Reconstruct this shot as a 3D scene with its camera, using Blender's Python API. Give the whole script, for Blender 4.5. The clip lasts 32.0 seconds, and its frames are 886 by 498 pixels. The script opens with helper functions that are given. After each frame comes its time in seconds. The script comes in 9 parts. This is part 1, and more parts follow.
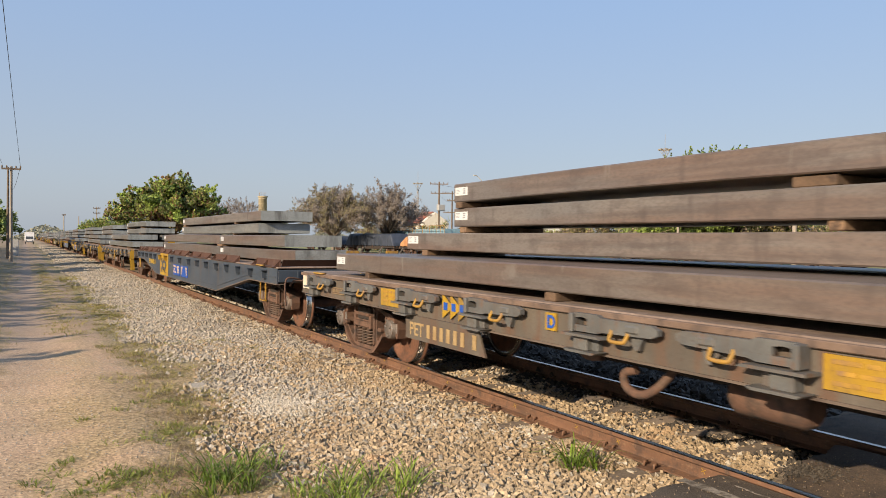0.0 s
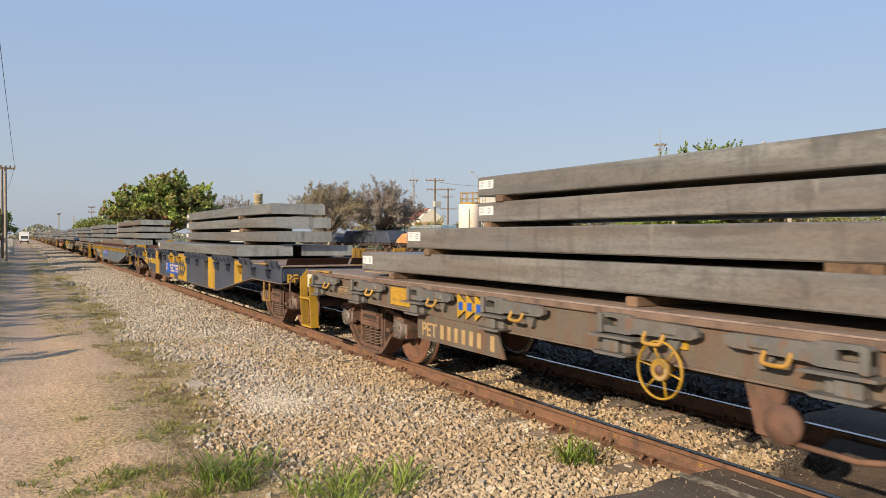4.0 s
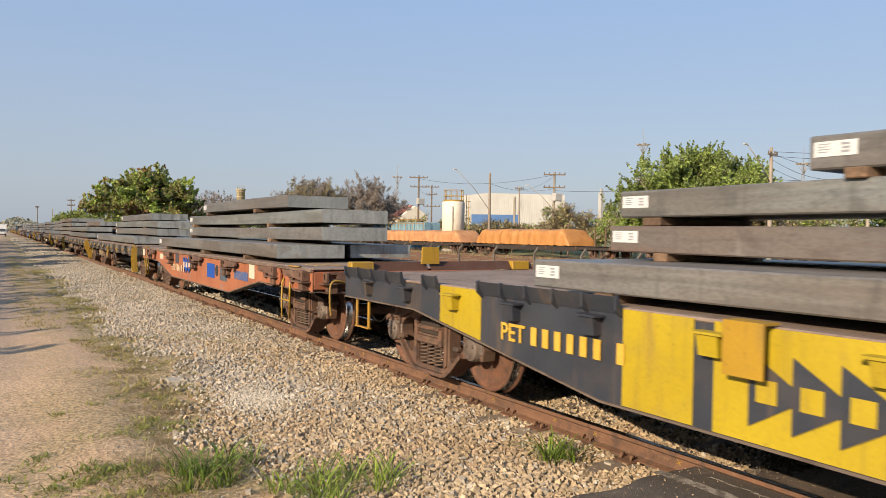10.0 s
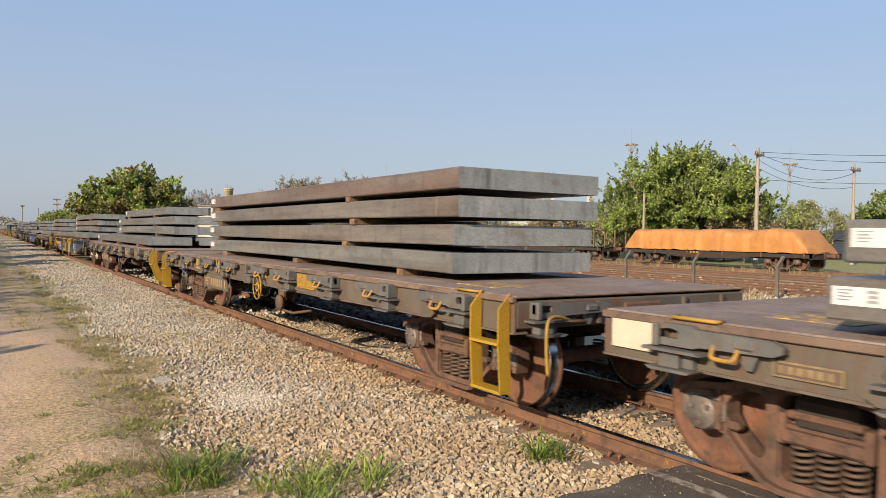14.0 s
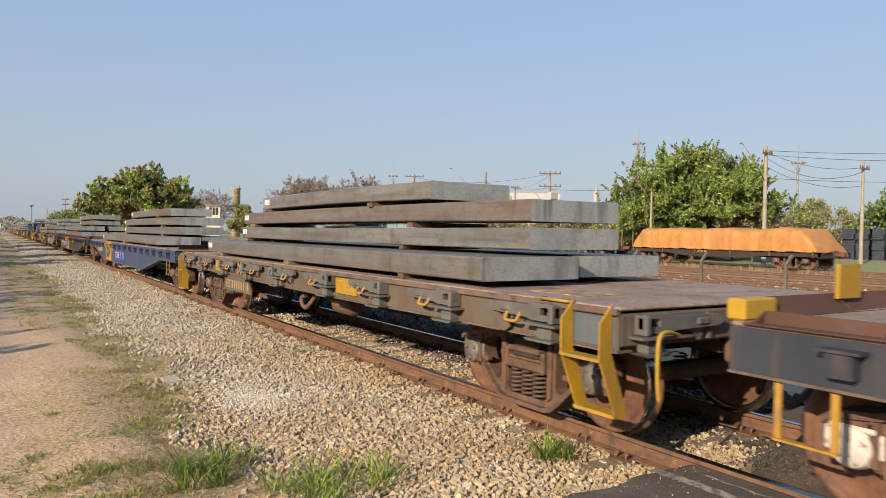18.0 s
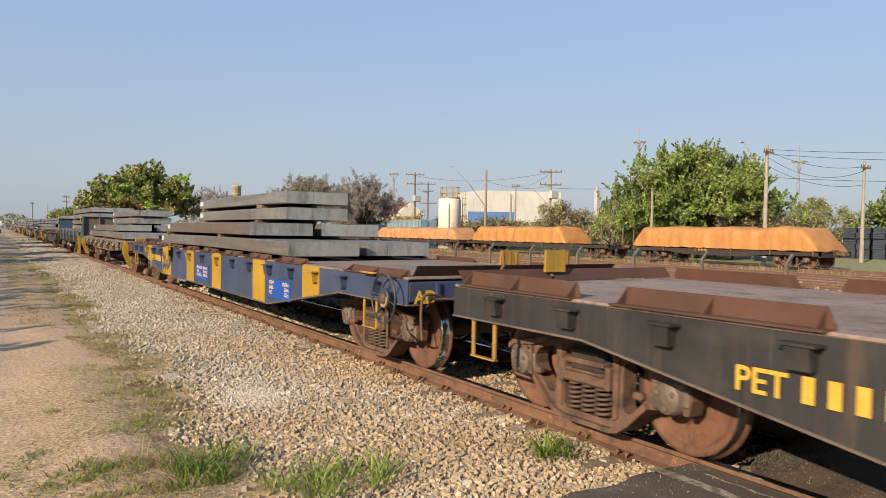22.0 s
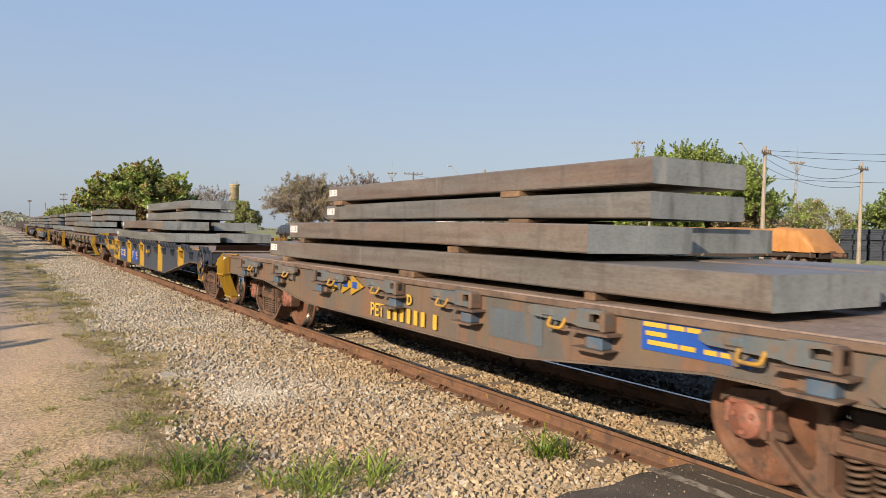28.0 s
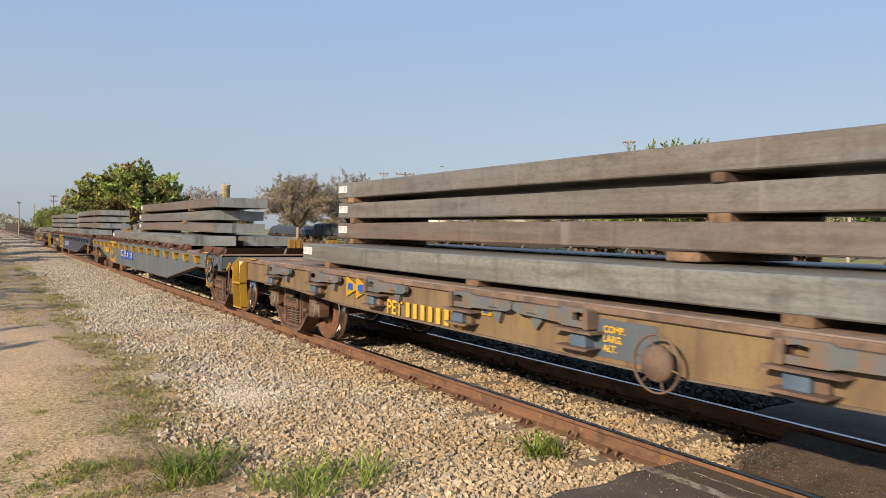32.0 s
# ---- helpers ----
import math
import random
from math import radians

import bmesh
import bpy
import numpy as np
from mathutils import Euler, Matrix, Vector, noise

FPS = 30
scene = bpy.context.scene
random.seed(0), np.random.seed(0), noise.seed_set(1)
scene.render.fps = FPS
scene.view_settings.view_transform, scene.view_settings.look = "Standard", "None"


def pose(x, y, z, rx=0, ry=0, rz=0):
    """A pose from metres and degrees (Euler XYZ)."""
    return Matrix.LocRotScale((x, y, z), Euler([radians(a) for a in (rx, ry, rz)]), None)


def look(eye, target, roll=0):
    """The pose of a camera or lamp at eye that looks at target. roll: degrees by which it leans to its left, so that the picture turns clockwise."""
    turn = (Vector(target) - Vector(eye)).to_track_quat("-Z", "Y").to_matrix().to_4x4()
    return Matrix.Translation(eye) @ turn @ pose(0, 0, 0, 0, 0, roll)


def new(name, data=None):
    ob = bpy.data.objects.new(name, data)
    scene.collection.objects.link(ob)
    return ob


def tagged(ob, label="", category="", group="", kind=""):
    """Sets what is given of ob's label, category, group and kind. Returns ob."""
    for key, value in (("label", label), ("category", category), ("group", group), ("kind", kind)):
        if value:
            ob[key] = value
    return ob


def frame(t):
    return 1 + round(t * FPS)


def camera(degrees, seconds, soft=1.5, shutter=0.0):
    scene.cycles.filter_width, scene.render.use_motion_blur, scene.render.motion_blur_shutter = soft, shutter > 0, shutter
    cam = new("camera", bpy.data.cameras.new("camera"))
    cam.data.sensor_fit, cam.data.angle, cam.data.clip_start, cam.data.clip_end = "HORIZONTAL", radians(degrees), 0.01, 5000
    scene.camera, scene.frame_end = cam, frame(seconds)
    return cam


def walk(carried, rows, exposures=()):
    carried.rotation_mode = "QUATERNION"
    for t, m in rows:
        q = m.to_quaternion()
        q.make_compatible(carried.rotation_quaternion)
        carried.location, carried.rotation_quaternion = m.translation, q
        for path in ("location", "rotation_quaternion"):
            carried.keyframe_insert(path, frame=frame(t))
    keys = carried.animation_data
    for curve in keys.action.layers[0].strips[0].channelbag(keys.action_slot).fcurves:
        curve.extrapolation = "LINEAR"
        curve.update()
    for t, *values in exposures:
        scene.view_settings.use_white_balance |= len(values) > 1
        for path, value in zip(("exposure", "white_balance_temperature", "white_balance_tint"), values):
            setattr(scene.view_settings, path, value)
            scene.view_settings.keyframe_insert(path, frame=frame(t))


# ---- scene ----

# ---------- camera: held by hand beside the crossing, nearly still ----------
EYE = (0.0, 0.0, 1.701)
# seconds, turn to the right of the track, tilt down, lean (degrees)
TURNS = [(0.0, 29.91, 0.65, 0.74), (0.5, 29.89, 0.71, 0.69), (1.0, 29.89, 0.73, 0.64), (1.5, 29.95, 0.71, 0.59), (2.0, 30.02, 0.73, 0.56), (2.5, 30.07, 0.80, 0.50), (3.0, 30.11, 0.87, 0.43), (3.5, 30.17, 0.90, 0.35), (5.5, 30.37, 1.01, 0.40), (6.0, 30.59, 1.03, 0.49), (6.5, 30.77, 1.06, 0.56), (7.0, 30.88, 1.09, 0.63), (7.5, 30.96, 1.16, 0.75), (8.0, 31.06, 1.22, 0.87), (8.5, 31.18, 1.21, 0.93), (9.0, 31.31, 1.16, 0.93), (9.5, 31.41, 1.13, 0.92), (10.0, 31.54, 1.12, 0.92), (10.5, 31.71, 1.13, 0.93), (11.0, 31.89, 1.16, 0.94), (11.5, 32.02, 1.18, 0.94), (12.0, 32.14, 1.16, 0.92), (12.5, 32.28, 1.15, 0.90), (13.0, 32.43, 1.15, 0.90), (13.5, 32.48, 1.15, 0.93), (14.0, 32.42, 1.13, 0.95), (14.5, 32.34, 1.11, 0.93), (16.5, 32.06, 1.06, 0.94), (17.0, 32.01, 1.10, 0.91), (17.5, 31.96, 1.15, 0.90), (18.0, 31.88, 1.20, 0.89), (18.5, 31.79, 1.24, 0.90), (19.0, 31.76, 1.28, 0.91), (19.5, 31.79, 1.32, 0.91), (20.0, 31.83, 1.37, 0.90), (20.5, 31.83, 1.41, 0.92), (21.0, 31.83, 1.42, 0.96), (21.5, 31.85, 1.38, 0.99), (22.0, 31.84, 1.34, 1.01), (22.5, 31.80, 1.30, 1.04), (23.0, 31.78, 1.27, 1.10), (23.5, 31.79, 1.26, 1.13), (24.0, 31.81, 1.28, 1.16), (24.5, 31.87, 1.32, 1.18), (25.0, 31.93, 1.36, 1.19), (25.5, 31.96, 1.36, 1.18), (27.5, 31.96, 1.39, 1.23), (28.0, 32.01, 1.38, 1.26), (28.5, 32.03, 1.40, 1.35), (29.0, 31.98, 1.44, 1.44), (29.5, 31.96, 1.46, 1.45), (30.0, 32.05, 1.42, 1.44), (30.5, 32.22, 1.35, 1.38), (31.0, 32.39, 1.31, 1.23), (31.5, 32.51, 1.33, 1.10), (32.0, 32.63, 1.36, 1.02)]


def aim(turn, down, lean):
    a, b = radians(turn), radians(down)
    x, y, z = EYE
    return look(EYE, (x + math.sin(a) * math.cos(b), y + math.cos(a) * math.cos(b), z - math.sin(b)), lean)


cam = camera(62.81, 32.0, soft=0.4, shutter=0.07)
walk(cam, [(t, aim(a, b, c)) for t, a, b, c in TURNS])

# ---------- light: a low, warm sun behind the camera's left shoulder ----------
SUN_UP, SUN_SIDE = 22.5, 22.0      # degrees above the ground; degrees from the track's left normal towards the camera
to_sun = Vector((-math.cos(radians(SUN_SIDE)) * math.cos(radians(SUN_UP)),
                 -math.sin(radians(SUN_SIDE)) * math.cos(radians(SUN_UP)), math.sin(radians(SUN_UP))))
world = bpy.data.worlds.new("sky")
scene.world = world
world.use_nodes = True
wn = world.node_tree
sky = wn.nodes.new("ShaderNodeTexSky")
sky.sky_type = "NISHITA"
sky.sun_disc = False
sky.sun_elevation = radians(SUN_UP)
sky.sun_rotation = math.atan2(to_sun.x, to_sun.y)
sky.air_density, sky.dust_density, sky.ozone_density = 1.0, 2.0, 1.2
# an even dry haze lies over the clear sky
haze = wn.nodes.new("ShaderNodeMix")
haze.data_type = "RGBA"
haze.inputs["Factor"].default_value = 0.8
way, rise, tone = wn.nodes.new("ShaderNodeTexCoord"), wn.nodes.new("ShaderNodeMapRange"), wn.nodes.new("ShaderNodeMix")
part_z = wn.nodes.new("ShaderNodeSeparateXYZ")
wn.links.new(way.outputs["Generated"], part_z.inputs[0])
wn.links.new(part_z.outputs["Z"], rise.inputs[0])
rise.interpolation_type = "SMOOTHSTEP"
rise.inputs[1].default_value, rise.inputs[2].default_value = -0.05, 0.45
tone.data_type = "RGBA"
tone.inputs["A"].default_value, tone.inputs["B"].default_value = (2.85, 3.15, 3.6, 1), (2.0, 3.03, 4.9, 1)
wn.links.new(rise.outputs[0], tone.inputs["Factor"])
wn.links.new(tone.outputs["Result"], haze.inputs["B"])
wn.links.new(sky.outputs[0], haze.inputs["A"])
wn.links.new(haze.outputs["Result"], wn.nodes["Background"].inputs[0])
wn.nodes["Background"].inputs[1].default_value = 0.094
sun = new("sun", bpy.data.lights.new("sun", "SUN"))
sun.data.energy, sun.data.angle, sun.data.color = 4.82, radians(0.6), (1.0, 0.81, 0.59)
sun.matrix_world = look(to_sun * 50, (0, 0, 0))
scene.view_settings.exposure = 0.80


# ---------- materials ----------
def surface(name, a, b, scale=3.0, rough=0.7, metal=0.0, bump=0.15, grain=60.0, wear=None, wear_at=0.62, streak=1.0, per=0.0, island=0.0, speck=0.07):
    """Two tones in large patches, fine grain with relief, and a third tone of wear in blotches. streak stretches the wear upright."""
    m = bpy.data.materials.new(name)
    m.use_nodes = True
    nt = m.node_tree
    N, L = nt.nodes.new, nt.links.new
    bsdf = nt.nodes["Principled BSDF"]
    co = N("ShaderNodeTexCoord").outputs["Object"]
    info = N("ShaderNodeObjectInfo")
    off = N("ShaderNodeVectorMath")
    off.operation = "ADD"
    mul = N("ShaderNodeMath")
    mul.operation = "MULTIPLY"
    mul.inputs[1].default_value = 37.0
    L(info.outputs["Random"], mul.inputs[0])
    L(co, off.inputs[0])
    L(mul.outputs[0], off.inputs[1])
    big = N("ShaderNodeTexNoise")
    big.inputs["Scale"].default_value, big.inputs["Detail"].default_value = scale, 5
    L(off.outputs[0], big.inputs["Vector"])
    ramp = N("ShaderNodeMapRange")
    ramp.inputs[1].default_value, ramp.inputs[2].default_value = 0.34, 0.66
    L(big.outputs["Fac"], ramp.inputs[0])
    mix = N("ShaderNodeMix")
    mix.data_type = "RGBA"
    mix.inputs["A"].default_value, mix.inputs["B"].default_value = (*a, 1), (*b, 1)
    L(ramp.outputs[0], mix.inputs["Factor"])
    col = mix.outputs["Result"]
    fine = N("ShaderNodeTexNoise")
    fine.inputs["Scale"].default_value, fine.inputs["Detail"].default_value = grain, 4
    L(off.outputs[0], fine.inputs["Vector"])
    if wear:
        mp = N("ShaderNodeMapping")
        mp.inputs["Scale"].default_value = (scale * 2.2, scale * 2.2, scale * 2.2 / streak)
        L(off.outputs[0], mp.inputs["Vector"])
        wn_ = N("ShaderNodeTexNoise")
        wn_.inputs["Scale"].default_value, wn_.inputs["Detail"].default_value = 1.0, 7
        wn_.inputs["Roughness"].default_value = 0.62
        L(mp.outputs[0], wn_.inputs["Vector"])
        wr = N("ShaderNodeMapRange")
        wr.inputs[1].default_value, wr.inputs[2].default_value = wear_at - 0.06, wear_at + 0.08
        L(wn_.outputs["Fac"], wr.inputs[0])
        wm = N("ShaderNodeMix")
        wm.data_type = "RGBA"
        L(wr.outputs[0], wm.inputs["Factor"])
        L(col, wm.inputs["A"])
        wm.inputs["B"].default_value = (*wear, 1)
        col = wm.outputs["Result"]
    gr = N("ShaderNodeHueSaturation")
    gv = N("ShaderNodeMapRange")
    gv.inputs[1].default_value, gv.inputs[2].default_value = 0.3, 0.7
    gv.inputs[3].default_value, gv.inputs[4].default_value = 1 - speck, 1 + speck
    L(fine.outputs["Fac"], gv.inputs[0])
    value = gv.outputs[0]
    for amount, source in ((per, info.outputs["Random"]), (island, None)):
        if amount:
            if source is None:
                source = N("ShaderNodeNewGeometry").outputs["Random Per Island"]
            pv = N("ShaderNodeMapRange")
            pv.inputs[3].default_value, pv.inputs[4].default_value = 1 - amount, 1 + amount
            L(source, pv.inputs[0])
            pm = N("ShaderNodeMath")
            pm.operation = "MULTIPLY"
            L(value, pm.inputs[0])
            L(pv.outputs[0], pm.inputs[1])
            value = pm.outputs[0]
    L(value, gr.inputs["Value"])
    L(col, gr.inputs["Color"])
    L(gr.outputs[0], bsdf.inputs["Base Color"])
    bsdf.inputs["Roughness"].default_value = rough
    bsdf.inputs["Metallic"].default_value = metal
    if bump:
        bp = N("ShaderNodeBump")
        bp.inputs["Strength"].default_value, bp.inputs["Distance"].default_value = bump, 0.01
        L(fine.outputs["Fac"], bp.inputs["Height"])
        L(bp.outputs[0], bsdf.inputs["Normal"])
    return m


def layers(m, specs):
    """Further tones over a surface, each in noise of its own stretch: (scale, from, to, tone, most)."""
    nt = m.node_tree
    N, L = nt.nodes.new, nt.links.new
    bsdf = nt.nodes["Principled BSDF"]
    col = bsdf.inputs["Base Color"].links[0].from_socket
    co = N("ShaderNodeTexCoord").outputs["Object"]
    sh = N("ShaderNodeMath")
    sh.operation = "MULTIPLY"
    sh.inputs[1].default_value = 61.0
    L(N("ShaderNodeObjectInfo").outputs["Random"], sh.inputs[0])
    for scale, lo, hi, tint, most in specs:
        mp, tx, rg, mx = N("ShaderNodeMapping"), N("ShaderNodeTexNoise"), N("ShaderNodeMapRange"), N("ShaderNodeMix")
        mp.inputs["Scale"].default_value = scale
        L(co, mp.inputs["Vector"])
        L(sh.outputs[0], mp.inputs["Location"])
        tx.inputs["Scale"].default_value, tx.inputs["Detail"].default_value, tx.inputs["Roughness"].default_value = 1.0, 6, 0.6
        L(mp.outputs[0], tx.inputs["Vector"])
        rg.inputs[1].default_value, rg.inputs[2].default_value, rg.inputs[4].default_value = lo, hi, most
        L(tx.outputs["Fac"], rg.inputs[0])
        mx.data_type = "RGBA"
        L(rg.outputs[0], mx.inputs["Factor"])
        L(col, mx.inputs["A"])
        mx.inputs["B"].default_value = (*tint, 1)
        col = mx.outputs["Result"]
    L(col, bsdf.inputs["Base Color"])
    return col


def slab_surface(name, cool, warm, dark, rusty, pale=(0.216, 0.2, 0.18)):
    """Hot-rolled steel: scale in long streaks, pitted darker blotches, rust bands; each slab leans cooler or browner."""
    m = surface(name, cool, warm, 0.5, 0.44, 0.25, 0.15, 150, None, 0.6, 1.0, 0.16)
    col = layers(m, (((1.0, 0.3, 3.5), 0.45, 0.62, rusty, 0.85), ((1.6, 0.5, 12.0), 0.46, 0.66, dark, 0.5), ((6.0, 3.2, 7.0), 0.52, 0.64, dark, 0.45), ((34.0, 20.0, 46.0), 0.44, 0.72, dark, 0.5),
                     ((9.0, 7.0, 1.2), 0.56, 0.68, dark, 0.5), ((4.0, 1.1, 1.4), 0.66, 0.72, pale, 0.45), ((8.0, 5.0, 0.6), 0.645, 0.69, pale, 0.5)))
    nt = m.node_tree
    N, L = nt.nodes.new, nt.links.new
    bsdf = nt.nodes["Principled BSDF"]
    info = N("ShaderNodeObjectInfo")
    # some slabs lean to a cold blue-green scale
    lean, hue = N("ShaderNodeMapRange"), N("ShaderNodeMix")
    lean.inputs[1].default_value, lean.inputs[2].default_value, lean.inputs[4].default_value = 0.5, 0.95, 0.4
    L(info.outputs["Random"], lean.inputs[0])
    hue.data_type = "RGBA"
    hue.blend_type = "MULTIPLY"
    L(lean.outputs[0], hue.inputs["Factor"])
    L(col, hue.inputs["A"])
    hue.inputs["B"].default_value = (0.82, 1.02, 1.08, 1)
    L(hue.outputs["Result"], bsdf.inputs["Base Color"])
    return m


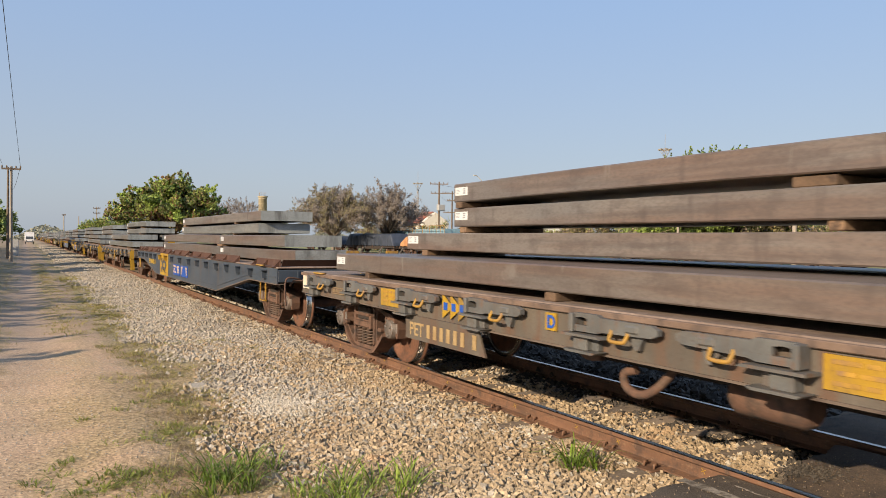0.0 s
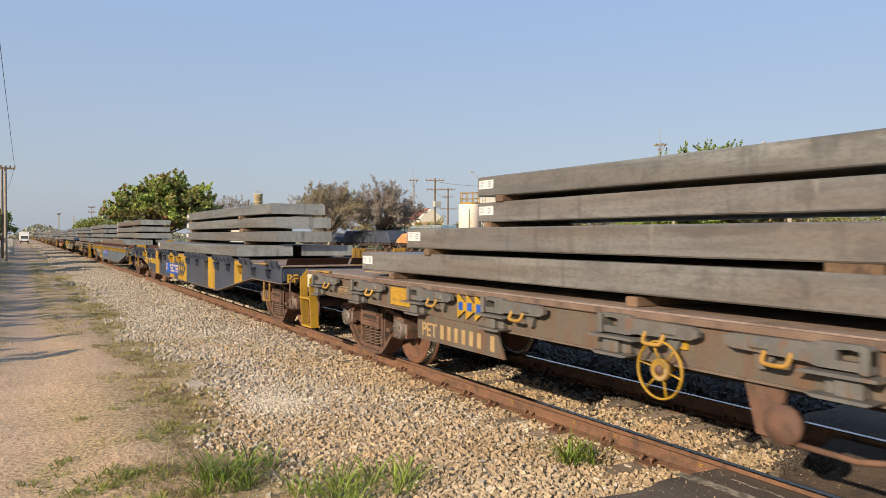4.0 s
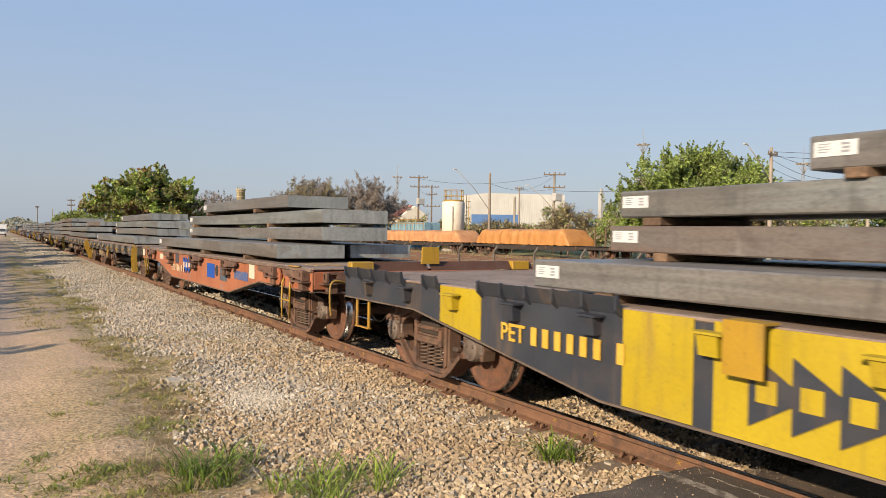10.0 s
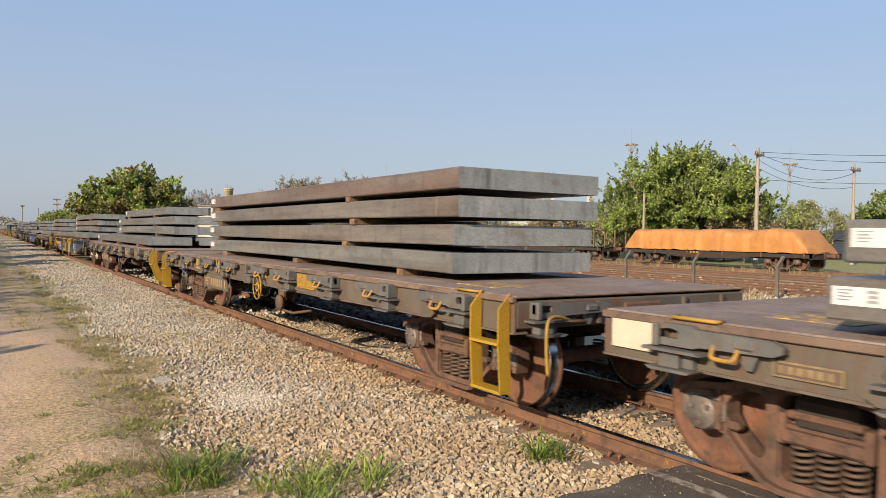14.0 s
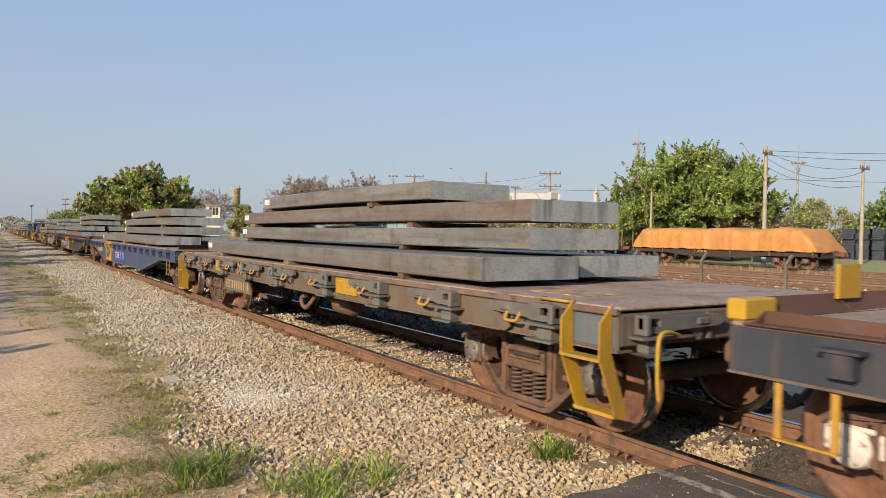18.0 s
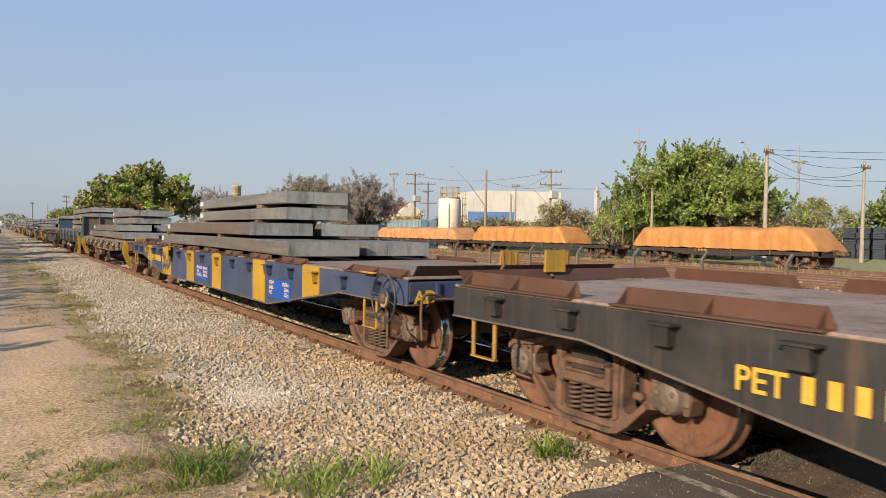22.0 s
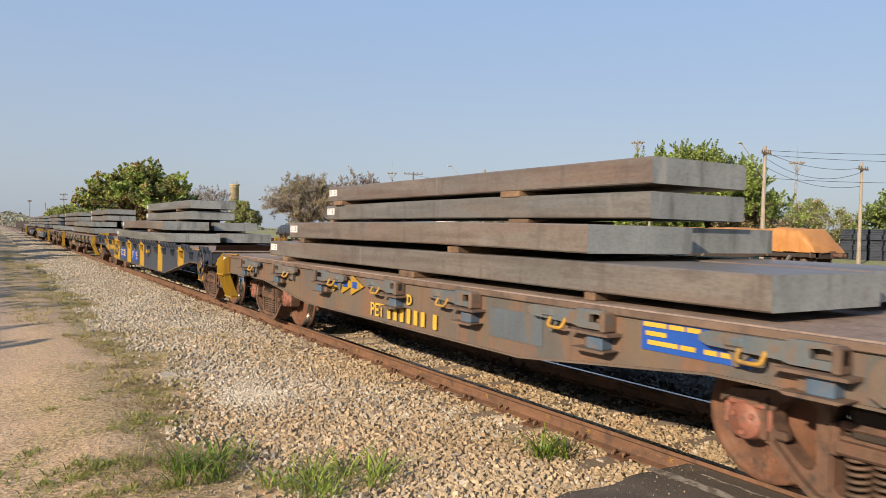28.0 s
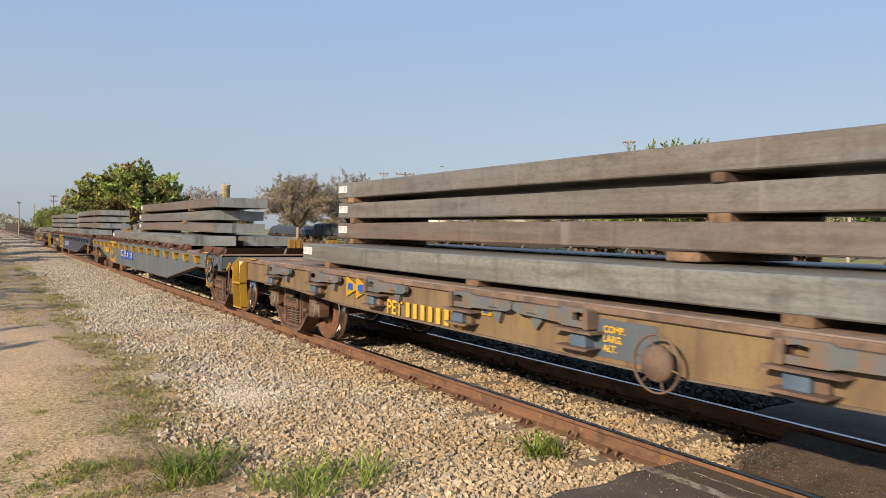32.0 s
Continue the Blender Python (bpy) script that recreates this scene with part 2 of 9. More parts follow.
M = {
    "rust": surface("rusted_iron", (0.076, 0.0416, 0.0288), (0.12, 0.06, 0.0368), 4, 0.85, 0.0, 0.3, 70, (0.06, 0.04, 0.0304), 0.6),
    "rust_warm": surface("orange_brown_rust", (0.048, 0.0195, 0.0108), (0.072, 0.0305, 0.0165), 1.5, 0.8, 0.0, 0.15, 50, (0.065, 0.034, 0.023), 0.6),
    "rust_dark": surface("dark_rusted_iron", (0.0176, 0.0136, 0.0112), (0.0336, 0.0224, 0.0168), 4, 0.85, 0.0, 0.3, 60),
    "cast": surface("dusty_cast_steel", (0.076, 0.0416, 0.0288), (0.12, 0.064, 0.0416), 3, 0.85, 0.0, 0.4, 40, (0.044, 0.0304, 0.024), 0.57),
    "wheel": surface("rusted_wheel_disc", (0.096, 0.044, 0.0256), (0.144, 0.0624, 0.0336), 5, 0.8, 0.1, 0.2, 40, (0.064, 0.036, 0.024), 0.6),
    "tread": surface("polished_tread", (0.44, 0.424, 0.4), (0.496, 0.48, 0.456), 9, 0.22, 1.0, 0.02, 60),
    "spring": surface("spring_steel", (0.064, 0.044, 0.0336), (0.104, 0.064, 0.044), 8, 0.7, 0.2, 0.2, 60),
    "rail": surface("rusted_rail", (0.115, 0.06, 0.034), (0.16, 0.08, 0.045), 3, 0.8, 0.1, 0.25, 50, (0.072, 0.042, 0.029), 0.58),
    "railtop": surface("shiny_rail_head", (0.304, 0.288, 0.272), (0.4, 0.384, 0.368), 6, 0.25, 1.0, 0.03, 60),
    "slab": slab_surface("rolled_steel_slab", (0.154, 0.157, 0.158), (0.20, 0.19, 0.176), (0.072, 0.067, 0.064), (0.14, 0.118, 0.102)),
    "slab_rust": slab_surface("rusty_steel_slab", (0.14, 0.13, 0.124), (0.19, 0.157, 0.134), (0.08, 0.062, 0.055), (0.15, 0.102, 0.08)),
    "slab_end": surface("flame_cut_slab_end", (0.215, 0.232, 0.23), (0.285, 0.303, 0.297), 1.6, 0.55, 0.2, 0.05, 6, (0.11, 0.115, 0.112), 0.6, 5.0, 0.12),
    "wood": surface("weathered_timber", (0.08, 0.0496, 0.0304), (0.152, 0.0944, 0.056), 5, 0.9, 0.0, 0.4, 45, (0.048, 0.0304, 0.0208), 0.6, 1.0, 0.35, speck=0.22),
    "deck": surface("rusty_deck_plate", (0.16, 0.1136, 0.0864), (0.216, 0.16, 0.128), 1.2, 0.85, 0.0, 0.25, 30, (0.092, 0.06, 0.044), 0.6, 1.0, 0.1, speck=0.22),
    "deck_edge": surface("dark_rusty_deck_edge", (0.096, 0.0624, 0.0448), (0.144, 0.0976, 0.072), 2.5, 0.85, 0.0, 0.3, 40, (0.068, 0.048, 0.0384), 0.56, 1.0, 0.1),
    "cap_grey": surface("grey_bearing_cap", (0.12, 0.104, 0.096), (0.168, 0.148, 0.136), 9, 0.55, 0.4, 0.2, 50, (0.104, 0.06, 0.04), 0.6),
    "grey": surface("grimy_grey_paint", (0.068, 0.0576, 0.0464), (0.096, 0.08, 0.0624), 2, 0.7, 0.0, 0.2, 40, (0.092, 0.0528, 0.0336), 0.54, 3.0),
    "grey_box": surface("grey_bracket_paint", (0.068, 0.0704, 0.0704), (0.1, 0.1, 0.096), 5, 0.6, 0.0, 0.2, 50, (0.112, 0.068, 0.048), 0.6, 2.0),
    "tan": surface("faded_tan_paint", (0.12, 0.084, 0.044), (0.16, 0.112, 0.0576), 2, 0.7, 0.0, 0.2, 40, (0.096, 0.06, 0.036), 0.52, 4.0),
    "weathered": surface("weathered_blue_brown_paint", (0.07, 0.068, 0.066), (0.115, 0.08, 0.052), 1.6, 0.75, 0.0, 0.2, 40, (0.136, 0.072, 0.044), 0.54, 3.0),
    "navy": surface("navy_wagon_paint", (0.026, 0.035, 0.056), (0.037, 0.048, 0.072), 1.6, 0.42, 0.0, 0.08, 35, (0.058, 0.046, 0.042), 0.62, 9.0),
    "blue": surface("blue_wagon_paint", (0.025, 0.0385, 0.082), (0.035, 0.053, 0.108), 1.6, 0.5, 0.0, 0.12, 35, (0.08, 0.06, 0.048), 0.63, 9.0),
    "slate": surface("slate_wagon_paint", (0.0544, 0.072, 0.0944), (0.0752, 0.0952, 0.1152), 1.5, 0.6, 0.0, 0.12, 35, (0.104, 0.08, 0.06), 0.63, 9.0),
    "slate_dark": surface("dark_slate_wagon_paint", (0.03, 0.042, 0.06), (0.044, 0.058, 0.078), 1.5, 0.55, 0.0, 0.1, 35, (0.068, 0.053, 0.042), 0.63, 9.0),
    "charcoal": surface("charcoal_wagon_paint", (0.020, 0.0245, 0.035), (0.030, 0.035, 0.047), 1.6, 0.5, 0.0, 0.08, 35, (0.082, 0.062, 0.048), 0.63, 9.0),
    "orange": surface("faded_orange_red_paint", (0.24, 0.076, 0.032), (0.296, 0.108, 0.052), 1.1, 0.65, 0.0, 0.1, 35, (0.16, 0.152, 0.152), 0.66, 1.5),
    "teal": surface("teal_wagon_paint", (0.032, 0.0496, 0.0576), (0.0496, 0.0656, 0.0704), 1.3, 0.55, 0.0, 0.1, 35, (0.084, 0.06, 0.0416), 0.6, 5.0),
    "teal_blue": surface("blue_bracket_paint", (0.024, 0.06, 0.096), (0.0336, 0.076, 0.116), 2, 0.55, 0.0, 0.1, 40, (0.08, 0.06, 0.048), 0.64, 4.0),
    "yellow": surface("yellow_paint", (0.275, 0.158, 0.009), (0.335, 0.203, 0.013), 1.3, 0.55, 0.0, 0.08, 40, (0.20, 0.125, 0.03), 0.6, 7.0),
    "yellow_bright": surface("bright_lemon_yellow_paint", (0.30, 0.216, 0.007), (0.345, 0.255, 0.010), 1.3, 0.5, 0.0, 0.08, 40, (0.23, 0.155, 0.03), 0.63, 7.0),
    "yellow_dirty": surface("dirty_yellow_paint", (0.264, 0.144, 0.0176), (0.336, 0.188, 0.0224), 5, 0.65, 0.0, 0.15, 40, (0.208, 0.12, 0.048), 0.58, 3.0),
    "panel_blue": surface("bright_blue_data_panel", (0.009, 0.054, 0.27), (0.0125, 0.068, 0.315), 2, 0.5, 0.0, 0.05, 35),
    "letter": surface("worn_tan_lettering", (0.24, 0.16, 0.072), (0.304, 0.216, 0.104), 8, 0.6, 0.0, 0.0, 50),
    "panel_worn": surface("worn_blue_panel", (0.04, 0.068, 0.176), (0.064, 0.088, 0.192), 4, 0.6, 0.0, 0.1, 40, (0.16, 0.112, 0.096), 0.58),
    "plate_tan": surface("worn_plate_edges", (0.136, 0.096, 0.052), (0.208, 0.148, 0.08), 9, 0.6, 0.0, 0.1, 50),
    "letter_yellow": surface("yellow_lettering", (0.42, 0.26, 0.025), (0.47, 0.30, 0.04), 8, 0.6, 0.0, 0.0, 50),
    "letter_orange": surface("faded_orange_lettering", (0.496, 0.336, 0.208), (0.56, 0.4, 0.256), 8, 0.6, 0.0, 0.0, 50),
    "patch": surface("worn_yellow_patch", (0.152, 0.104, 0.072), (0.192, 0.136, 0.096), 4, 0.8, 0.0, 0.2, 40, (0.44, 0.272, 0.04), 0.55),
    "cream": surface("cream_card", (0.4, 0.352, 0.272), (0.464, 0.408, 0.32), 6, 0.7, 0.0, 0.03, 50),
    "label": surface("white_paper_label", (0.44, 0.448, 0.456), (0.496, 0.496, 0.496), 6, 0.6, 0.0, 0.02, 50),
    "label_ink": surface("faded_label_print", (0.176, 0.184, 0.208), (0.24, 0.248, 0.272), 6, 0.6, 0.0, 0.0, 50),
    "ink": surface("black_ink", (0.04, 0.04, 0.044), (0.056, 0.056, 0.06), 6, 0.6, 0.0, 0.0, 50),
    "cap": surface("bearing_cap", (0.104, 0.08, 0.068), (0.152, 0.12, 0.1), 9, 0.6, 0.3, 0.2, 50),
    "cap_red": surface("red_bearing_cap", (0.176, 0.068, 0.048), (0.232, 0.092, 0.064), 9, 0.6, 0.0, 0.15, 50, (0.104, 0.064, 0.048), 0.56),
    "cap_white": surface("white_bearing_cap", (0.4, 0.368, 0.344), (0.464, 0.432, 0.4), 9, 0.6, 0.0, 0.15, 50, (0.16, 0.112, 0.088), 0.6),
    "rubber": surface("black_rubber", (0.016, 0.016, 0.016), (0.024, 0.0224, 0.0208), 9, 0.7, 0.0, 0.1, 50),
    "brown": surface("brown_rusted_bracket", (0.085, 0.055, 0.04), (0.13, 0.085, 0.06), 3, 0.8, 0.0, 0.2, 40, (0.06, 0.042, 0.034), 0.58),
    "slate_blue": surface("blue_pocket_paint", (0.045, 0.075, 0.12), (0.065, 0.10, 0.15), 4, 0.6, 0.0, 0.1, 40, (0.12, 0.085, 0.06), 0.6),
    "slate_worn": surface("worn_slate_arm_paint", (0.06, 0.082, 0.10), (0.095, 0.10, 0.10), 3, 0.65, 0.0, 0.15, 40, (0.115, 0.078, 0.055), 0.52),
    "flange": surface("dusty_flange_edge", (0.075, 0.058, 0.046), (0.115, 0.085, 0.065), 2.0, 0.8, 0.0, 0.2, 40, (0.06, 0.042, 0.034), 0.58),
    "bulk_rust": surface("rusted_bulkhead_plate", (0.076, 0.0624, 0.0496), (0.112, 0.0896, 0.068), 1.0, 0.75, 0.0, 0.2, 30, (0.136, 0.068, 0.036), 0.63, 4.0),
    "bulk_post": surface("rusted_bulkhead_post", (0.08, 0.05, 0.034), (0.12, 0.062, 0.037), 2.0, 0.75, 0.0, 0.2, 30, (0.072, 0.068, 0.064), 0.6, 4.0),
}

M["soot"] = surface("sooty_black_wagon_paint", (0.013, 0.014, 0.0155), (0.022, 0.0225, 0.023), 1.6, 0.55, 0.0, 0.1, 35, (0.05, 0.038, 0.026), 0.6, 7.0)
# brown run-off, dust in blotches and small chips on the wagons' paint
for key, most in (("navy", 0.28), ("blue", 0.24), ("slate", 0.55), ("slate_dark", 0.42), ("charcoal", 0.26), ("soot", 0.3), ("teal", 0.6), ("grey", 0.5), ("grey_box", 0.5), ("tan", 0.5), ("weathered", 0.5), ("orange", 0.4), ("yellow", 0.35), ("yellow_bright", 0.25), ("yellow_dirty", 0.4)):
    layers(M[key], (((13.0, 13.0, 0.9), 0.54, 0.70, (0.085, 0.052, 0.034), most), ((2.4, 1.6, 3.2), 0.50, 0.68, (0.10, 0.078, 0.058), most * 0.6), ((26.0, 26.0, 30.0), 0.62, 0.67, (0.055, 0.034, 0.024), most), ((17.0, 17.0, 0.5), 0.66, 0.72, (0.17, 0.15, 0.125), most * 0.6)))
layers(M["slab_end"], (((30.0, 30.0, 40.0), 0.44, 0.7, (0.10, 0.102, 0.10), 0.45), ((9.0, 9.0, 0.5), 0.62, 0.67, (0.34, 0.34, 0.32), 0.6), ((7.0, 7.0, 1.5), 0.54, 0.68, (0.095, 0.097, 0.094), 0.4), ((2.5, 2.5, 4.0), 0.6, 0.72, (0.15, 0.10, 0.07), 0.5)))
layers(M["deck"], (((5.0, 3.0, 1.0), 0.52, 0.68, (0.085, 0.055, 0.04), 0.5), ((22.0, 16.0, 8.0), 0.58, 0.66, (0.07, 0.046, 0.034), 0.5), ((1.2, 0.8, 1.0), 0.52, 0.7, (0.26, 0.21, 0.17), 0.4)))
layers(M["rail"], (((9.0, 2.5, 14.0), 0.52, 0.66, (0.06, 0.036, 0.024), 0.6), ((30.0, 22.0, 30.0), 0.58, 0.66, (0.20, 0.125, 0.075), 0.5)))
for key in ("cast", "rust", "wheel"):
    layers(M[key], (((7.0, 7.0, 7.0), 0.52, 0.66, (0.035, 0.024, 0.018), 0.55), ((3.0, 3.0, 4.0), 0.56, 0.7, (0.15, 0.10, 0.066), 0.45)))


# ---------- mesh helpers ----------
def box(bm, x0, x1, y0, y1, z0, z1, c=0.0):
    made = bmesh.ops.create_cube(bm, size=1.0, matrix=Matrix.LocRotScale(((x0 + x1) / 2, (y0 + y1) / 2, (z0 + z1) / 2), None, (abs(x1 - x0), abs(y1 - y0), abs(z1 - z0))))
    if c:
        edges = list({e for v in made["verts"] for e in v.link_edges})
        bmesh.ops.bevel(bm, geom=edges, offset=c, segments=1, affect="EDGES")


def plate(bm, outer, holes, x0, x1):
    """A plate cut to the outline outer, a ring of (y, z), with holes, between x0 and x1."""
    edges = []
    for ring in (outer, *holes):
        vs = [bm.verts.new((x0, y, z)) for y, z in ring]
        edges += [bm.edges.new((vs[i], vs[(i + 1) % len(vs)])) for i in range(len(vs))]
    faces = [g for g in bmesh.ops.triangle_fill(bm, edges=edges, use_beauty=True)["geom"] if isinstance(g, bmesh.types.BMFace)]
    made = bmesh.ops.extrude_face_region(bm, geom=faces)
    bmesh.ops.translate(bm, vec=(x1 - x0, 0, 0), verts=[g for g in made["geom"] if isinstance(g, bmesh.types.BMVert)])
    bmesh.ops.recalc_face_normals(bm, faces=bm.faces)


def ring(cy, cz, ry, rz, n=10, a0=0.0):
    return [(cy + ry * math.cos(a0 + 2 * math.pi * i / n), cz + rz * math.sin(a0 + 2 * math.pi * i / n)) for i in range(n)]


def tube(bm, pts, r, n=8, closed=False):
    """A round bar along pts; r is one radius or one for each point."""
    pts = [Vector(p) for p in pts]
    k = len(pts)
    rings = []
    up = Vector((0.31, 0.17, 0.93))
    for i, p in enumerate(pts):
        a, b = pts[(i - 1) % k if closed else max(i - 1, 0)], pts[(i + 1) % k if closed else min(i + 1, k - 1)]
        d = (b - a).normalized()
        u = up - d * up.dot(d)
        if u.length < 0.05:
            u = Vector((1, 0, 0)) - d * d.x
        u.normalize()
        up = u
        w = d.cross(u)
        rr = r[i] if isinstance(r, (list, tuple)) else r
        rings.append([bm.verts.new(p + (u * math.cos(2 * math.pi * j / n) + w * math.sin(2 * math.pi * j / n)) * rr) for j in range(n)])
    for i in range(k if closed else k - 1):
        A, B = rings[i], rings[(i + 1) % k]
        for j in range(n):
            f = bm.faces.new((A[j], A[(j + 1) % n], B[(j + 1) % n], B[j]))
            f.smooth = True
    if not closed:
        bm.faces.new(rings[0][::-1])
        bm.faces.new(rings[-1])


def lathe(bm, prof, n=24, axis="x", at=(0, 0, 0), slots=None, smooth=True):
    """Turns the line prof of (radius, along) about an axis through at."""
    rings = []
    for r, s in prof:
        vs = []
        for j in range(n):
            c, q = r * math.cos(2 * math.pi * j / n), r * math.sin(2 * math.pi * j / n)
            p = {"x": (s, c, q), "y": (c, s, q), "z": (c, q, s)}[axis]
            vs.append(bm.verts.new((p[0] + at[0], p[1] + at[1], p[2] + at[2])))
        rings.append(vs)
    for i in range(len(rings) - 1):
        for j in range(n):
            f = bm.faces.new((rings[i][j], rings[i][(j + 1) % n], rings[i + 1][(j + 1) % n], rings[i + 1][j]))
            f.smooth = smooth
            if slots:
                f.material_index = slots[i]
    bm.faces.new(rings[0][::-1])
    bm.faces.new(rings[-1])
    bmesh.ops.recalc_face_normals(bm, faces=bm.faces)


def finish(name, bm, *mats):
    me = bpy.data.meshes.new(name)
    bm.to_mesh(me)
    bm.free()
    for m in mats:
        me.materials.append(M[m] if isinstance(m, str) else m)
    return me


def part(name, bm, mat, parent=None, label="", at=(0, 0, 0)):
    """One mesh object under a thing or a part."""
    mats = mat if isinstance(mat, tuple) else (mat,)
    return put(name, finish(name, bm, *mats), parent, at, label)


def put(name, me, parent=None, at=(0, 0, 0), label="", m=None):
    ob = new(name, me)
    ob.parent = parent
    ob.matrix_basis = m if m is not None else Matrix.Translation(at)
    return tagged(ob, label)


def thing(name, label, category, group="", kind="", at=(0, 0, 0)):
    ob = new(name)
    ob.location = at
    return tagged(ob, label, category, group, kind)


SHAPES = {}


def shape(key, build, *mats):
    """A mesh that alike pieces share."""
    k = (key, mats)
    if k not in SHAPES:
        bm = bmesh.new()
        build(bm)
        SHAPES[k] = finish(key, bm, *mats)
    return SHAPES[k]


def rawmesh(name, verts, faces, mat, smooth=False):
    me = bpy.data.meshes.new(name)
    me.from_pydata(verts, [], faces)
    me.materials.append(M[mat] if isinstance(mat, str) else mat)
    if smooth:
        me.polygons.foreach_set("use_smooth", [True] * len(me.polygons))
    return me


# ---------- ground ----------
TRACK = 5.481          # the middle of the train's track
GAUGE = 1.6


def height(x, y):
    """The lie of the land: a low dirt lane, the shoulder of ballast, the yard beyond."""
    z = np.interp(x, [-30, -1.5, -0.4, 0.2, 0.9, 1.4, 2.0, 3.1, 3.9, 7.4, 9.2, 12, 21, 24, 41, 46, 60, 90, 150],
                  [0.0, -0.12, -0.22, -0.25, -0.21, -0.25, -0.25, -0.19, -0.20, -0.20, -0.42, -0.45, -0.3, -0.22, -0.22, -0.15, 0.2, 0.5, 0.8])
    near = np.clip((3.9 - y) / 0.5, 0, 1)
    lift = np.where((x > 2.2), near * np.clip((x - 2.2) / 1.2, 0, 1), 0.0)
    flat = np.interp(x, [2.2, 3.4, 7.6, 9.0], [-0.2, -0.13, -0.13, -0.35])
    return z * (1 - lift) + flat * lift


def ground_material():
    m = bpy.data.materials.new("lane_ballast_and_grass")
    m.use_nodes = True
    nt = m.node_tree
    N, L = nt.nodes.new, nt.links.new
    bsdf = nt.nodes["Principled BSDF"]
    co = N("ShaderNodeTexCoord").outputs["Object"]
    sep = N("ShaderNodeSeparateXYZ")
    L(co, sep.inputs[0])

    def tex(scale, detail=5, stretch=None):
        n = N("ShaderNodeTexNoise")
        n.inputs["Scale"].default_value, n.inputs["Detail"].default_value = scale, detail
        src = co
        if stretch:
            mp = N("ShaderNodeMapping")
            mp.inputs["Scale"].default_value = stretch
            L(co, mp.inputs["Vector"])
            src = mp.outputs[0]
        L(src, n.inputs["Vector"])
        return n.outputs["Fac"]

    def math_(op, a, b):
        n = N("ShaderNodeMath")
        n.operation = op
        for i, v in enumerate((a, b)):
            if isinstance(v, (int, float)):
                n.inputs[i].default_value = v
            else:
                L(v, n.inputs[i])
        return n.outputs[0]

    def rng(v, lo, hi, a=0.0, b=1.0):
        n = N("ShaderNodeMapRange")
        n.inputs[1].default_value, n.inputs[2].default_value, n.inputs[3].default_value, n.inputs[4].default_value = lo, hi, a, b
        L(v, n.inputs[0])
        return n.outputs[0]

    def mix(f, a, b):
        n = N("ShaderNodeMix")
        n.data_type = "RGBA"
        L(f, n.inputs["Factor"])
        for key, v in (("A", a), ("B", b)):
            if isinstance(v, tuple):
                n.inputs[key].default_value = (*v, 1)
            else:
                L(v, n.inputs[key])
        return n.outputs["Result"]

    big, mid, fine, peb = tex(0.35, 4), tex(2.2, 6), tex(26, 5), tex(60, 3)
    wob = math_("ADD", math_("MULTIPLY", math_("SUBTRACT", big, 0.5), 1.6), math_("MULTIPLY", math_("SUBTRACT", mid, 0.5), 0.9))
    x = math_("ADD", sep.outputs[0], wob)

    def band(lo, hi, soft):
        return math_("MULTIPLY", rng(x, lo - soft, lo + soft), rng(x, hi - soft, hi + soft, 1.0, 0.0))

    dirt = mix(rng(mid, 0.35, 0.65), (0.435, 0.287, 0.172), (0.51, 0.352, 0.225))
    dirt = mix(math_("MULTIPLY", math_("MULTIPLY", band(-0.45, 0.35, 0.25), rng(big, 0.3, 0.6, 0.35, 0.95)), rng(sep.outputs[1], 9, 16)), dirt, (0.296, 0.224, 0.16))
    grass = mix(rng(mid, 0.35, 0.65), (0.136, 0.12, 0.044), (0.248, 0.188, 0.088))
    gravel = mix(rng(mid, 0.3, 0.7), (0.225, 0.175, 0.12), (0.30, 0.245, 0.18))
    yard = mix(rng(mid, 0.4, 0.6), mix(rng(big, 0.35, 0.65), (0.272, 0.228, 0.16), (0.176, 0.156, 0.072)), (0.24, 0.2, 0.132))
    lawn = mix(rng(mid, 0.35, 0.65), (0.15, 0.17, 0.06), (0.22, 0.21, 0.09))
    col = mix(rng(x, -0.75, -0.25), grass, dirt)
    tuft = math_("MULTIPLY", band(0.45, 1.0, 0.2), rng(mid, 0.45, 0.6))
    # hedge shade on the far lane, put into a darker, greyer dirt tone
    col = mix(rng(sep.outputs[1], 11.5, 19, 0.0, 0.6), col, (0.25, 0.182, 0.132))
    col = mix(math_("MULTIPLY", tuft, rng(sep.outputs[1], 10, 17)), col, grass)
    col = mix(math_("MULTIPLY", band(1.3, 2.6, 0.25), rng(mid, 0.28, 0.46)), col, mix(rng(fine, 0.4, 0.6), (0.17, 0.135, 0.06), (0.30, 0.235, 0.12)))
    thatch = math_("MULTIPLY", math_("MULTIPLY", band(0.0, 2.3, 0.5), rng(sep.outputs[1], 15.0, 9.0)), rng(tex(1.1, 6), 0.34, 0.54))
    col = mix(thatch, col, mix(rng(fine, 0.35, 0.6), (0.25, 0.175, 0.085), (0.37, 0.265, 0.14)))
    col = mix(math_("MULTIPLY", rng(x, 1.9, 2.9), rng(math_("ADD", math_("MULTIPLY", x, 0.5), fine), 1.3, 1.75)), col, gravel)
    # oily bed and the train's shade painted together as one near-black band
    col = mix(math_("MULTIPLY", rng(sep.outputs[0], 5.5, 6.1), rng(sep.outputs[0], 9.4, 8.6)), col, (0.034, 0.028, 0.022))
    col = mix(rng(x, 9.0, 10.5), col, yard)
    col = mix(rng(x, 23.3, 24.3), col, gravel)
    col = mix(rng(x, 29.0, 30.5), col, yard)
    col = mix(rng(x, 40.0, 42.5), col, lawn)
    hue = N("ShaderNodeHueSaturation")
    L(col, hue.inputs["Color"])
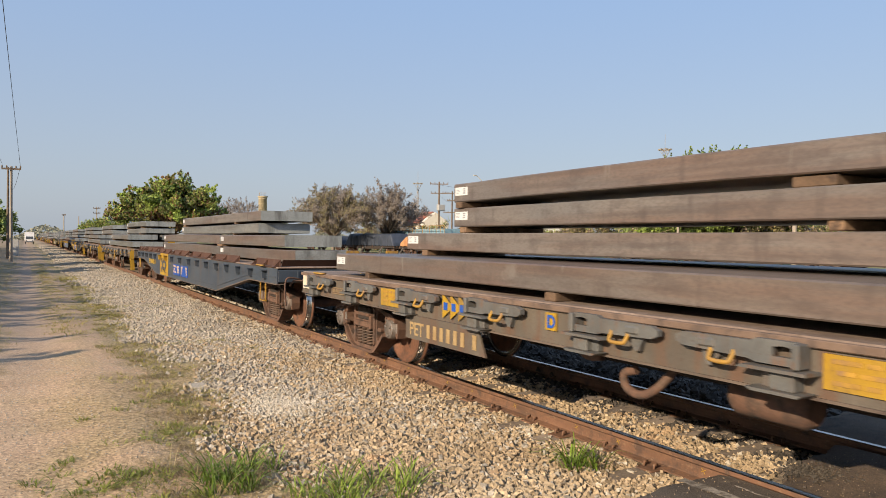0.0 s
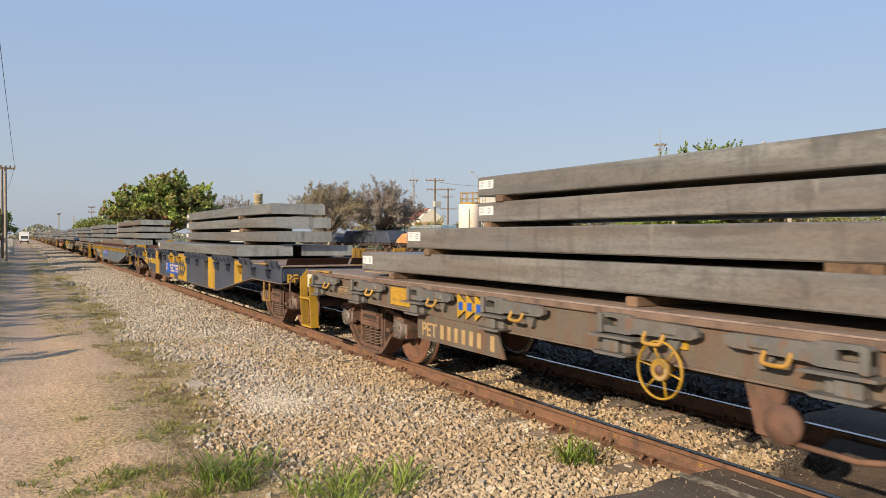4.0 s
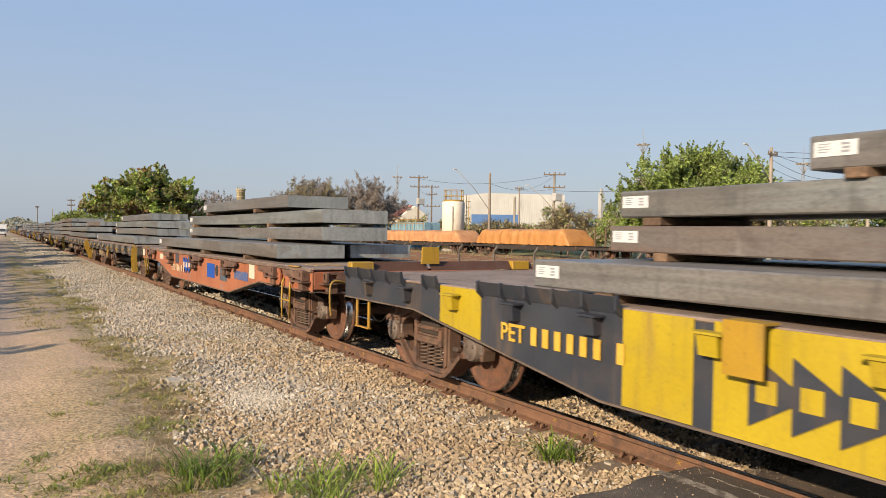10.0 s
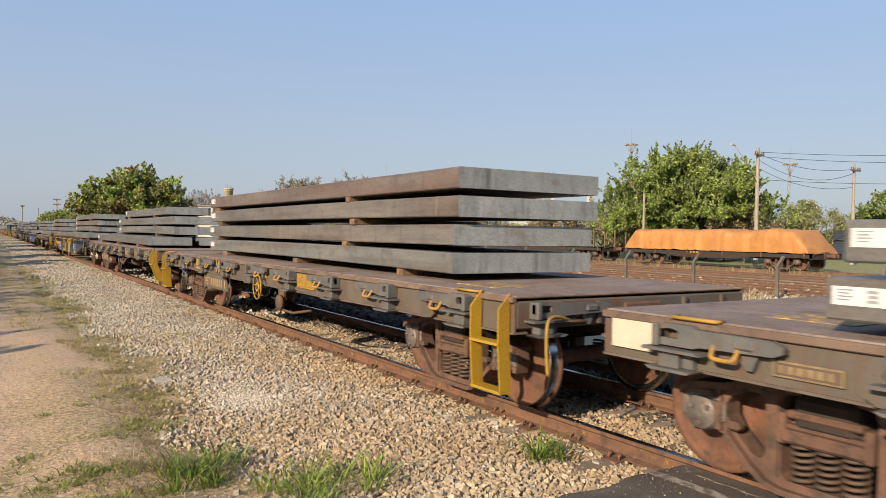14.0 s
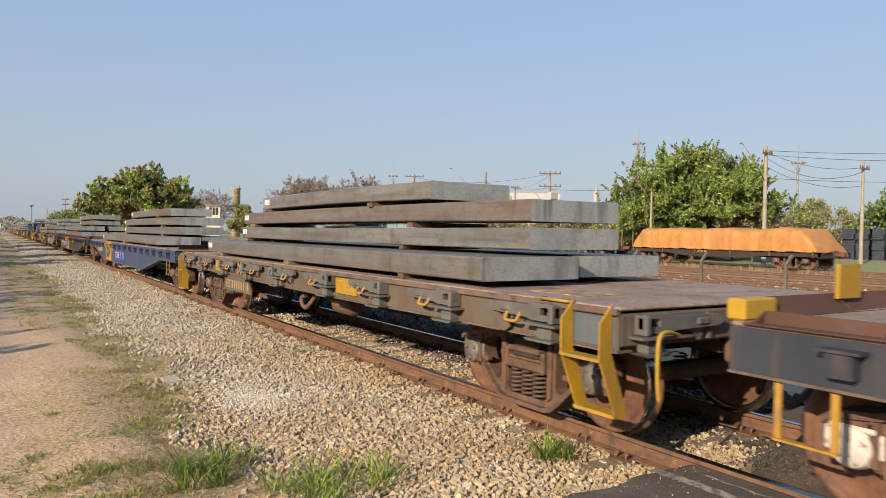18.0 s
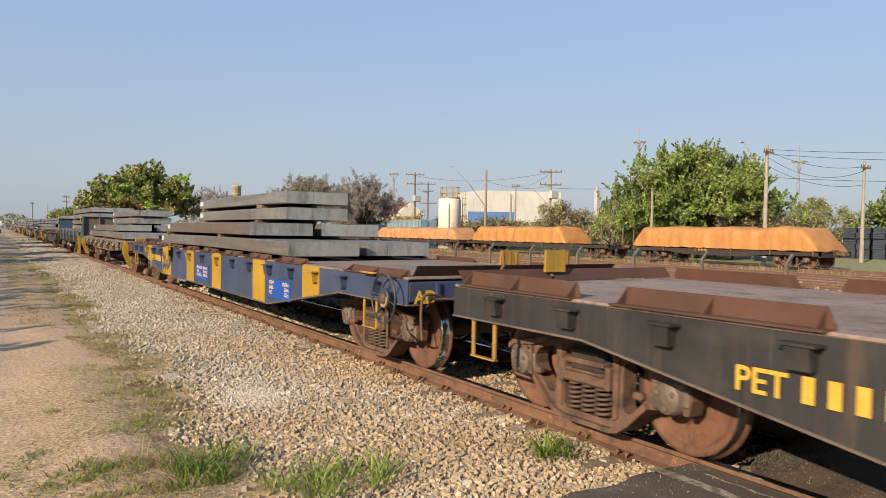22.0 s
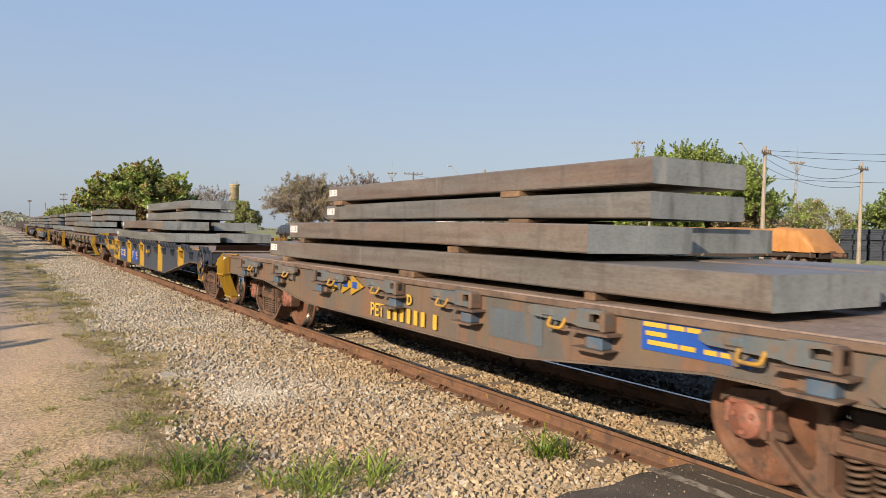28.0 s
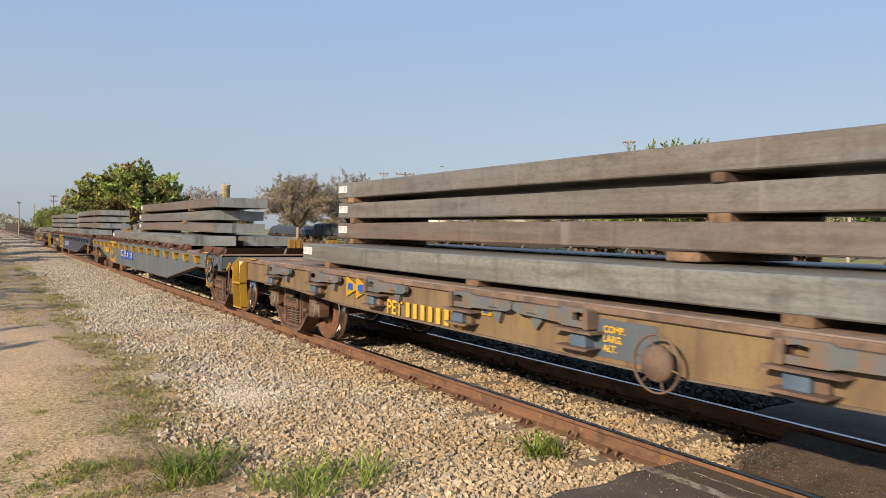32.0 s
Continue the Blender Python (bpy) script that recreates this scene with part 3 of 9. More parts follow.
    L(math_("MULTIPLY", rng(fine, 0.25, 0.75, 0.62, 1.38), rng(peb, 0.3, 0.7, 0.68, 1.32)), hue.inputs["Value"])
    L(hue.outputs[0], bsdf.inputs["Base Color"])
    bsdf.inputs["Roughness"].default_value = 0.95
    bp = N("ShaderNodeBump")
    bp.inputs["Strength"].default_value, bp.inputs["Distance"].default_value = 0.7, 0.02
    L(math_("ADD", fine, math_("MULTIPLY", peb, 0.5)), bp.inputs["Height"])
    L(bp.outputs[0], bsdf.inputs["Normal"])
    return m


M["ground"] = ground_material()
xs = np.concatenate([[-3000, -800, -200, -60, -20, -8], np.arange(-4, 10.01, 0.22), np.arange(10.5, 48, 1.5), [52, 60, 75, 90, 120, 150, 250, 600, 1500, 3500]])
ys = np.concatenate([[-3000, -600, -100, -30, -10, -4], np.arange(-2, 16, 0.22), np.arange(16, 60, 1.0), np.arange(60, 200, 8), [230, 300, 450, 800, 1600, 4000]])
gx, gy = np.meshgrid(xs, ys)
gz = height(gx, gy)
rough = np.where((gx > -4) & (gx < 10), 1.0, 0.0)
for i in range(gx.shape[0]):
    for j in range(gx.shape[1]):
        if rough[i, j] and gy[i, j] < 60:
            gz[i, j] += 0.035 * noise.noise((gx[i, j] * 0.9, gy[i, j] * 0.5, 0)) + 0.012 * noise.noise((gx[i, j] * 3, gy[i, j] * 3, 5))
ny, nx = gx.shape
gverts = np.stack([gx, gy, gz], -1).reshape(-1, 3).tolist()
gfaces = [(i * nx + j, i * nx + j + 1, (i + 1) * nx + j + 1, (i + 1) * nx + j) for i in range(ny - 1) for j in range(nx - 1)]
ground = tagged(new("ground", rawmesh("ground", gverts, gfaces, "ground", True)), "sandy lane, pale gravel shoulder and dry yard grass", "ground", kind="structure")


def ground_z(px, py):
    """The ground mesh's height at many points."""
    i = np.clip(np.searchsorted(ys, py) - 1, 0, ny - 2)
    j = np.clip(np.searchsorted(xs, px) - 1, 0, nx - 2)
    u, v = (px - xs[j]) / (xs[j + 1] - xs[j]), (py - ys[i]) / (ys[i + 1] - ys[i])
    return gz[i, j] * (1 - u) * (1 - v) + gz[i, j + 1] * u * (1 - v) + gz[i + 1, j] * (1 - u) * v + gz[i + 1, j + 1] * u * v


def lie(x, y):
    return float(height(np.array([x]), np.array([y]))[0])


# ---------- the level crossing ----------
M["asphalt"] = surface("worn_asphalt", (0.062, 0.050, 0.041), (0.098, 0.080, 0.065), 1.5, 0.9, 0.0, 0.9, 90, (0.13, 0.105, 0.082), 0.62, speck=0.55)
M["asphalt_dark"] = surface("tarry_dark_asphalt", (0.066, 0.046, 0.032), (0.112, 0.078, 0.053), 2.4, 0.9, 0.0, 1.0, 80, (0.036, 0.028, 0.022), 0.6, speck=0.5)
M["line"] = surface("worn_white_road_paint", (0.15, 0.132, 0.112), (0.27, 0.245, 0.215), 6, 0.9, 0.0, 0.5, 70, (0.095, 0.08, 0.066), 0.5, speck=0.22)


def apron(name, x0, x1, far, mat, z, label, slope=0.0):
    """A slab of asphalt with a ragged far edge."""
    n = 26
    top, edge = [], []
    for i in range(n + 1):
        x = x0 + (x1 - x0) * i / n
        e = far + slope * (x - x0) + 0.13 * noise.noise((x * 2.1, far, 3.0)) + 0.05 * noise.noise((x * 7, far, 1))
        top.append((x, e))
    verts, faces = [], []
    for i, (x, e) in enumerate(top):
        for k, (y, dz) in enumerate(((-14.0, 0), (0.0, 0), (e - 0.12, 0), (e - 0.02, -0.015), (e + 0.05, -0.09))):
            verts.append((x, y, z + dz + 0.006 * noise.noise((x * 2, y * 2, 8))))
    for i in range(n):
        for k in range(4):
            a = i * 5 + k
            faces.append((a, a + 5, a + 6, a + 1))
    return tagged(new(name, rawmesh(name, verts, faces, mat, True)), label, "road", kind="structure")


apron("road_1", 1.4, TRACK - GAUGE / 2 - 0.075, 3.72, "asphalt", -0.045, "worn grey asphalt apron of the level crossing")
apron("road_2", TRACK - GAUGE / 2 + 0.1, TRACK + GAUGE / 2 - 0.1, 3.42, "asphalt_dark", -0.035, "dark tarry asphalt infill between the rails", 0.28)
apron("road_3", TRACK + GAUGE / 2 + 0.075, 11.5, 4.5, "asphalt_dark", -0.045, "dark asphalt of the crossing beyond the rails")
bm = bmesh.new()
rows = []
for k in range(180):
    y, x = 3.74 - k * 0.026, 4.20 + 0.02 * math.sin(k * 0.09)
    w = 0.05 + 0.016 * noise.noise((k * 0.21, 0, 4)) + 0.008 * noise.noise((k * 0.9, 2, 4))
    rows.append([bm.verts.new((x + q * w + 0.008 * noise.noise((k * 0.6, q, 7)), y, -0.0365)) for q in (-1, -0.3, 0.4, 1)])
for p, q in zip(rows, rows[1:]):
    for i in range(3):
        bm.faces.new((p[i], p[i + 1], q[i + 1], q[i]))
bmesh.ops.recalc_face_normals(bm, faces=bm.faces)
tagged(part("road_marking", bm, "line"), "worn white line on the crossing asphalt", "marking", kind="structure")
bm = bmesh.new()
crack = [(4.44 + 0.012 * math.sin(k * 1.3) + 0.006 * math.sin(k * 3.1), 3.46 - k * 0.05) for k in range(90)]
for (xa, ya), (xb, yb) in zip(crack, crack[1:]):
    plate(bm, [(ya, -0.039), (yb, -0.039), (yb, -0.0365), (ya, -0.0365)], [], min(xa, xb), max(xa, xb) + 0.006)
tagged(part("asphalt_joint", bm, "line"), "pale dusty joint in the crossing asphalt", "joint", kind="structure")


# ---------- track ----------
def rail_profile():
    return [(-0.075, -0.175), (0.075, -0.175), (0.075, -0.162), (0.016, -0.145), (0.011, -0.12), (0.011, -0.055), (0.035, -0.038), (0.036, -0.006),
            (0.028, 0.0), (-0.028, 0.0), (-0.036, -0.006), (-0.035, -0.038), (-0.011, -0.055), (-0.011, -0.12), (-0.016, -0.145), (-0.075, -0.162)]


def rail(x, y0, y1, polished, dz=0.0):
    prof = rail_profile()
    n = len(prof)
    verts = [(px, y, pz) for y in (y0, y1) for px, pz in prof]
    faces = [(i, (i + 1) % n, n + (i + 1) % n, n + i) for i in range(n)]
    me = rawmesh("rail", verts, faces, "rail")
    me.materials.append(M["railtop" if polished else "rail"])
    for i in (7, 8, 9):
        me.polygons[i].material_index = 1
    ob = new("rail", me)
    ob.location = (x, 0, dz)
    return ob


for side, polish in ((-1, True), (1, True)):
    tagged(rail(TRACK + side * (GAUGE / 2 + 0.036), -60, 420, polish), "rusty steel rail with a worn shiny head", "rail", "rails of the line", "structure")

stone_rng = np.random.default_rng(5)
CUBE_V = np.array([(x, y, z) for x in (-1, 1) for y in (-1, 1) for z in (-1, 1)], float)
CUBE_F = np.array([(0, 1, 3), (0, 3, 2), (4, 6, 7), (4, 7, 5), (0, 4, 5), (0, 5, 1), (2, 3, 7), (2, 7, 6), (0, 2, 6), (0, 6, 4), (1, 5, 7), (1, 7, 3)])
# sixteen angular broken shapes
STONES = []
for k in range(16):
    v = CUBE_V * stone_rng.uniform(0.45, 1.0, (8, 3))
    STONES.append(v * np.array([1.0, stone_rng.uniform(0.6, 0.95), stone_rng.uniform(0.5, 0.85)]) * 0.95)


def stones(name, px, py, pz, size, mat, label):
    """Loose angular stones at the points, as one object."""
    n = len(px)
    pick = stone_rng.integers(0, 16, n)
    base = np.array(STONES)[pick]
    q = stone_rng.normal(size=(n, 4))
    q /= np.linalg.norm(q, axis=1, keepdims=True)
    w, a, b, c = q.T
    R = np.stack([1 - 2 * (b * b + c * c), 2 * (a * b - c * w), 2 * (a * c + b * w), 2 * (a * b + c * w), 1 - 2 * (a * a + c * c), 2 * (b * c - a * w),
                  2 * (a * c - b * w), 2 * (b * c + a * w), 1 - 2 * (a * a + b * b)], -1).reshape(n, 3, 3)
    v = np.einsum("nij,nkj->nki", R, base) * size[:, None, None] + np.stack([px, py, pz], -1)[:, None, :]
    f = CUBE_F[None] + (np.arange(n) * 8)[:, None, None]
    me = bpy.data.meshes.new(name)
    me.vertices.add(n * 8)
    me.vertices.foreach_set("co", v.reshape(-1))
    me.loops.add(n * 36)
    me.loops.foreach_set("vertex_index", f.reshape(-1).astype(np.int32))
    me.polygons.add(n * 12)
    me.polygons.foreach_set("loop_start", np.arange(0, n * 36, 3, dtype=np.int32))
    me.update(calc_edges=True)
    me.shade_flat()
    me.materials.append(M[mat])
    return tagged(new(name, me), label, "gravel", kind="stuff")


M["stone"] = surface("pale_crushed_stone", (0.262, 0.192, 0.116), (0.328, 0.257, 0.168), 0.8, 0.95, 0.0, 0.3, 40, (0.288, 0.192, 0.112), 0.62, 1.0, 0.0, 0.22, speck=0.3)
M["stone_grey"] = surface("grey_crushed_stone", (0.268, 0.234, 0.186), (0.34, 0.302, 0.246), 0.8, 0.95, 0.0, 0.3, 40, (0.226, 0.19, 0.15), 0.64, 1.0, 0.0, 0.22, speck=0.3)
# near-black tone also holds the train's shade past the far rail
M["stone_dark"] = surface("oil_and_shade_dark_stone", (0.034, 0.028, 0.022), (0.056, 0.047, 0.038), 0.8, 0.9, 0.0, 0.3, 40, None, 0.62, 1.0, 0.0, 0.5, speck=0.3)


def scatter(x0, x1, y0, y1, gap):
    gx_, gy_ = np.meshgrid(np.arange(x0, x1, gap), np.arange(y0, y1, gap))
    px = gx_.ravel() + stone_rng.uniform(-0.5, 0.5, gx_.size) * gap
    py = gy_.ravel() + stone_rng.uniform(-0.5, 0.5, gx_.size) * gap
    return px, py


def ballast():
    X, Y, S = [], [], []
    for x0, x1, y0, y1, gap, size in ((1.4, 4.55, 3.3, 9, 0.028, 0.0235), (1.4, 4.55, 9, 15, 0.033, 0.0265), (-0.8, 1.7, 4, 13, 0.045, 0.0075), (1.6, 4.55, 15, 27, 0.041, 0.0275), (1.6, 4.55, 27, 60, 0.064, 0.037), (1.9, 4.55, 60, 150, 0.115, 0.06),
                                      (4.75, 6.2, 3.2, 14, 0.030, 0.0225), (4.75, 6.2, 14, 16, 0.05, 0.036), (4.75, 6.2, 16, 40, 0.09, 0.055), (6.35, 9.0, 4.3, 14, 0.07, 0.047), (6.35, 8.8, 14, 40, 0.12, 0.08), (18.6, 22.3, 10, 42, 0.13, 0.055), (22.6, 30, 10, 46, 0.24, 0.075)):
        px, py = scatter(x0, x1, y0, y1, gap)
        edge = 2.0 + 0.3 * np.sin(py * 0.7) + 0.22 * np.sin(py * 2.3 + 1) + 0.15 * np.sin(py * 5.1)
        keep = stone_rng.uniform(size=len(px)) < (0.3 if x0 < 0 else np.clip((px - edge + 0.4) / 0.75, 0.04, 1.0) ** 1.5)
        keep &= ~((px > 1.3) & (px < 4.7) & (py < 3.80))
        keep &= ~((px > 4.7) & (px < 6.3) & (py < 3.5 + 0.33 * np.clip((px - 4.75) / 0.8, 0, 1)))
        # sleepers show through in places
        on = np.abs((py / 0.58) % 1 - 0.5) < 0.16
        keep &= ~(on & (px > 4.08) & (px < 6.9) & (stone_rng.uniform(size=len(px)) < 0.72))
        X.append(px[keep]), Y.append(py[keep]), S.append(np.full(keep.sum(), size) * stone_rng.choice((0.6, 0.8, 0.9, 1.0, 1.2, 1.45), keep.sum()))
    X, Y, S = map(np.concatenate, (X, Y, S))
    Z = ground_z(X, Y) + S * stone_rng.uniform(0.1, 0.75, len(S))
    # the shoulder is greyer and paler away from the crossing, oil-dark between the rails; beyond them train shade is
    # painted in
    pale = np.clip(0.34 + 0.075 * (Y - 6) - 0.13 * (X - 2.2) + 0.25 * np.sin(X * 2.1 + Y * 0.9), 0.08, 0.9)
    grey = (stone_rng.uniform(size=len(X)) < pale) | ((X > 12) & (X < 22.5))
    oily_shaded = ((X > 6.3) & (X < 9.5)) | ((X > 5.0) & (X < 6.2) & (stone_rng.uniform(size=len(X)) < np.clip((X - 5.55) * 2.0, 0.06, 0.85)))
    for name, sel, mat, label in (("ballast_stones", ~grey & ~oily_shaded, "stone", "tan angular crushed-stone track ballast"), ("grey_ballast_stones", grey & ~oily_shaded, "stone_grey", "pale grey crushed-stone track ballast"),
                                  ("oily_ballast_stones", oily_shaded, "stone_dark", "dark ballast, oil-stained between the rails, with train shade painted in beyond")):
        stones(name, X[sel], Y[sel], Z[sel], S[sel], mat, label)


ballast()
# loose grit and tar crumbs on the crossing
grit_x = np.concatenate([stone_rng.uniform(4.85, 6.15, 500), stone_rng.normal(5.25, 0.13, 420), stone_rng.uniform(2.0, 4.55, 200)])
grit_y = np.concatenate([stone_rng.uniform(1.8, 3.55, 500), stone_rng.normal(3.38, 0.11, 420), 3.7 - np.abs(stone_rng.normal(0, 0.3, 200))])
grit_s = np.concatenate([stone_rng.uniform(0.002, 0.0055, 500), stone_rng.uniform(0.006, 0.018, 420), stone_rng.uniform(0.002, 0.006, 200)])
pick = np.concatenate([np.zeros(500), np.ones(420), np.zeros(200)]) > 0
for name, sel, mat, label in (("road_grit", ~pick, "stone", "loose tan grit on the crossing asphalt"), ("tar_crumbs", pick, "stone_dark", "crumbs of black tar between the rails")):
    stones(name, grit_x[sel], grit_y[sel], np.full(sel.sum(), -0.036), grit_s[sel], mat, label)


# ---------- the train ----------
SPEED = 12.666          # metres a second
WHEEL = 0.46
SIDE = 1.6              # half the width of a wagon
MOVERS, WHEELSETS = [], []


def wheel_shape(bm):
    lathe(bm, [(0.085, -0.06), (0.13, -0.055), (0.15, -0.03), (0.36, -0.012), (0.395, -0.035), (0.405, -0.062), (0.455, -0.066), (0.46, -0.05), (0.463, 0.035),
               (0.49, 0.05), (0.488, 0.075), (0.41, 0.07), (0.39, 0.04), (0.15, 0.03), (0.12, 0.06), (0.085, 0.06)], 40,
          slots=[0, 0, 0, 0, 0, 0, 1, 1, 0, 0, 1, 0, 0, 0, 0])
    for k in range(3):      # chalked and greasy marks on the disc
        a = k * 2.1
        box(bm, -0.022, -0.012, 0.22 * math.cos(a) - 0.03, 0.22 * math.cos(a) + 0.03, 0.22 * math.sin(a) - 0.02, 0.22 * math.sin(a) + 0.02)


def spring_shape(bm):
    n, turns = 66, 6.0
    tube(bm, [(0.072 * math.cos(2 * math.pi * turns * i / n), 0.072 * math.sin(2 * math.pi * turns * i / n), 0.25 * i / n) for i in range(n + 1)], 0.0142, 5)


def mirrored(pts):
    return pts + [(-y, z) for y, z in pts[::-1]]


def frame_shape(bm):
    """A cast three-piece truck side: bowed top chord, two rounded windows, a deep spring bowl and pedestal jaws."""
    o = mirrored([(-0.30, 0.07), (-0.40, 0.10), (-0.50, 0.17), (-0.68, 0.33), (-0.77, 0.35), (-0.79, 0.50), (-0.83, 0.56), (-0.96, 0.56), (-1.0, 0.50), (-1.02, 0.36), (-1.07, 0.36),
                  (-1.10, 0.48), (-1.08, 0.60), (-1.0, 0.67), (-0.74, 0.70), (-0.55, 0.745), (-0.40, 0.80), (-0.2, 0.815)])
    w1 = [(-0.71, 0.48), (-0.715, 0.56), (-0.67, 0.625), (-0.54, 0.675), (-0.46, 0.68), (-0.415, 0.64), (-0.41, 0.30), (-0.435, 0.255), (-0.48, 0.25), (-0.53, 0.28), (-0.66, 0.40)]
    mid = [(-0.26, 0.15), (-0.30, 0.19), (-0.31, 0.62), (-0.28, 0.70), (-0.2, 0.715), (0.2, 0.715), (0.28, 0.70), (0.31, 0.62), (0.30, 0.19), (0.26, 0.15)]
    plate(bm, o, [w1, [(-y, z) for y, z in w1[::-1]], mid], -0.07, 0.08)
    # outer rims of the casting
    top = mirrored([(-1.08, 0.62), (-1.0, 0.675), (-0.74, 0.705), (-0.55, 0.75), (-0.40, 0.805), (-0.2, 0.82)])
    n = len(top)
    plate(bm, top + [(y, z - 0.05) for y, z in top[::-1]], [], -0.12, 0.12)
    bowl = mirrored([(-0.70, 0.345), (-0.68, 0.32), (-0.50, 0.155), (-0.40, 0.085), (-0.30, 0.06)])
    plate(bm, bowl + [(y * 0.97, z + 0.04) for y, z in bowl[::-1]], [], -0.12, 0.12)
    for s in (-1, 1):
        plate(bm, [(s * 0.315, 0.16), (s * 0.37, 0.20), (s * 0.38, 0.68), (s * 0.315, 0.72)], [], -0.09, 0.1)
        plate(bm, [(s * 0.735, 0.37), (s * 0.785, 0.37), (s * 0.80, 0.64), (s * 0.74, 0.66)], [], -0.10, 0.1)
        box(bm, -0.10, 0.1, s * 0.90 - 0.14, s * 0.90 + 0.14, 0.57, 0.645, 0.02)
        box(bm, -0.14, -0.06, s * 0.62 - 0.05, s * 0.62 + 0.05, 0.40, 0.46, 0.015)


def bolster_end_shape(bm):
    """The bolster's end above the springs: a thick lip over two slots, and the friction wedges beside it."""
    box(bm, -0.15, 0.1, -0.27, 0.27, 0.415, 0.50, 0.02)
    box(bm, -0.11, 0.1, -0.25, 0.25, 0.50, 0.53, 0.008)
    box(bm, -0.14, 0.1, -0.24, 0.24, 0.575, 0.625, 0.015)
    box(bm, -0.05, 0.1, -0.24, 0.24, 0.53, 0.575)
    for s in (-1, 1):
        box(bm, -0.13, 0.08, s * 0.275 - 0.03, s * 0.275 + 0.03, 0.40, 0.60, 0.012)


def cap_shape(bm):
    """A bearing's end cap with three bolts and a locking plate, below the adapter."""
    lathe(bm, [(0.13, 0.12), (0.137, 0.0), (0.137, -0.02), (0.125, -0.03), (0.125, -0.055), (0.117, -0.064), (0.06, -0.064), (0.055, -0.07), (0.02, -0.072)], 24)
    for k in range(3):
        a = 2 * math.pi * k / 3 + 0.5
        lathe(bm, [(0.02, -0.055), (0.02, -0.085)], 6, at=(0, 0.078 * math.cos(a), 0.078 * math.sin(a)))
    box(bm, -0.05, 0.1, -0.15, 0.15, 0.085, 0.14, 0.02)
    for q in (-1, 1):
        box(bm, -0.03, 0.1, q * 0.155 - 0.025, q * 0.155 + 0.025, -0.05, 0.1, 0.012)


def bolster_shape(bm):
    box(bm, -1.15, 1.15, -0.2, 0.2, 0.5, 0.74, 0.04)


def bogie(wagon, yc, front, cap="cap", cap2=None):
    bx = 1.03
    for s in (-1, 1):
        fr = put("side_frame", shape("side_frame", frame_shape, "cast"), wagon, (s * bx, yc, 0), "brown dusty cast truck side frame",
                 m=pose(s * bx, yc, 0, 0, 0, 0 if s < 0 else 180))
        for k in (-1, 1):
            put("axle_cap", shape("axle_cap", cap_shape, cap if k < 0 or not cap2 else cap2), fr, (-0.06, k * 0.895, WHEEL + 0.01), "round bolted bearing cap")
        if s < 0:
            for k in (-1, 0, 1):
                put("spring", shape("spring", spring_shape, "spring"), fr, (-0.03, k * 0.165, 0.165), "coil spring")
            put("bolster_end", shape("bolster_end", bolster_end_shape, "cast"), fr, label="cast bolster end over the springs")
        else:
            put("spring", shape("spring", spring_shape, "spring"), fr, (-0.045, 0, 0.165), "coil spring")
    put("bolster", shape("bolster", bolster_shape, "rust_dark"), wagon, (0, yc, 0))
    for k in (-1, 1):
        at = (0, yc + k * 0.895, WHEEL)
        axle = put("wheelset", shape("axle", lambda b: lathe(b, [(0.065, -1.12), (0.075, -0.9), (0.09, -0.7), (0.08, 0), (0.09, 0.7), (0.075, 0.9), (0.065, 1.12)], 14), "rust"), wagon, at,
                   "rusty axle with two wheels")
        for s in (-1, 1):
            put("wheel", shape("wheel", wheel_shape, "wheel", "tread"), axle, label="rusty steel wheel with a bright tread",
                m=pose(s * (GAUGE / 2 + 0.036), 0, 0, 0, 0, 0 if s < 0 else 180))
        WHEELSETS.append((axle, at, front))
        # brake shoe and beam
        put("brake_beam", shape("brake_beam", brake_shape, "rust_dark"), wagon, m=pose(0, yc + k * 0.895, 0, 0, 0, 0 if k > 0 else 180))


def brake_shape(bm):
    box(bm, -0.95, 0.95, -0.56, -0.5, 0.36, 0.42)
    for s in (-1, 1):
        box(bm, s * 0.84 - 0.045, s * 0.84 + 0.045, -0.53, -0.475, 0.3, 0.56, 0.01)


def bend(pts, n=5):
    """A smooth curve through the points."""
    p = [Vector(q) for q in [pts[0]] + list(pts) + [pts[-1]]]
    out = []
    for a, b, c, d in zip(p, p[1:], p[2:], p[3:]):
        for k in range(n):
            u = k / n
            out.append(tuple(0.5 * ((2 * b) + (c - a) * u + (2 * a - 5 * b + 4 * c - d) * u * u + (3 * b - a - 3 * c + d) * u ** 3)))
    return out + [tuple(p[-1])]


def coupler_shape(bm):
    box(bm, -0.09, 0.09, -0.34, 0.5, 0.78, 0.95, 0.02)
    box(bm, -0.17, 0.13, -0.58, -0.3, 0.74, 0.99, 0.05)
    box(bm, 0.02, 0.16, -0.66, -0.5, 0.76, 0.97, 0.04)
    box(bm, -0.26, 0.26, -0.02, 0.1, 0.66, 1.08, 0.02)
    tube(bm, [(-0.35, 0.05, 0.92), (-0.9, -0.04, 0.93), (-1.3, -0.05, 0.95), (-1.36, -0.05, 0.85)], 0.018, 6)


def hose_shape(bm):
    tube(bm, bend([(0.42, 0.05, 0.72), (0.42, -0.12, 0.66), (0.38, -0.28, 0.5), (0.3, -0.42, 0.42), (0.22, -0.52, 0.47)]), 0.028, 8)


def ends(wagon, L, mat):
    for m in (pose(0, 0, 0), pose(0, L, 0, 0, 0, 180)):
        put("coupler", shape("coupler", coupler_shape, "rust"), wagon, m=m)
        put("brake_hose", shape("brake_hose", hose_shape, "rubber"), wagon, m=m)


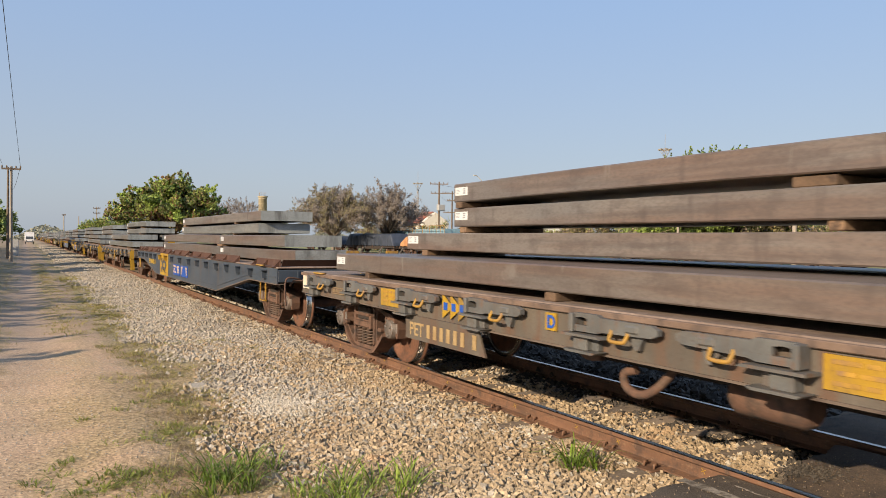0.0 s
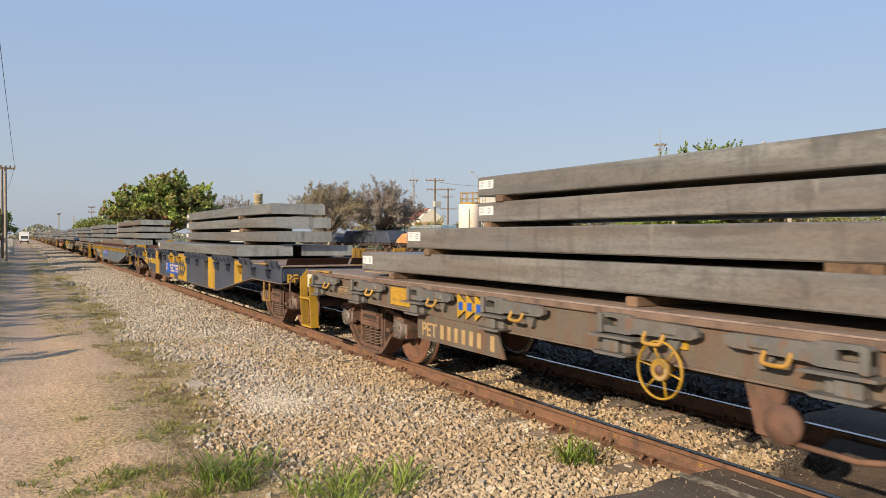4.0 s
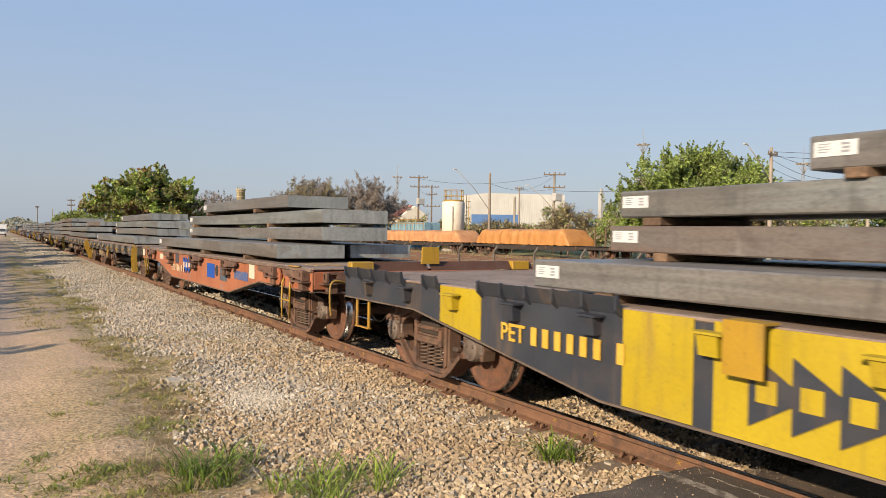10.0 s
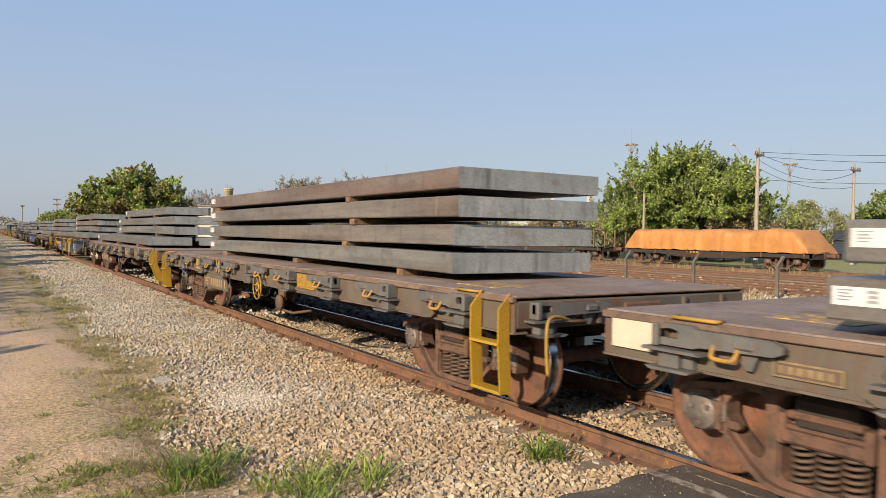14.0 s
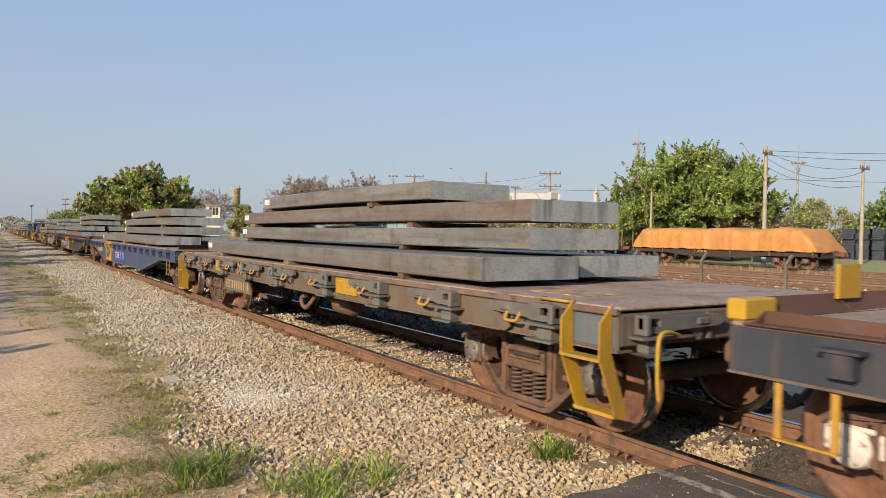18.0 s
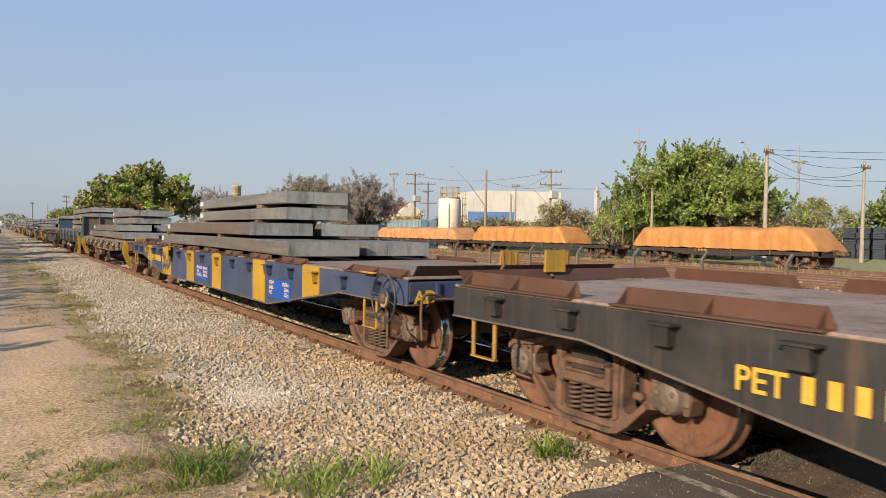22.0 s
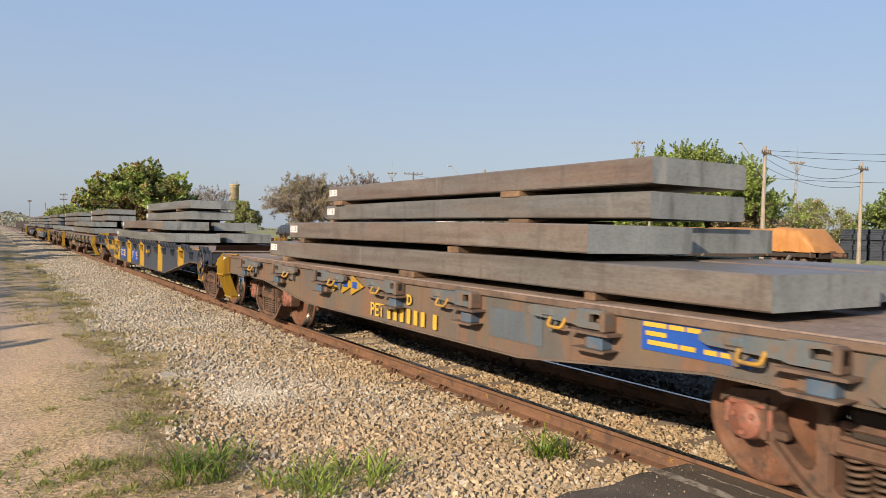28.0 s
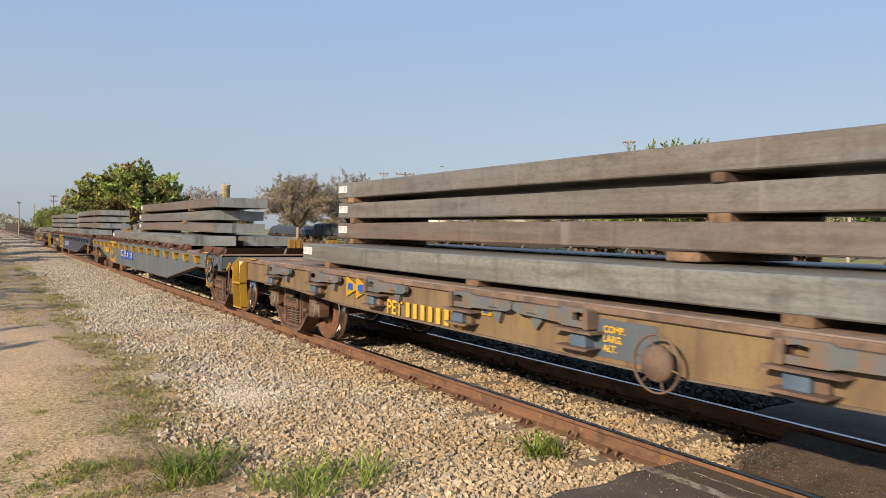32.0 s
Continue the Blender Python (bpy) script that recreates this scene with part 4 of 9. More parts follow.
def rim_shape(bm):
    r = 0.29
    tube(bm, [(0, r * math.cos(2 * math.pi * i / 32), r * math.sin(2 * math.pi * i / 32)) for i in range(32)], 0.013, 6, True)


def spoke_shape(bm):
    tube(bm, [(0.02, 0.08, 0), (0.0, 0.29, 0)], 0.0095, 5)


def wide_hub_shape(bm):
    lathe(bm, [(0.18, 0.04), (0.19, 0.01), (0.17, -0.015), (0.08, -0.02), (0.06, -0.03), (0.02, -0.032)], 22)
    tube(bm, [(0.03, 0, 0), (0.16, 0, 0)], 0.03, 8)


def hub_shape(bm):
    lathe(bm, [(0.112, 0.04), (0.118, 0.01), (0.112, -0.008), (0.102, -0.004), (0.06, -0.002), (0.02, -0.002)], 26)
    tube(bm, [(0.03, 0, 0), (0.14, 0, 0)], 0.03, 8)


def hub_plate_shape(bm):
    lathe(bm, [(0.055, -0.001), (0.052, -0.012), (0.03, -0.016), (0.02, -0.024), (0.01, -0.024)], 16)


def hub_arc_shape(bm):
    arc = [(r, math.radians(a)) for r, span in ((0.098, range(165, 311, 12)), (0.074, range(310, 164, -12))) for a in span]
    plate(bm, [(r * math.cos(a), r * math.sin(a)) for r, a in arc], [], -0.007, -0.001)


def handwheel(w, m, mat, wide=False):
    hub = put("handwheel", shape("wide_hub" if wide else "hub", wide_hub_shape if wide else hub_shape, mat), w, label="spoked handbrake wheel", m=m)
    put("rim", shape("rim", rim_shape, mat), hub)
    if not wide:
        put("hub_plate", shape("hub_plate", hub_plate_shape, "rust"), hub, label="rusty hub plate")
        put("hub_lettering", shape("hub_lettering", hub_arc_shape, "letter"), hub, label="worn white arc of writing")
    for k in range(6):
        put("spoke", shape("spoke", spoke_shape, mat), hub, m=pose(0, 0, 0, 60 * k + 11, 0, 0))


def stile(bm, y, low, inward, knee=0.8, w=0.12):
    """A flat bar set across the wagon's side, cut aslant above; below the knee it bends inwards under the wagon."""
    v = []
    for dy in (-0.009, 0.009):
        v.append([bm.verts.new((px, y + dy, pz)) for px, pz in ((0.0, 1.2), (-w, 1.06), (-w, knee), (-w + inward, low), (inward, low), (0.0, knee + 0.03))])
    n = len(v[0])
    bm.faces.new(v[0])
    bm.faces.new(v[1][::-1])
    for k in range(n):
        bm.faces.new((v[0][k], v[1][k], v[1][(k + 1) % n], v[0][(k + 1) % n]))


def ladder_shape(bm):
    """Yellow corner steps: two flat stiles bent inwards below, and two treads."""
    for y in (0.0, 0.42):
        stile(bm, y, 0.36, 0.17)
    box(bm, 0.03, 0.17, -0.009, 0.429, 0.345, 0.372)
    box(bm, -0.125, 0.005, -0.009, 0.429, 0.775, 0.8)
    bmesh.ops.recalc_face_normals(bm, faces=bm.faces)


def straight_ladder_shape(bm):
    """Yellow corner steps with two straight flat stiles, cut aslant above, and two treads."""
    for y in (0.0, 0.42):
        stile(bm, y, 0.33, 0.03, 0.76)
    box(bm, -0.1, 0.04, -0.009, 0.429, 0.318, 0.345)
    box(bm, -0.125, 0.005, -0.009, 0.429, 0.745, 0.77)
    bmesh.ops.recalc_face_normals(bm, faces=bm.faces)


def thin_ladder_shape(bm):
    """A stirrup of thin round bar with a second rung."""
    tube(bm, [(0, 0.0, 0.98), (-0.03, 0.0, 0.9), (-0.03, 0.0, 0.38), (-0.03, 0.36, 0.38), (-0.03, 0.36, 0.9), (0, 0.36, 0.98)], 0.016, 6)
    tube(bm, [(-0.03, 0.0, 0.64), (-0.03, 0.36, 0.64)], 0.014, 6)


def stirrup_shape(bm):
    for y in (0.0, 0.34):
        box(bm, -0.008, 0.008, y - 0.022, y + 0.022, 0.47, 0.9)
    box(bm, -0.022, 0.022, -0.022, 0.362, 0.46, 0.475)


def grab_shape(bm):
    tube(bm, [(0, 0, 0), (-0.07, 0, 0), (-0.07, 0.34, 0), (0, 0.34, 0)], 0.014, 6)


def grab_v_shape(bm):
    tube(bm, bend([(0.25, 0.0, 0.96), (0.08, -0.05, 1.0), (-0.03, -0.07, 0.99), (-0.07, -0.08, 0.9), (-0.07, -0.08, 0.68), (-0.05, -0.08, 0.5)]), 0.016, 7)


def arm_shape(bm):
    """The long arm of a cargo lock, with a slotted head."""
    plate(bm, [(0.0, 0.02), (0.0, 0.10), (0.04, 0.125), (0.30, 0.125), (0.34, 0.105), (0.86, 0.10), (0.92, 0.075), (0.92, 0.035), (0.86, 0.01), (0.36, -0.005), (0.3, -0.02), (0.04, -0.02)],
          [[(0.05, 0.03), (0.05, 0.085), (0.12, 0.095), (0.19, 0.085), (0.19, 0.03)]], -0.095, -0.05)
    plate(bm, [(0.60, -0.035), (0.66, -0.1), (0.70, -0.1), (0.74, 0.0), (0.74, 0.09), (0.60, 0.09)], [], -0.05, 0.0)
    box(bm, -0.11, -0.05, 0.60, 0.74, 0.02, 0.085, 0.015)


def lock_shape(bm):
    """The brackets and the two flanges of a cargo lock's pocket."""
    box(bm, -0.13, 0.0, 0.0, 0.05, -0.03, 0.12, 0.008)
    box(bm, -0.09, 0.0, 0.24, 0.32, -0.02, 0.11, 0.008)
    plate(bm, [(-0.06, -0.055), (-0.06, -0.035), (0.36, -0.035), (0.40, -0.055)], [], -0.155, 0.0)
    plate(bm, [(0.0, -0.185), (-0.04, -0.165), (0.34, -0.165), (0.30, -0.185)], [], -0.145, 0.0)
    box(bm, -0.06, 0.0, 0.2, 0.28, -0.165, -0.055, 0.006)


def lock_box(bm):
    box(bm, -0.105, 0.0, 0.04, 0.2, -0.165, -0.055, 0.006)


def lock_box_turned(bm):
    box(bm, -0.105, 0.0, -0.2, -0.04, -0.165, -0.055, 0.006)


def lock_handle(bm):
    tube(bm, bend([(-0.08, 0.46, 0.03), (-0.115, 0.463, -0.03), (-0.125, 0.49, -0.05), (-0.125, 0.60, -0.05), (-0.115, 0.627, -0.03), (-0.08, 0.63, 0.03)], 3), 0.016, 6)


def lock_turned(bm):
    lock_shape(bm)
    bmesh.ops.scale(bm, vec=(1, -1, 1), verts=bm.verts)
    bmesh.ops.reverse_faces(bm, faces=bm.faces)


def arm_turned(bm):
    arm_shape(bm)
    bmesh.ops.scale(bm, vec=(1, -1, 1), verts=bm.verts)
    bmesh.ops.reverse_faces(bm, faces=bm.faces)


def handle_turned(bm):
    lock_handle(bm)
    bmesh.ops.scale(bm, vec=(1, -1, 1), verts=bm.verts)
    bmesh.ops.reverse_faces(bm, faces=bm.faces)


def side_profile(L, top, shallow, deep, a, b):
    return [(0, top), (L, top), (L, shallow), (L - a, shallow), (L - b, deep), (b, deep), (a, shallow), (0, shallow)]


def girder(wagon, L, mat, top, shallow, deep, a, b, label):
    """Side girders with flanges, the end sills and the spine between them."""
    for s in (-1, 1):
        bm = bmesh.new()
        plate(bm, side_profile(L, top, shallow, deep, a, b), [], s * (SIDE - 0.03), s * (SIDE - 0.015))
        part("side_girder", bm, mat, wagon, label)
        bm = bmesh.new()
        pts = [(L, shallow), (L - a, shallow), (L - b, deep), (b, deep), (a, shallow), (0, shallow)]
        plate(bm, pts + [(y, z - 0.018) for y, z in pts[::-1]], [], s * (SIDE - 0.16), s * SIDE)
        part("bottom_flange", bm, "flange", wagon, "dusty worn bottom flange")
    for y, q in ((0.0, -0.03), (L - 0.14, L)):
        bm = bmesh.new()
        box(bm, -SIDE + 0.03, SIDE - 0.03, y, y + 0.14, shallow + 0.02, top - 0.02, 0.015)
        for k in (0, 1, 3, 4):
            x = -1.2 + 0.6 * k
            box(bm, x - 0.02, x + 0.02, q - 0.002, q + 0.032, shallow + 0.04, top - 0.04)
        part("end_sill", bm, mat, wagon)
    bm = bmesh.new()
    plate(bm, [(0.1, 1.02), (L - 0.1, 1.02), (L - 0.1, 0.74), (L - a - 0.4, 0.74), (L - b, 0.5), (b, 0.5), (a + 0.4, 0.74), (0.1, 0.74)], [], -0.3, 0.3)
    n = int(L / 1.6)
    for k in range(1, n):
        y = L * k / n
        put("cross_bearer", shape(f"cross_bearer_{shallow}_{top}", lambda b: box(b, -SIDE + 0.05, SIDE - 0.05, -0.05, 0.05, shallow + 0.1, top - 0.06), "rust_dark"), wagon, (0, y, 0), "dark cross-bearer")
    part("centre_sill", bm, "rust_dark", wagon, "dark grimy underframe spine and cross-bearers")


def deck(wagon, L, top, mat="deck"):
    bm = bmesh.new()
    box(bm, -SIDE + 0.02, SIDE - 0.02, 0, L, top, top + 0.03, 0.01)
    part("deck", bm, mat, wagon, "rusty brown load deck plate")


def bars(bm, y, z, widths, h, gap, x, tilt=0.0):
    """A row of upright strokes read from the wagon's rear to its front, as wide and high as the worn figures."""
    for w in widths:
        if w > 0:
            box(bm, x - 0.004, x, y - w, y, z, z + h)
        y -= abs(w) + gap


def lettering(wagon, text, y, z, size, x=-SIDE - 0.012, mat="letter", bold=0.0):
    """Words in the built-in font on the near side, read from the rear to the front."""
    cu = bpy.data.curves.new("lettering", "FONT")
    cu.body, cu.size, cu.extrude, cu.offset = text, size, 0.001, bold
    cu.materials.append(M[mat])
    ob = new("lettering", cu)
    ob.parent = wagon
    # text runs towards -y, its face towards -x
    ob.matrix_basis = Matrix.Translation((x, y, z)) @ Matrix(((0, 0, -1), (-1, 0, 0), (0, 1, 0))).to_4x4()
    return ob


def panel(wagon, y0, y1, z0, z1, mat, x=-SIDE, name="paint_panel", label="", proud=0.004):
    bm = bmesh.new()
    box(bm, x - proud, x + 0.012, y0, y1, z0, z1)
    return part(name, bm, mat, wagon, label)


def logo(wagon, y1, z0, w, h, ground, ink, x=-SIDE, bars_ink=None):
    """Three arrow shapes pointing forward, on a painted panel or on the girder, each with a plain block in it."""
    if ground:
        panel(wagon, y1 - w, y1, z0, z0 + h, ground, x, "emblem_panel", "painted company emblem panel")
    for k in range(3):
        ya = y1 - w * (0.05 + 0.27 * k)
        bm = bmesh.new()
        plate(bm, [(ya, z0 + h * 0.04), (ya, z0 + h * 0.96), (ya - w * 0.36, z0 + h * 0.5)], [], x - 0.009 - 0.001 * k, x - 0.006)
        ar = part("emblem_arrow", bm, ink, wagon, "painted forward arrow of the emblem")
        bm = bmesh.new()
        box(bm, x - 0.0135, x - 0.011, ya - w * 0.18, ya - w * 0.05, z0 + h * 0.36, z0 + h * 0.64)
        part("emblem_block", bm, bars_ink or ground or "yellow", ar)


def number(wagon, y, z, h, mat="letter_yellow", x=-SIDE):
    """The wagon type's three letters, then bars for the worn figures."""
    lettering(wagon, "PET", y, z, h * 1.3, x - 0.006, mat, h * 0.02)
    w = h * 0.44
    bar = shape(f"figure_bar_{h}", lambda b: box(b, -0.004, 0, -w, 0, 0, h * 0.92), mat)
    for k in (0, 1, 2, 3, 4, 5, 6.6):
        put("figure_bar", bar, wagon, (x - 0.006, y - h * 2.6 - k * h * 0.9, z), "painted figure of the running number, worn to a bar")


def lock(w, m, turned, mats, handle):
    """A cargo lock: flanged pocket, hinged arm and, on the near side, its handle; turned ones reach towards the wagon's front."""
    bracket, pocket, arm = mats if isinstance(mats, tuple) else (mats, mats, mats)
    lk = put("cargo_lock", shape("cargo_lock_turned" if turned else "cargo_lock", lock_turned if turned else lock_shape, bracket), w, m=m, label="flanged pocket of a folding cargo lock")
    put("pocket_box", shape("pocket_box_turned" if turned else "pocket_box", lock_box_turned if turned else lock_box, pocket), lk)
    put("lock_arm", shape("lock_arm_turned" if turned else "lock_arm", arm_turned if turned else arm_shape, arm), lk, label="long hinged lock arm")
    if handle:
        put("lock_handle", shape("lock_handle_turned" if turned else "lock_handle", handle_turned if turned else lock_handle, "yellow_dirty"), lk, label="yellow pull handle")


def flat_wagon(i, front, L, style):
    """A low flat wagon with folding cargo locks along its sides."""
    mat, deep, caps, extras = style["mat"], style.get("deep", 0.84), style.get("caps", ("cap", None)), style.get("extras", ())
    top = 1.15
    w = thing("flat_wagon", style["label"], "wagon", "wagons of the train", at=(TRACK, front, 0))
    MOVERS.append((w, TRACK, front, 0))
    girder(w, L, mat, top, 0.84 if deep < 0.84 else 0.86, deep, 2.5, 4.45, "low side sill")
    deck(w, L, top)
    bm = bmesh.new()
    for s in (-1, 1):
        box(bm, s * (SIDE - 0.0) - 0.02, s * (SIDE - 0.0) + 0.02, 0.0, L, top - 0.03, top + 0.02, 0.006)
    part("deck_edge", bm, "deck_edge", w, "rusty deck edge strip")
    bogie(w, 1.66, front, *caps)
    bogie(w, L - 1.41, front, *caps)
    ends(w, L, mat)
    box_mat = style.get("lock", "grey_box")
    spots = [(y, False) for y in style.get("locks_front", (0.6, 2.1, 3.63, 5.18))] + [(L - y, True) for y in style.get("locks_rear", (6.78, 5.17, 3.64, 2.03, 0.55))]
    for y, turned in spots:
        for s in (-1, 1):
            lock(w, pose(s * (SIDE - 0.015), y, 1.02, 0, 0, 0 if s < 0 else 180), turned == (s < 0), box_mat, s < 0 and style.get("handles", True))
    lock(w, pose(-1.42, 0.015, 1.0, 0, 0, 90), True, box_mat, False)
    lock(w, pose(-1.42, L - 0.015, 1.0, 0, 0, -90), False, box_mat, False)
    for y in (0.82, L - 1.2) if style.get("thin_steps") else ():
        put("step", shape("thin_ladder", thin_ladder_shape, "yellow"), w, (-SIDE, y, 0), "thin yellow stirrup steps")
    for y in () if style.get("thin_steps") else (0.06, L - 0.48) if style.get("rear_steps", True) else (0.06,):
        put("corner_steps", shape("corner_steps", straight_ladder_shape, "yellow") if style.get("straight") or (style.get("straight_rear") and y > 1) else shape("corner_steps_splayed", ladder_shape, "yellow"), w, (-SIDE - 0.0, y, 0), "yellow flat-bar corner steps")
    put("grab_iron", shape("grab_iron_bent", grab_v_shape, style.get("steps", "yellow")), w, (-SIDE + 0.28, -0.12, 0), "yellow bent grab iron")
    for y in (0.5, L - 1.0):
        put("grab_iron", shape("grab_iron", grab_shape, "yellow_dirty"), w, (-SIDE + 0.03, y, top + 0.035), "small yellow grab iron")
    panel(w, L - 0.47, L - 0.1, 0.92, 1.12, style.get("card", "cream"), -SIDE - 0.01, "data_card", "faded cream data card")
    if "patch" not in extras:
        for x0, x1, y0, y1 in ((-1.2, -0.7, 0.8, 1.5), (-1.0, -0.55, L - 1.5, L - 0.9)):
            bm = bmesh.new()
            box(bm, x0, x1, y0, y1, top + 0.03, top + 0.036)
            part("deck_patch", bm, "patch", w, "worn yellow paint patch on the deck")
    if "board" in extras:
        bm = bmesh.new()
        plate(bm, [(L - 3.75, 0.57), (L - 5.45, 0.57), (L - 5.3, 0.84), (L - 3.75, 0.84)], [], -SIDE - 0.02, -SIDE + 0.0)
        bd = part("number_board", bm, mat, w, "grimy hanging number board")
        number(bd, L - 3.85, 0.62, 0.16, "letter", -SIDE - 0.016)
    else:
        number(w, style.get("num_at", L - 4.6), style.get("num_z", 0.83 if deep < 0.84 else 0.9), 0.17, style.get("ink", "letter_yellow"))
    lz, lw, lh = style.get("logo_box", (0.86, 0.62 if "logo_at" not in style else 1.05, 0.29))
    logo(w, style.get("logo_at", L - 4.55), lz, lw, lh, None, style.get("logo_ink", "yellow"), bars_ink=style.get("logo_block", "panel_blue"))
    for key, y0, y1, z0, pitch in (("sign", L - 3.54, L - 3.02, 0.89, 0.055), ("sign2", 4.45, 5.1, 0.9, 0.06)):
        if style.get(key, "yellow"):
            pn = panel(w, y0, y1, z0, 1.1, style.get(key, "yellow"), label="yellow notice panel")
            for r in range(3):
                bm = bmesh.new()
                bars(bm, y1 - 0.05 - 0.03 * (r % 2), 1.05 - r * pitch, [0.11, 0.16, 0.07] if r % 2 else [0.17, 0.08, 0.13], 0.026, 0.025, -SIDE - 0.005)
                part("notice_line", bm, style.get("sign_ink", "yellow_dirty"), pn)
    if style.get("corner_patch"):
        panel(w, 0.02, 0.56, 0.88, 1.1, style["corner_patch"], -SIDE + 0.012, "corner_plate", "slate-blue repaired corner plate")
    if style.get("hole"):
        # a black disc on the uncut plate gives the hole's darkness
        bm = bmesh.new()
        lathe(bm, [(0.115, -0.006), (0.115, 0.004)], 20, at=(-SIDE + 0.012, style["hole"], 0.88))
        part("opening", bm, "rubber", w, "black disc painted in for the dark of a round girder hole")
    if style.get("ears", True):
        for y in (1.36, L - 2.02):
            bm = bmesh.new()
            plate(bm, [(y - 0.12, 0.9), (y - 0.12, 1.02), (y - 0.09, 1.09), (y, 1.13), (y + 0.09, 1.09), (y + 0.12, 1.02), (y + 0.12, 0.9), (y + 0.06, 0.86), (y - 0.06, 0.86)], [ring(y, 1.02, 0.03, 0.035, 8)], -SIDE - 0.045, -SIDE - 0.02)
            box(bm, -SIDE - 0.03, -SIDE + 0.01, y - 0.1, y - 0.07, 0.9, 1.05)
            part("ear_plate", bm, mat, w, "rounded ear plate with a hole")
    if style.get("plate"):
        mp = panel(w, L - 1.78, L - 1.36, 0.915, 1.01, "plate_tan", -SIDE - 0.002, "maker_plate", "small cast maker's plate")
        bm = bmesh.new()
        box(bm, -SIDE - 0.009, -SIDE - 0.004, L - 1.765, L - 1.375, 0.928, 0.997)
        field = part("plate_field", bm, "grey", mp)
        bm = bmesh.new()
        bars(bm, L - 1.40, 0.94, [0.04, 0.045, 0.045, 0.045, 0.045, 0.04], 0.045, 0.014, -SIDE - 0.009)
        part("raised_figures", bm, "plate_tan", mp)
    for y0, y1, z0, z1, mt in style.get("cards", ()):
        panel(w, y0, y1, z0, z1, mt, -SIDE + 0.012, "data_panel", "painted data panel, worn")
    if style.get("data"):
        y1, z0 = style["data"]
        dp = panel(w, y1 - 1.0, y1, z0, z0 + 0.22, "panel_worn", -SIDE + 0.012, "data_panel", "faded blue panel of dimensions")
        lettering(w, "COMP.\nLARG.\nALT.", y1 - 0.05, z0 + 0.155, 0.075, -SIDE + 0.004, "letter_yellow", 0.003)
        lettering(w, "13,460m\n  3,240m\n  2,520m", y1 - 0.5, z0 + 0.155, 0.075, -SIDE + 0.004, "letter_yellow", 0.003)
    if style.get("bars_at"):
        y1, z1 = style["bars_at"]
        bm = bmesh.new()
        for r, row in enumerate(([0.2, 0.13, 0.11, -0.1, 0.16], [0.18, -0.3, 0.14], [0.26, 0.12, -0.03, 0.1, 0.17])):
            bars(bm, y1 - 0.02 * r, z1 - 0.062 * r, row, 0.032, 0.02, -SIDE + 0.006)
        part("data_lines", bm, "letter_yellow", w, "worn yellow lines of writing on the blue panel")
    if "letter" in extras:
        at = L - style.get("marker", 7.405)
        if style.get("bare_letter"):
            lettering(w, extras["letter"], at - 0.03, 0.90, 0.15, mat="letter_yellow", bold=0.005)
        else:
            panel(w, at - 0.15, at, 0.95, 1.10, "yellow", label="yellow square marker")
            lettering(w, extras["letter"], at - 0.03, 0.975, 0.15, mat="panel_blue", bold=0.005)
    if "wheel" in extras:
        handwheel(w, Matrix.Translation((-SIDE - 0.1, L - 7.4, 0.8)) @ Matrix.Diagonal((1, 0.68, 0.68, 1)), extras["wheel"])
        bm = bmesh.new()
        plate(bm, [(L - 7.95, 0.86), (L - 8.25, 0.86), (L - 8.2, 0.5), (L - 8.05, 0.5)], [], -SIDE + 0.05, -SIDE + 0.08)
        lathe(bm, [(0.02, -0.1), (0.12, -0.1), (0.12, -0.04), (0.02, -0.04)], 14, at=(-SIDE + 0.03, L - 8.3, 0.62))
        tube(bm, [(-SIDE - 0.02, L - 8.3, 0.52), (-SIDE + 0.02, L - 8.7, 0.5), (-SIDE + 0.1, L - 9.2, 0.58)], 0.02, 6)
        part("brake_rigging", bm, "rust", w, "rusty brake bracket with a chain")
    if style.get("wheel_at"):
        handwheel(w, Matrix.Translation((-SIDE - 0.14, style["wheel_at"], 0.86)) @ Matrix.Diagonal((1, 0.66, 0.66, 1)), "brown", True)
        panel(w, style["wheel_at"] + 0.12, style["wheel_at"] + 0.72, 0.8, 1.08, "slate", -SIDE + 0.012, "data_panel", "faded slate panel of dimensions")
        lettering(w, "COMP.\nLARG.\nALT.", style["wheel_at"] + 0.62, 0.985, 0.07, -SIDE, "letter_yellow", 0.002)
    if "hook" in extras:
        bm = bmesh.new()
        tube(bm, bend([(-SIDE + 0.35, 6.41, 0.86), (-SIDE + 0.25, 6.45, 0.72), (-SIDE + 0.2, 6.55, 0.6), (-SIDE + 0.2, 6.70, 0.54), (-SIDE + 0.2, 6.84, 0.58), (-SIDE + 0.2, 6.86, 0.68), (-SIDE + 0.22, 6.75, 0.72)]), 0.035, 8)
        part("hanging_pipe", bm, "cast", w, "bent hanging brake pipe")
        bm = bmesh.new()
        tube(bm, bend([(-SIDE + 0.3, 7.50, 0.82), (-SIDE + 0.28, 7.40, 0.74), (-SIDE + 0.26, 7.17, 0.76)]), 0.035, 7)
        part("hanging_hook", bm, "cast", w, "bent hanging brake bracket")
        bm = bmesh.new()
        lathe(bm, [(0.10, -0.3), (0.14, -0.25), (0.14, 0.25), (0.10, 0.3)], 14, "y", at=(-SIDE + 0.45, 5.72, 0.66))
        part("brake_cylinder", bm, "cast", w, "brake cylinder")
    return w


